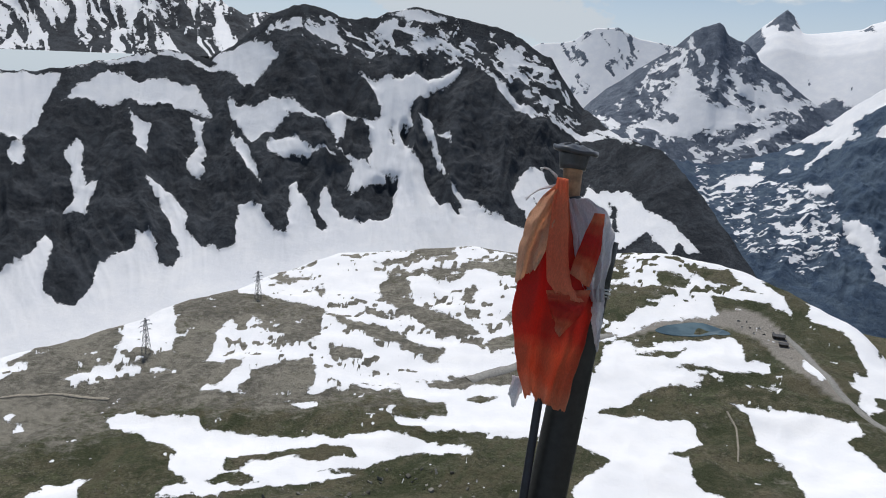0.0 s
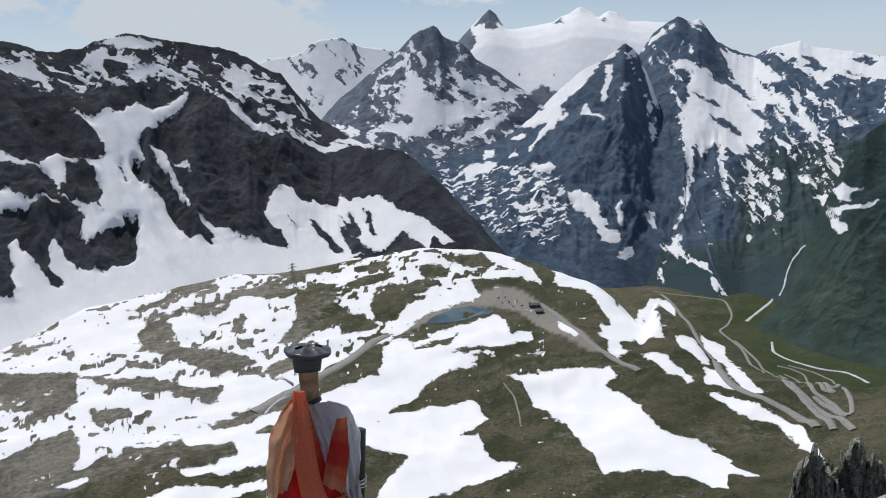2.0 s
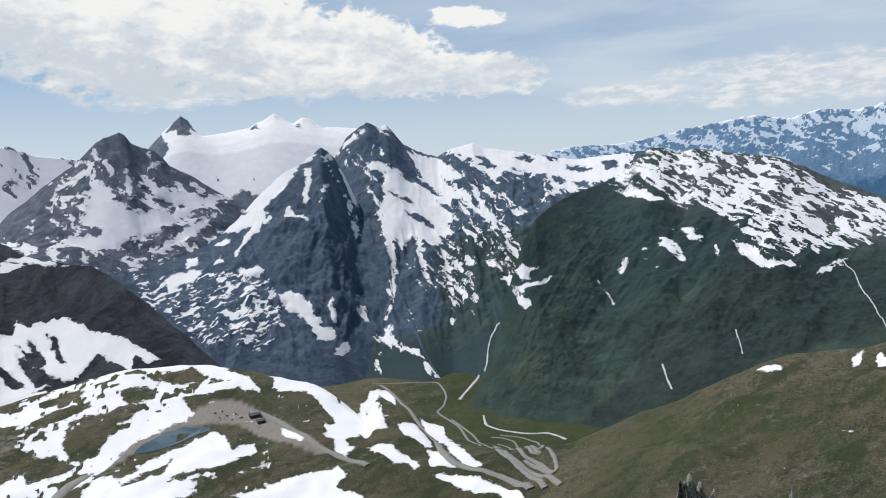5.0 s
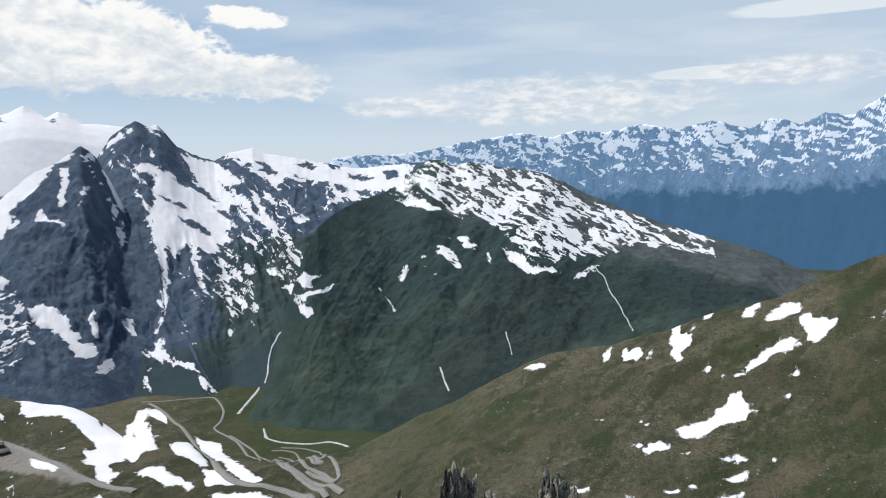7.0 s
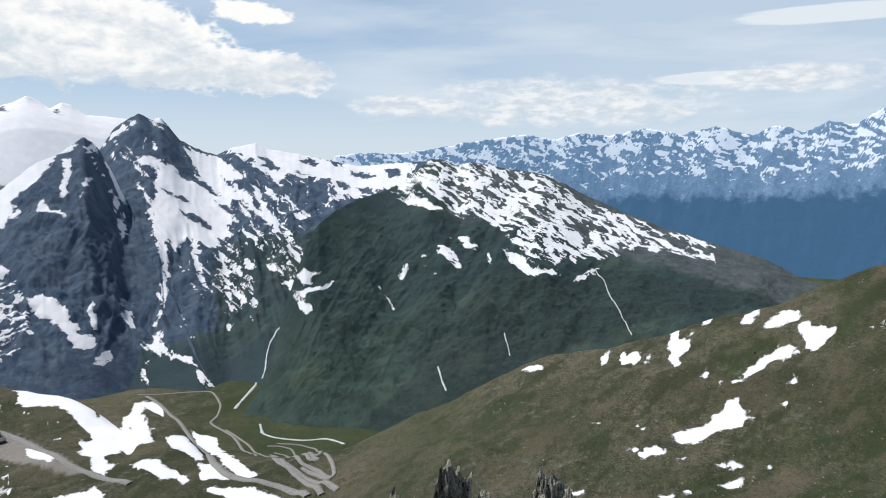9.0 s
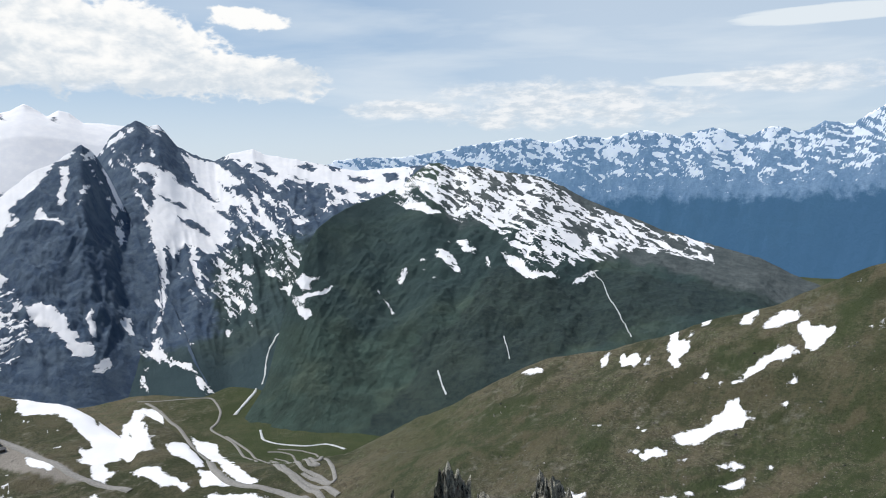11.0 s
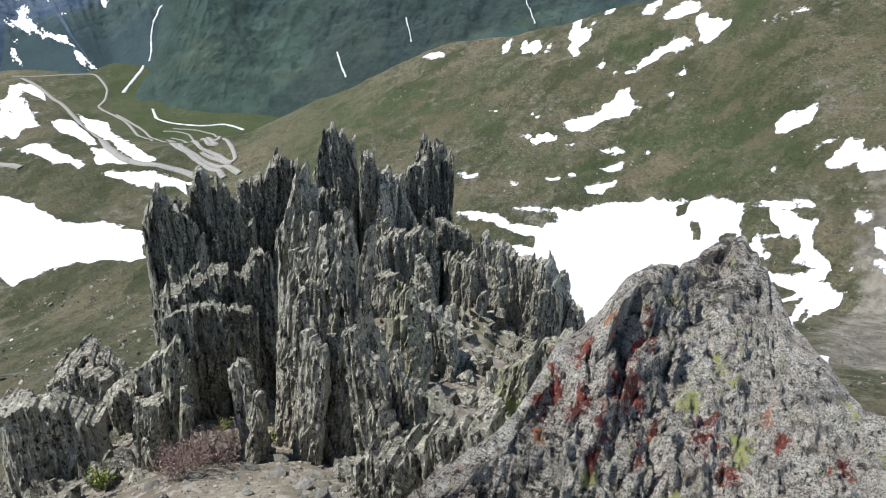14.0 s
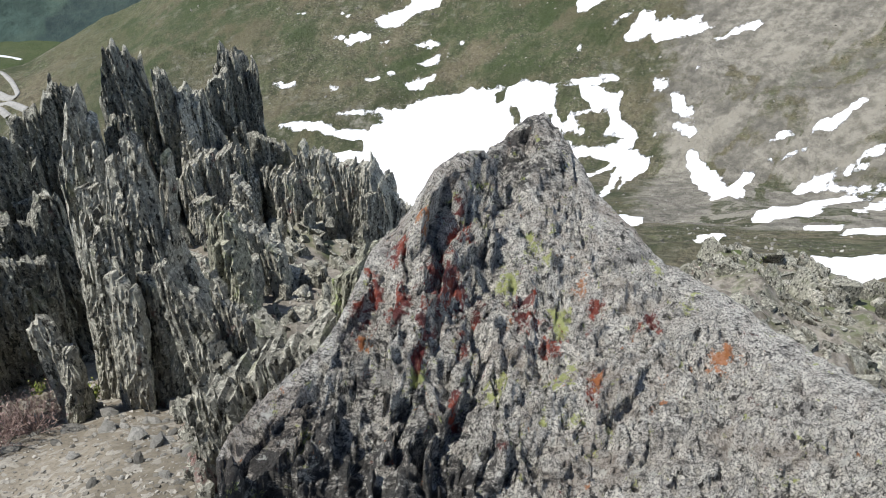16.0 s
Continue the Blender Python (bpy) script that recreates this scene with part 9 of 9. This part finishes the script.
def build_lake():
    a = np.array(LAKE, float)
    level = max(sheet_z("ground", p, q) for p, q in LAKE) + 0.4
    ring = []
    for i in range(len(a)):
        p, q = a[i], a[(i + 1) % len(a)]
        for t in np.linspace(0, 1, 6)[:-1]:
            ring.append(p + (q - p) * t)
    ring = np.array(ring)
    for _ in range(3):
        ring = (np.roll(ring, 1, 0) + 2 * ring + np.roll(ring, -1, 0)) / 4
    verts = [polar(p, q, sheet_z("ground", p, q) + 0.5) for p, q in ring] + [polar(p, q, level - 9) for p, q in ring]
    n = len(ring)
    faces = [tuple(range(n))] + [(i, (i + 1) % n, n + (i + 1) % n, n + i) for i in range(n)]
    m, nt, bsdf = material("glacial_water", 0.18)
    pos = place(nt)
    link(nt, blend(nt, ramp(nt, grain(nt, pos, 0.03, 4), 0.35, 0.65), (0.060, 0.095, 0.115), (0.11, 0.16, 0.18)), bsdf.inputs["Base Color"])
    relief(nt, bsdf, grain(nt, pos, 0.6, 4), 0.05, 0.3)
    tagged(new("water", mesh_of("lake", verts, faces, m)), "small grey-blue mountain lake below the pass road", "lake", kind="structure")


build_lake()


def strut(bm, a, b, w):
    a, b = Vector(a), Vector(b)
    axis = (b - a).normalized()
    p = axis.orthogonal().normalized() * w
    q = axis.cross(p)
    lo = [bm.verts.new(a + s * p + t * q) for s, t in ((-1, -1), (1, -1), (1, 1), (-1, 1))]
    hi = [bm.verts.new(b + s * p + t * q) for s, t in ((-1, -1), (1, -1), (1, 1), (-1, 1))]
    for i in range(4):
        bm.faces.new((lo[i], lo[(i + 1) % 4], hi[(i + 1) % 4], hi[i]))
    bm.faces.new(lo[::-1])
    bm.faces.new(hi)


def build_pylon():
    tower = new("power_pylon")
    H, foot, top = 38.0, 3.6, 0.6
    corner = lambda sx, sy, h: (sx * (foot + (top - foot) * h / H), sy * (foot + (top - foot) * h / H), h)
    for sx, sy in ((1, 1), (1, -1), (-1, -1), (-1, 1)):
        bm = bmesh.new()
        strut(bm, corner(sx, sy, -3), corner(sx, sy, H), 0.20)
        part("leg", bm, STEEL, tower)
    bm = bmesh.new()
    levels = [0, 7, 13, 18, 22.5, 26.5, 30, 33, 36]
    for lo, hi in zip(levels, levels[1:]):
        for (ax, ay), (bx, by) in (((1, 1), (1, -1)), ((1, -1), (-1, -1)), ((-1, -1), (-1, 1)), ((-1, 1), (1, 1))):
            strut(bm, corner(ax, ay, lo), corner(bx, by, hi), 0.10)
            strut(bm, corner(bx, by, lo), corner(ax, ay, hi), 0.10)
            strut(bm, corner(ax, ay, hi), corner(bx, by, hi), 0.08)
    part("bracing", bm, STEEL, tower)
    for h, w in ((24.5, 6.5), (30, 8.0), (35, 5.5)):
        bm = bmesh.new()
        for sx in (-1, 1):
            strut(bm, (0, 0.4, h), (sx * w, 0, h), 0.16)
            strut(bm, (0, -0.4, h), (sx * w, 0, h), 0.16)
            strut(bm, (0, 0, h + 1.8), (sx * w, 0, h), 0.13)
            strut(bm, (sx * w, 0, h), (sx * w, 0, h - 1.6), 0.16)
        part("crossarm", bm, STEEL, tower)
    return tagged(tower, "grey steel lattice power pylon standing in the snow", "pylon", "power pylons over the pass")


_pylon = build_pylon()
for i, (az, r) in enumerate(PYLONS):
    m = Matrix.Translation(polar(az, r, sheet_z("ground", az, r))) @ pose(0, 0, 0, 0, 0, 35 - az)
    if i == 0:
        _pylon.matrix_world = m
    else:
        copy_thing(_pylon, m)


def box(bm, lo, hi, taper=1.0):
    v = []
    for z, s in ((lo[2], 1.0), (hi[2], taper)):
        cx, cy = (lo[0] + hi[0]) / 2, (lo[1] + hi[1]) / 2
        v.append([bm.verts.new((cx + (x - cx) * s, cy + (y - cy) * s, z)) for x, y in ((lo[0], lo[1]), (hi[0], lo[1]), (hi[0], hi[1]), (lo[0], hi[1]))])
    for i in range(4):
        bm.faces.new((v[0][i], v[0][(i + 1) % 4], v[1][(i + 1) % 4], v[1][i]))
    bm.faces.new(v[0][::-1])
    bm.faces.new(v[1])


def build_car(colour):
    car = new("parked_car")
    paint = plain("car_paint", colour, 0.3, 0, 2.0, 0.1)
    glass = plain("dark_glass", (0.02, 0.022, 0.025), 0.1)
    rubber = plain("rubber", (0.02, 0.02, 0.02), 0.8)
    bm = bmesh.new()
    box(bm, (-2.1, -0.85, 0.35), (2.1, 0.85, 0.95), 0.94)
    bmesh.ops.bevel(bm, geom=bm.edges[:], offset=0.12, segments=2, affect="EDGES")
    part("body", bm, paint, car)
    bm = bmesh.new()
    box(bm, (-1.3, -0.75, 0.95), (1.0, 0.75, 1.5), 0.74)
    part("cabin", bm, glass, car)
    for x in (-1.3, 1.3):
        for y in (-0.85, 0.68):
            bm = bmesh.new()
            bmesh.ops.create_cone(bm, cap_ends=True, segments=16, radius1=0.34, radius2=0.34, depth=0.2, matrix=pose(x, y + 0.09, 0.34, 90, 0, 0))
            part("wheel", bm, rubber, car)
    return tagged(car, "small car parked on the gravel beside the lake", "car", "cars parked at the pass")


_cars = [build_car((0.02, 0.022, 0.03)), build_car((0.45, 0.45, 0.46))]
for i, (az, r) in enumerate(CARS):
    m = Matrix.Translation(polar(az, r, sheet_z("ground", az, r) + 0.2)) @ pose(0, 0, 0, 0, 0, 20 + 37 * i)
    if i < 2:
        _cars[i].matrix_world = m
    else:
        copy_thing(_cars[i % 2], m)


def build_hut(az, r, size):
    hut = new("hut")
    wall = plain("dark_timber", (0.05, 0.042, 0.035), 0.8, 0, 1.0)
    slate = plain("slate_roof", (0.09, 0.09, 0.095), 0.7, 0, 1.0)
    pane = plain("window_glass", (0.03, 0.035, 0.04), 0.1)
    w, d, h = size
    bm = bmesh.new()
    box(bm, (-w, -d, -3), (w, d, h))
    part("wall", bm, wall, hut)
    bm = bmesh.new()
    e = 0.8
    v = [bm.verts.new(p) for p in ((-w - e, -d - e, h - 0.2), (w + e, -d - e, h - 0.2), (w + e, d + e, h - 0.2), (-w - e, d + e, h - 0.2), (-w - e, 0, h + d * 0.6), (w + e, 0, h + d * 0.6))]
    for f in ((0, 1, 5, 4), (2, 3, 4, 5), (1, 2, 5), (3, 0, 4), (3, 2, 1, 0)):
        bm.faces.new([v[i] for i in f])
    part("roof", bm, slate, hut)
    for x in (-0.6, 0.0, 0.6):
        bm = bmesh.new()
        box(bm, (x * w - 0.6, -d - 0.06, h * 0.35), (x * w + 0.6, -d + 0.05, h * 0.75))
        part("window", bm, pane, hut)
    hut.matrix_world = Matrix.Translation(polar(az, r, sheet_z("ground", az, r))) @ pose(0, 0, 0, 0, 0, -az + 15)
    return tagged(hut, "dark timber hut with a slate roof at the pass", "hut")


for (az, r), size in zip(HUTS, ((7.0, 3.6, 4.0), (5.0, 3.0, 3.2))):
    build_hut(az, r, size)


def build_field_stones():
    """Boulders and stones too many to count, strewn in drifts over the turf below the summit."""
    rg = np.random.RandomState(33)
    verts, faces = [], []
    spots = [(rg.uniform(-40, 42), 70 * (520 / 70) ** rg.uniform()) for _ in range(15000)] + [(rg.uniform(62, 128), 120 * (780 / 120) ** rg.uniform()) for _ in range(6000)]
    a = np.array(spots)
    x, y = a[:, 1] * np.sin(np.radians(a[:, 0])), a[:, 1] * np.cos(np.radians(a[:, 0]))
    keep = fbm(x / 28, y / 28, 4, 47) > 0.47
    for (az, r), ok in zip(spots, keep):
        if not ok:
            continue
        if sheet_z("snow", az, r) > 0.2:
            continue
        size = (0.20 + 1.0 * rg.uniform() ** 3.5) * (0.5 + r / 300) * (0.5 if az > 60 else 1.0)
        p = polar(az, r, sheet_z("ground", az, r))
        angular_block(verts, faces, rg, (p.x, p.y, p.z - 0.1 * size), size * rg.uniform(0.7, 1.5), size * rg.uniform(0.7, 1.4), size * rg.uniform(0.4, 0.9), rg.uniform(0, 6.3), (rg.normal() * 0.2, rg.normal() * 0.2))
    m, nt, bsdf = material("field_stone", 0.92)
    geo = nt.nodes.new("ShaderNodeNewGeometry").outputs["Random Per Island"]
    link(nt, blend(nt, geo, (0.05, 0.048, 0.040), (0.33, 0.315, 0.28)), bsdf.inputs["Base Color"])
    return tagged(new("field_stones", mesh_of("field_stones", verts, faces, m)), "grey stones strewn over the alpine turf", "stones", kind="stuff")


build_field_stones()
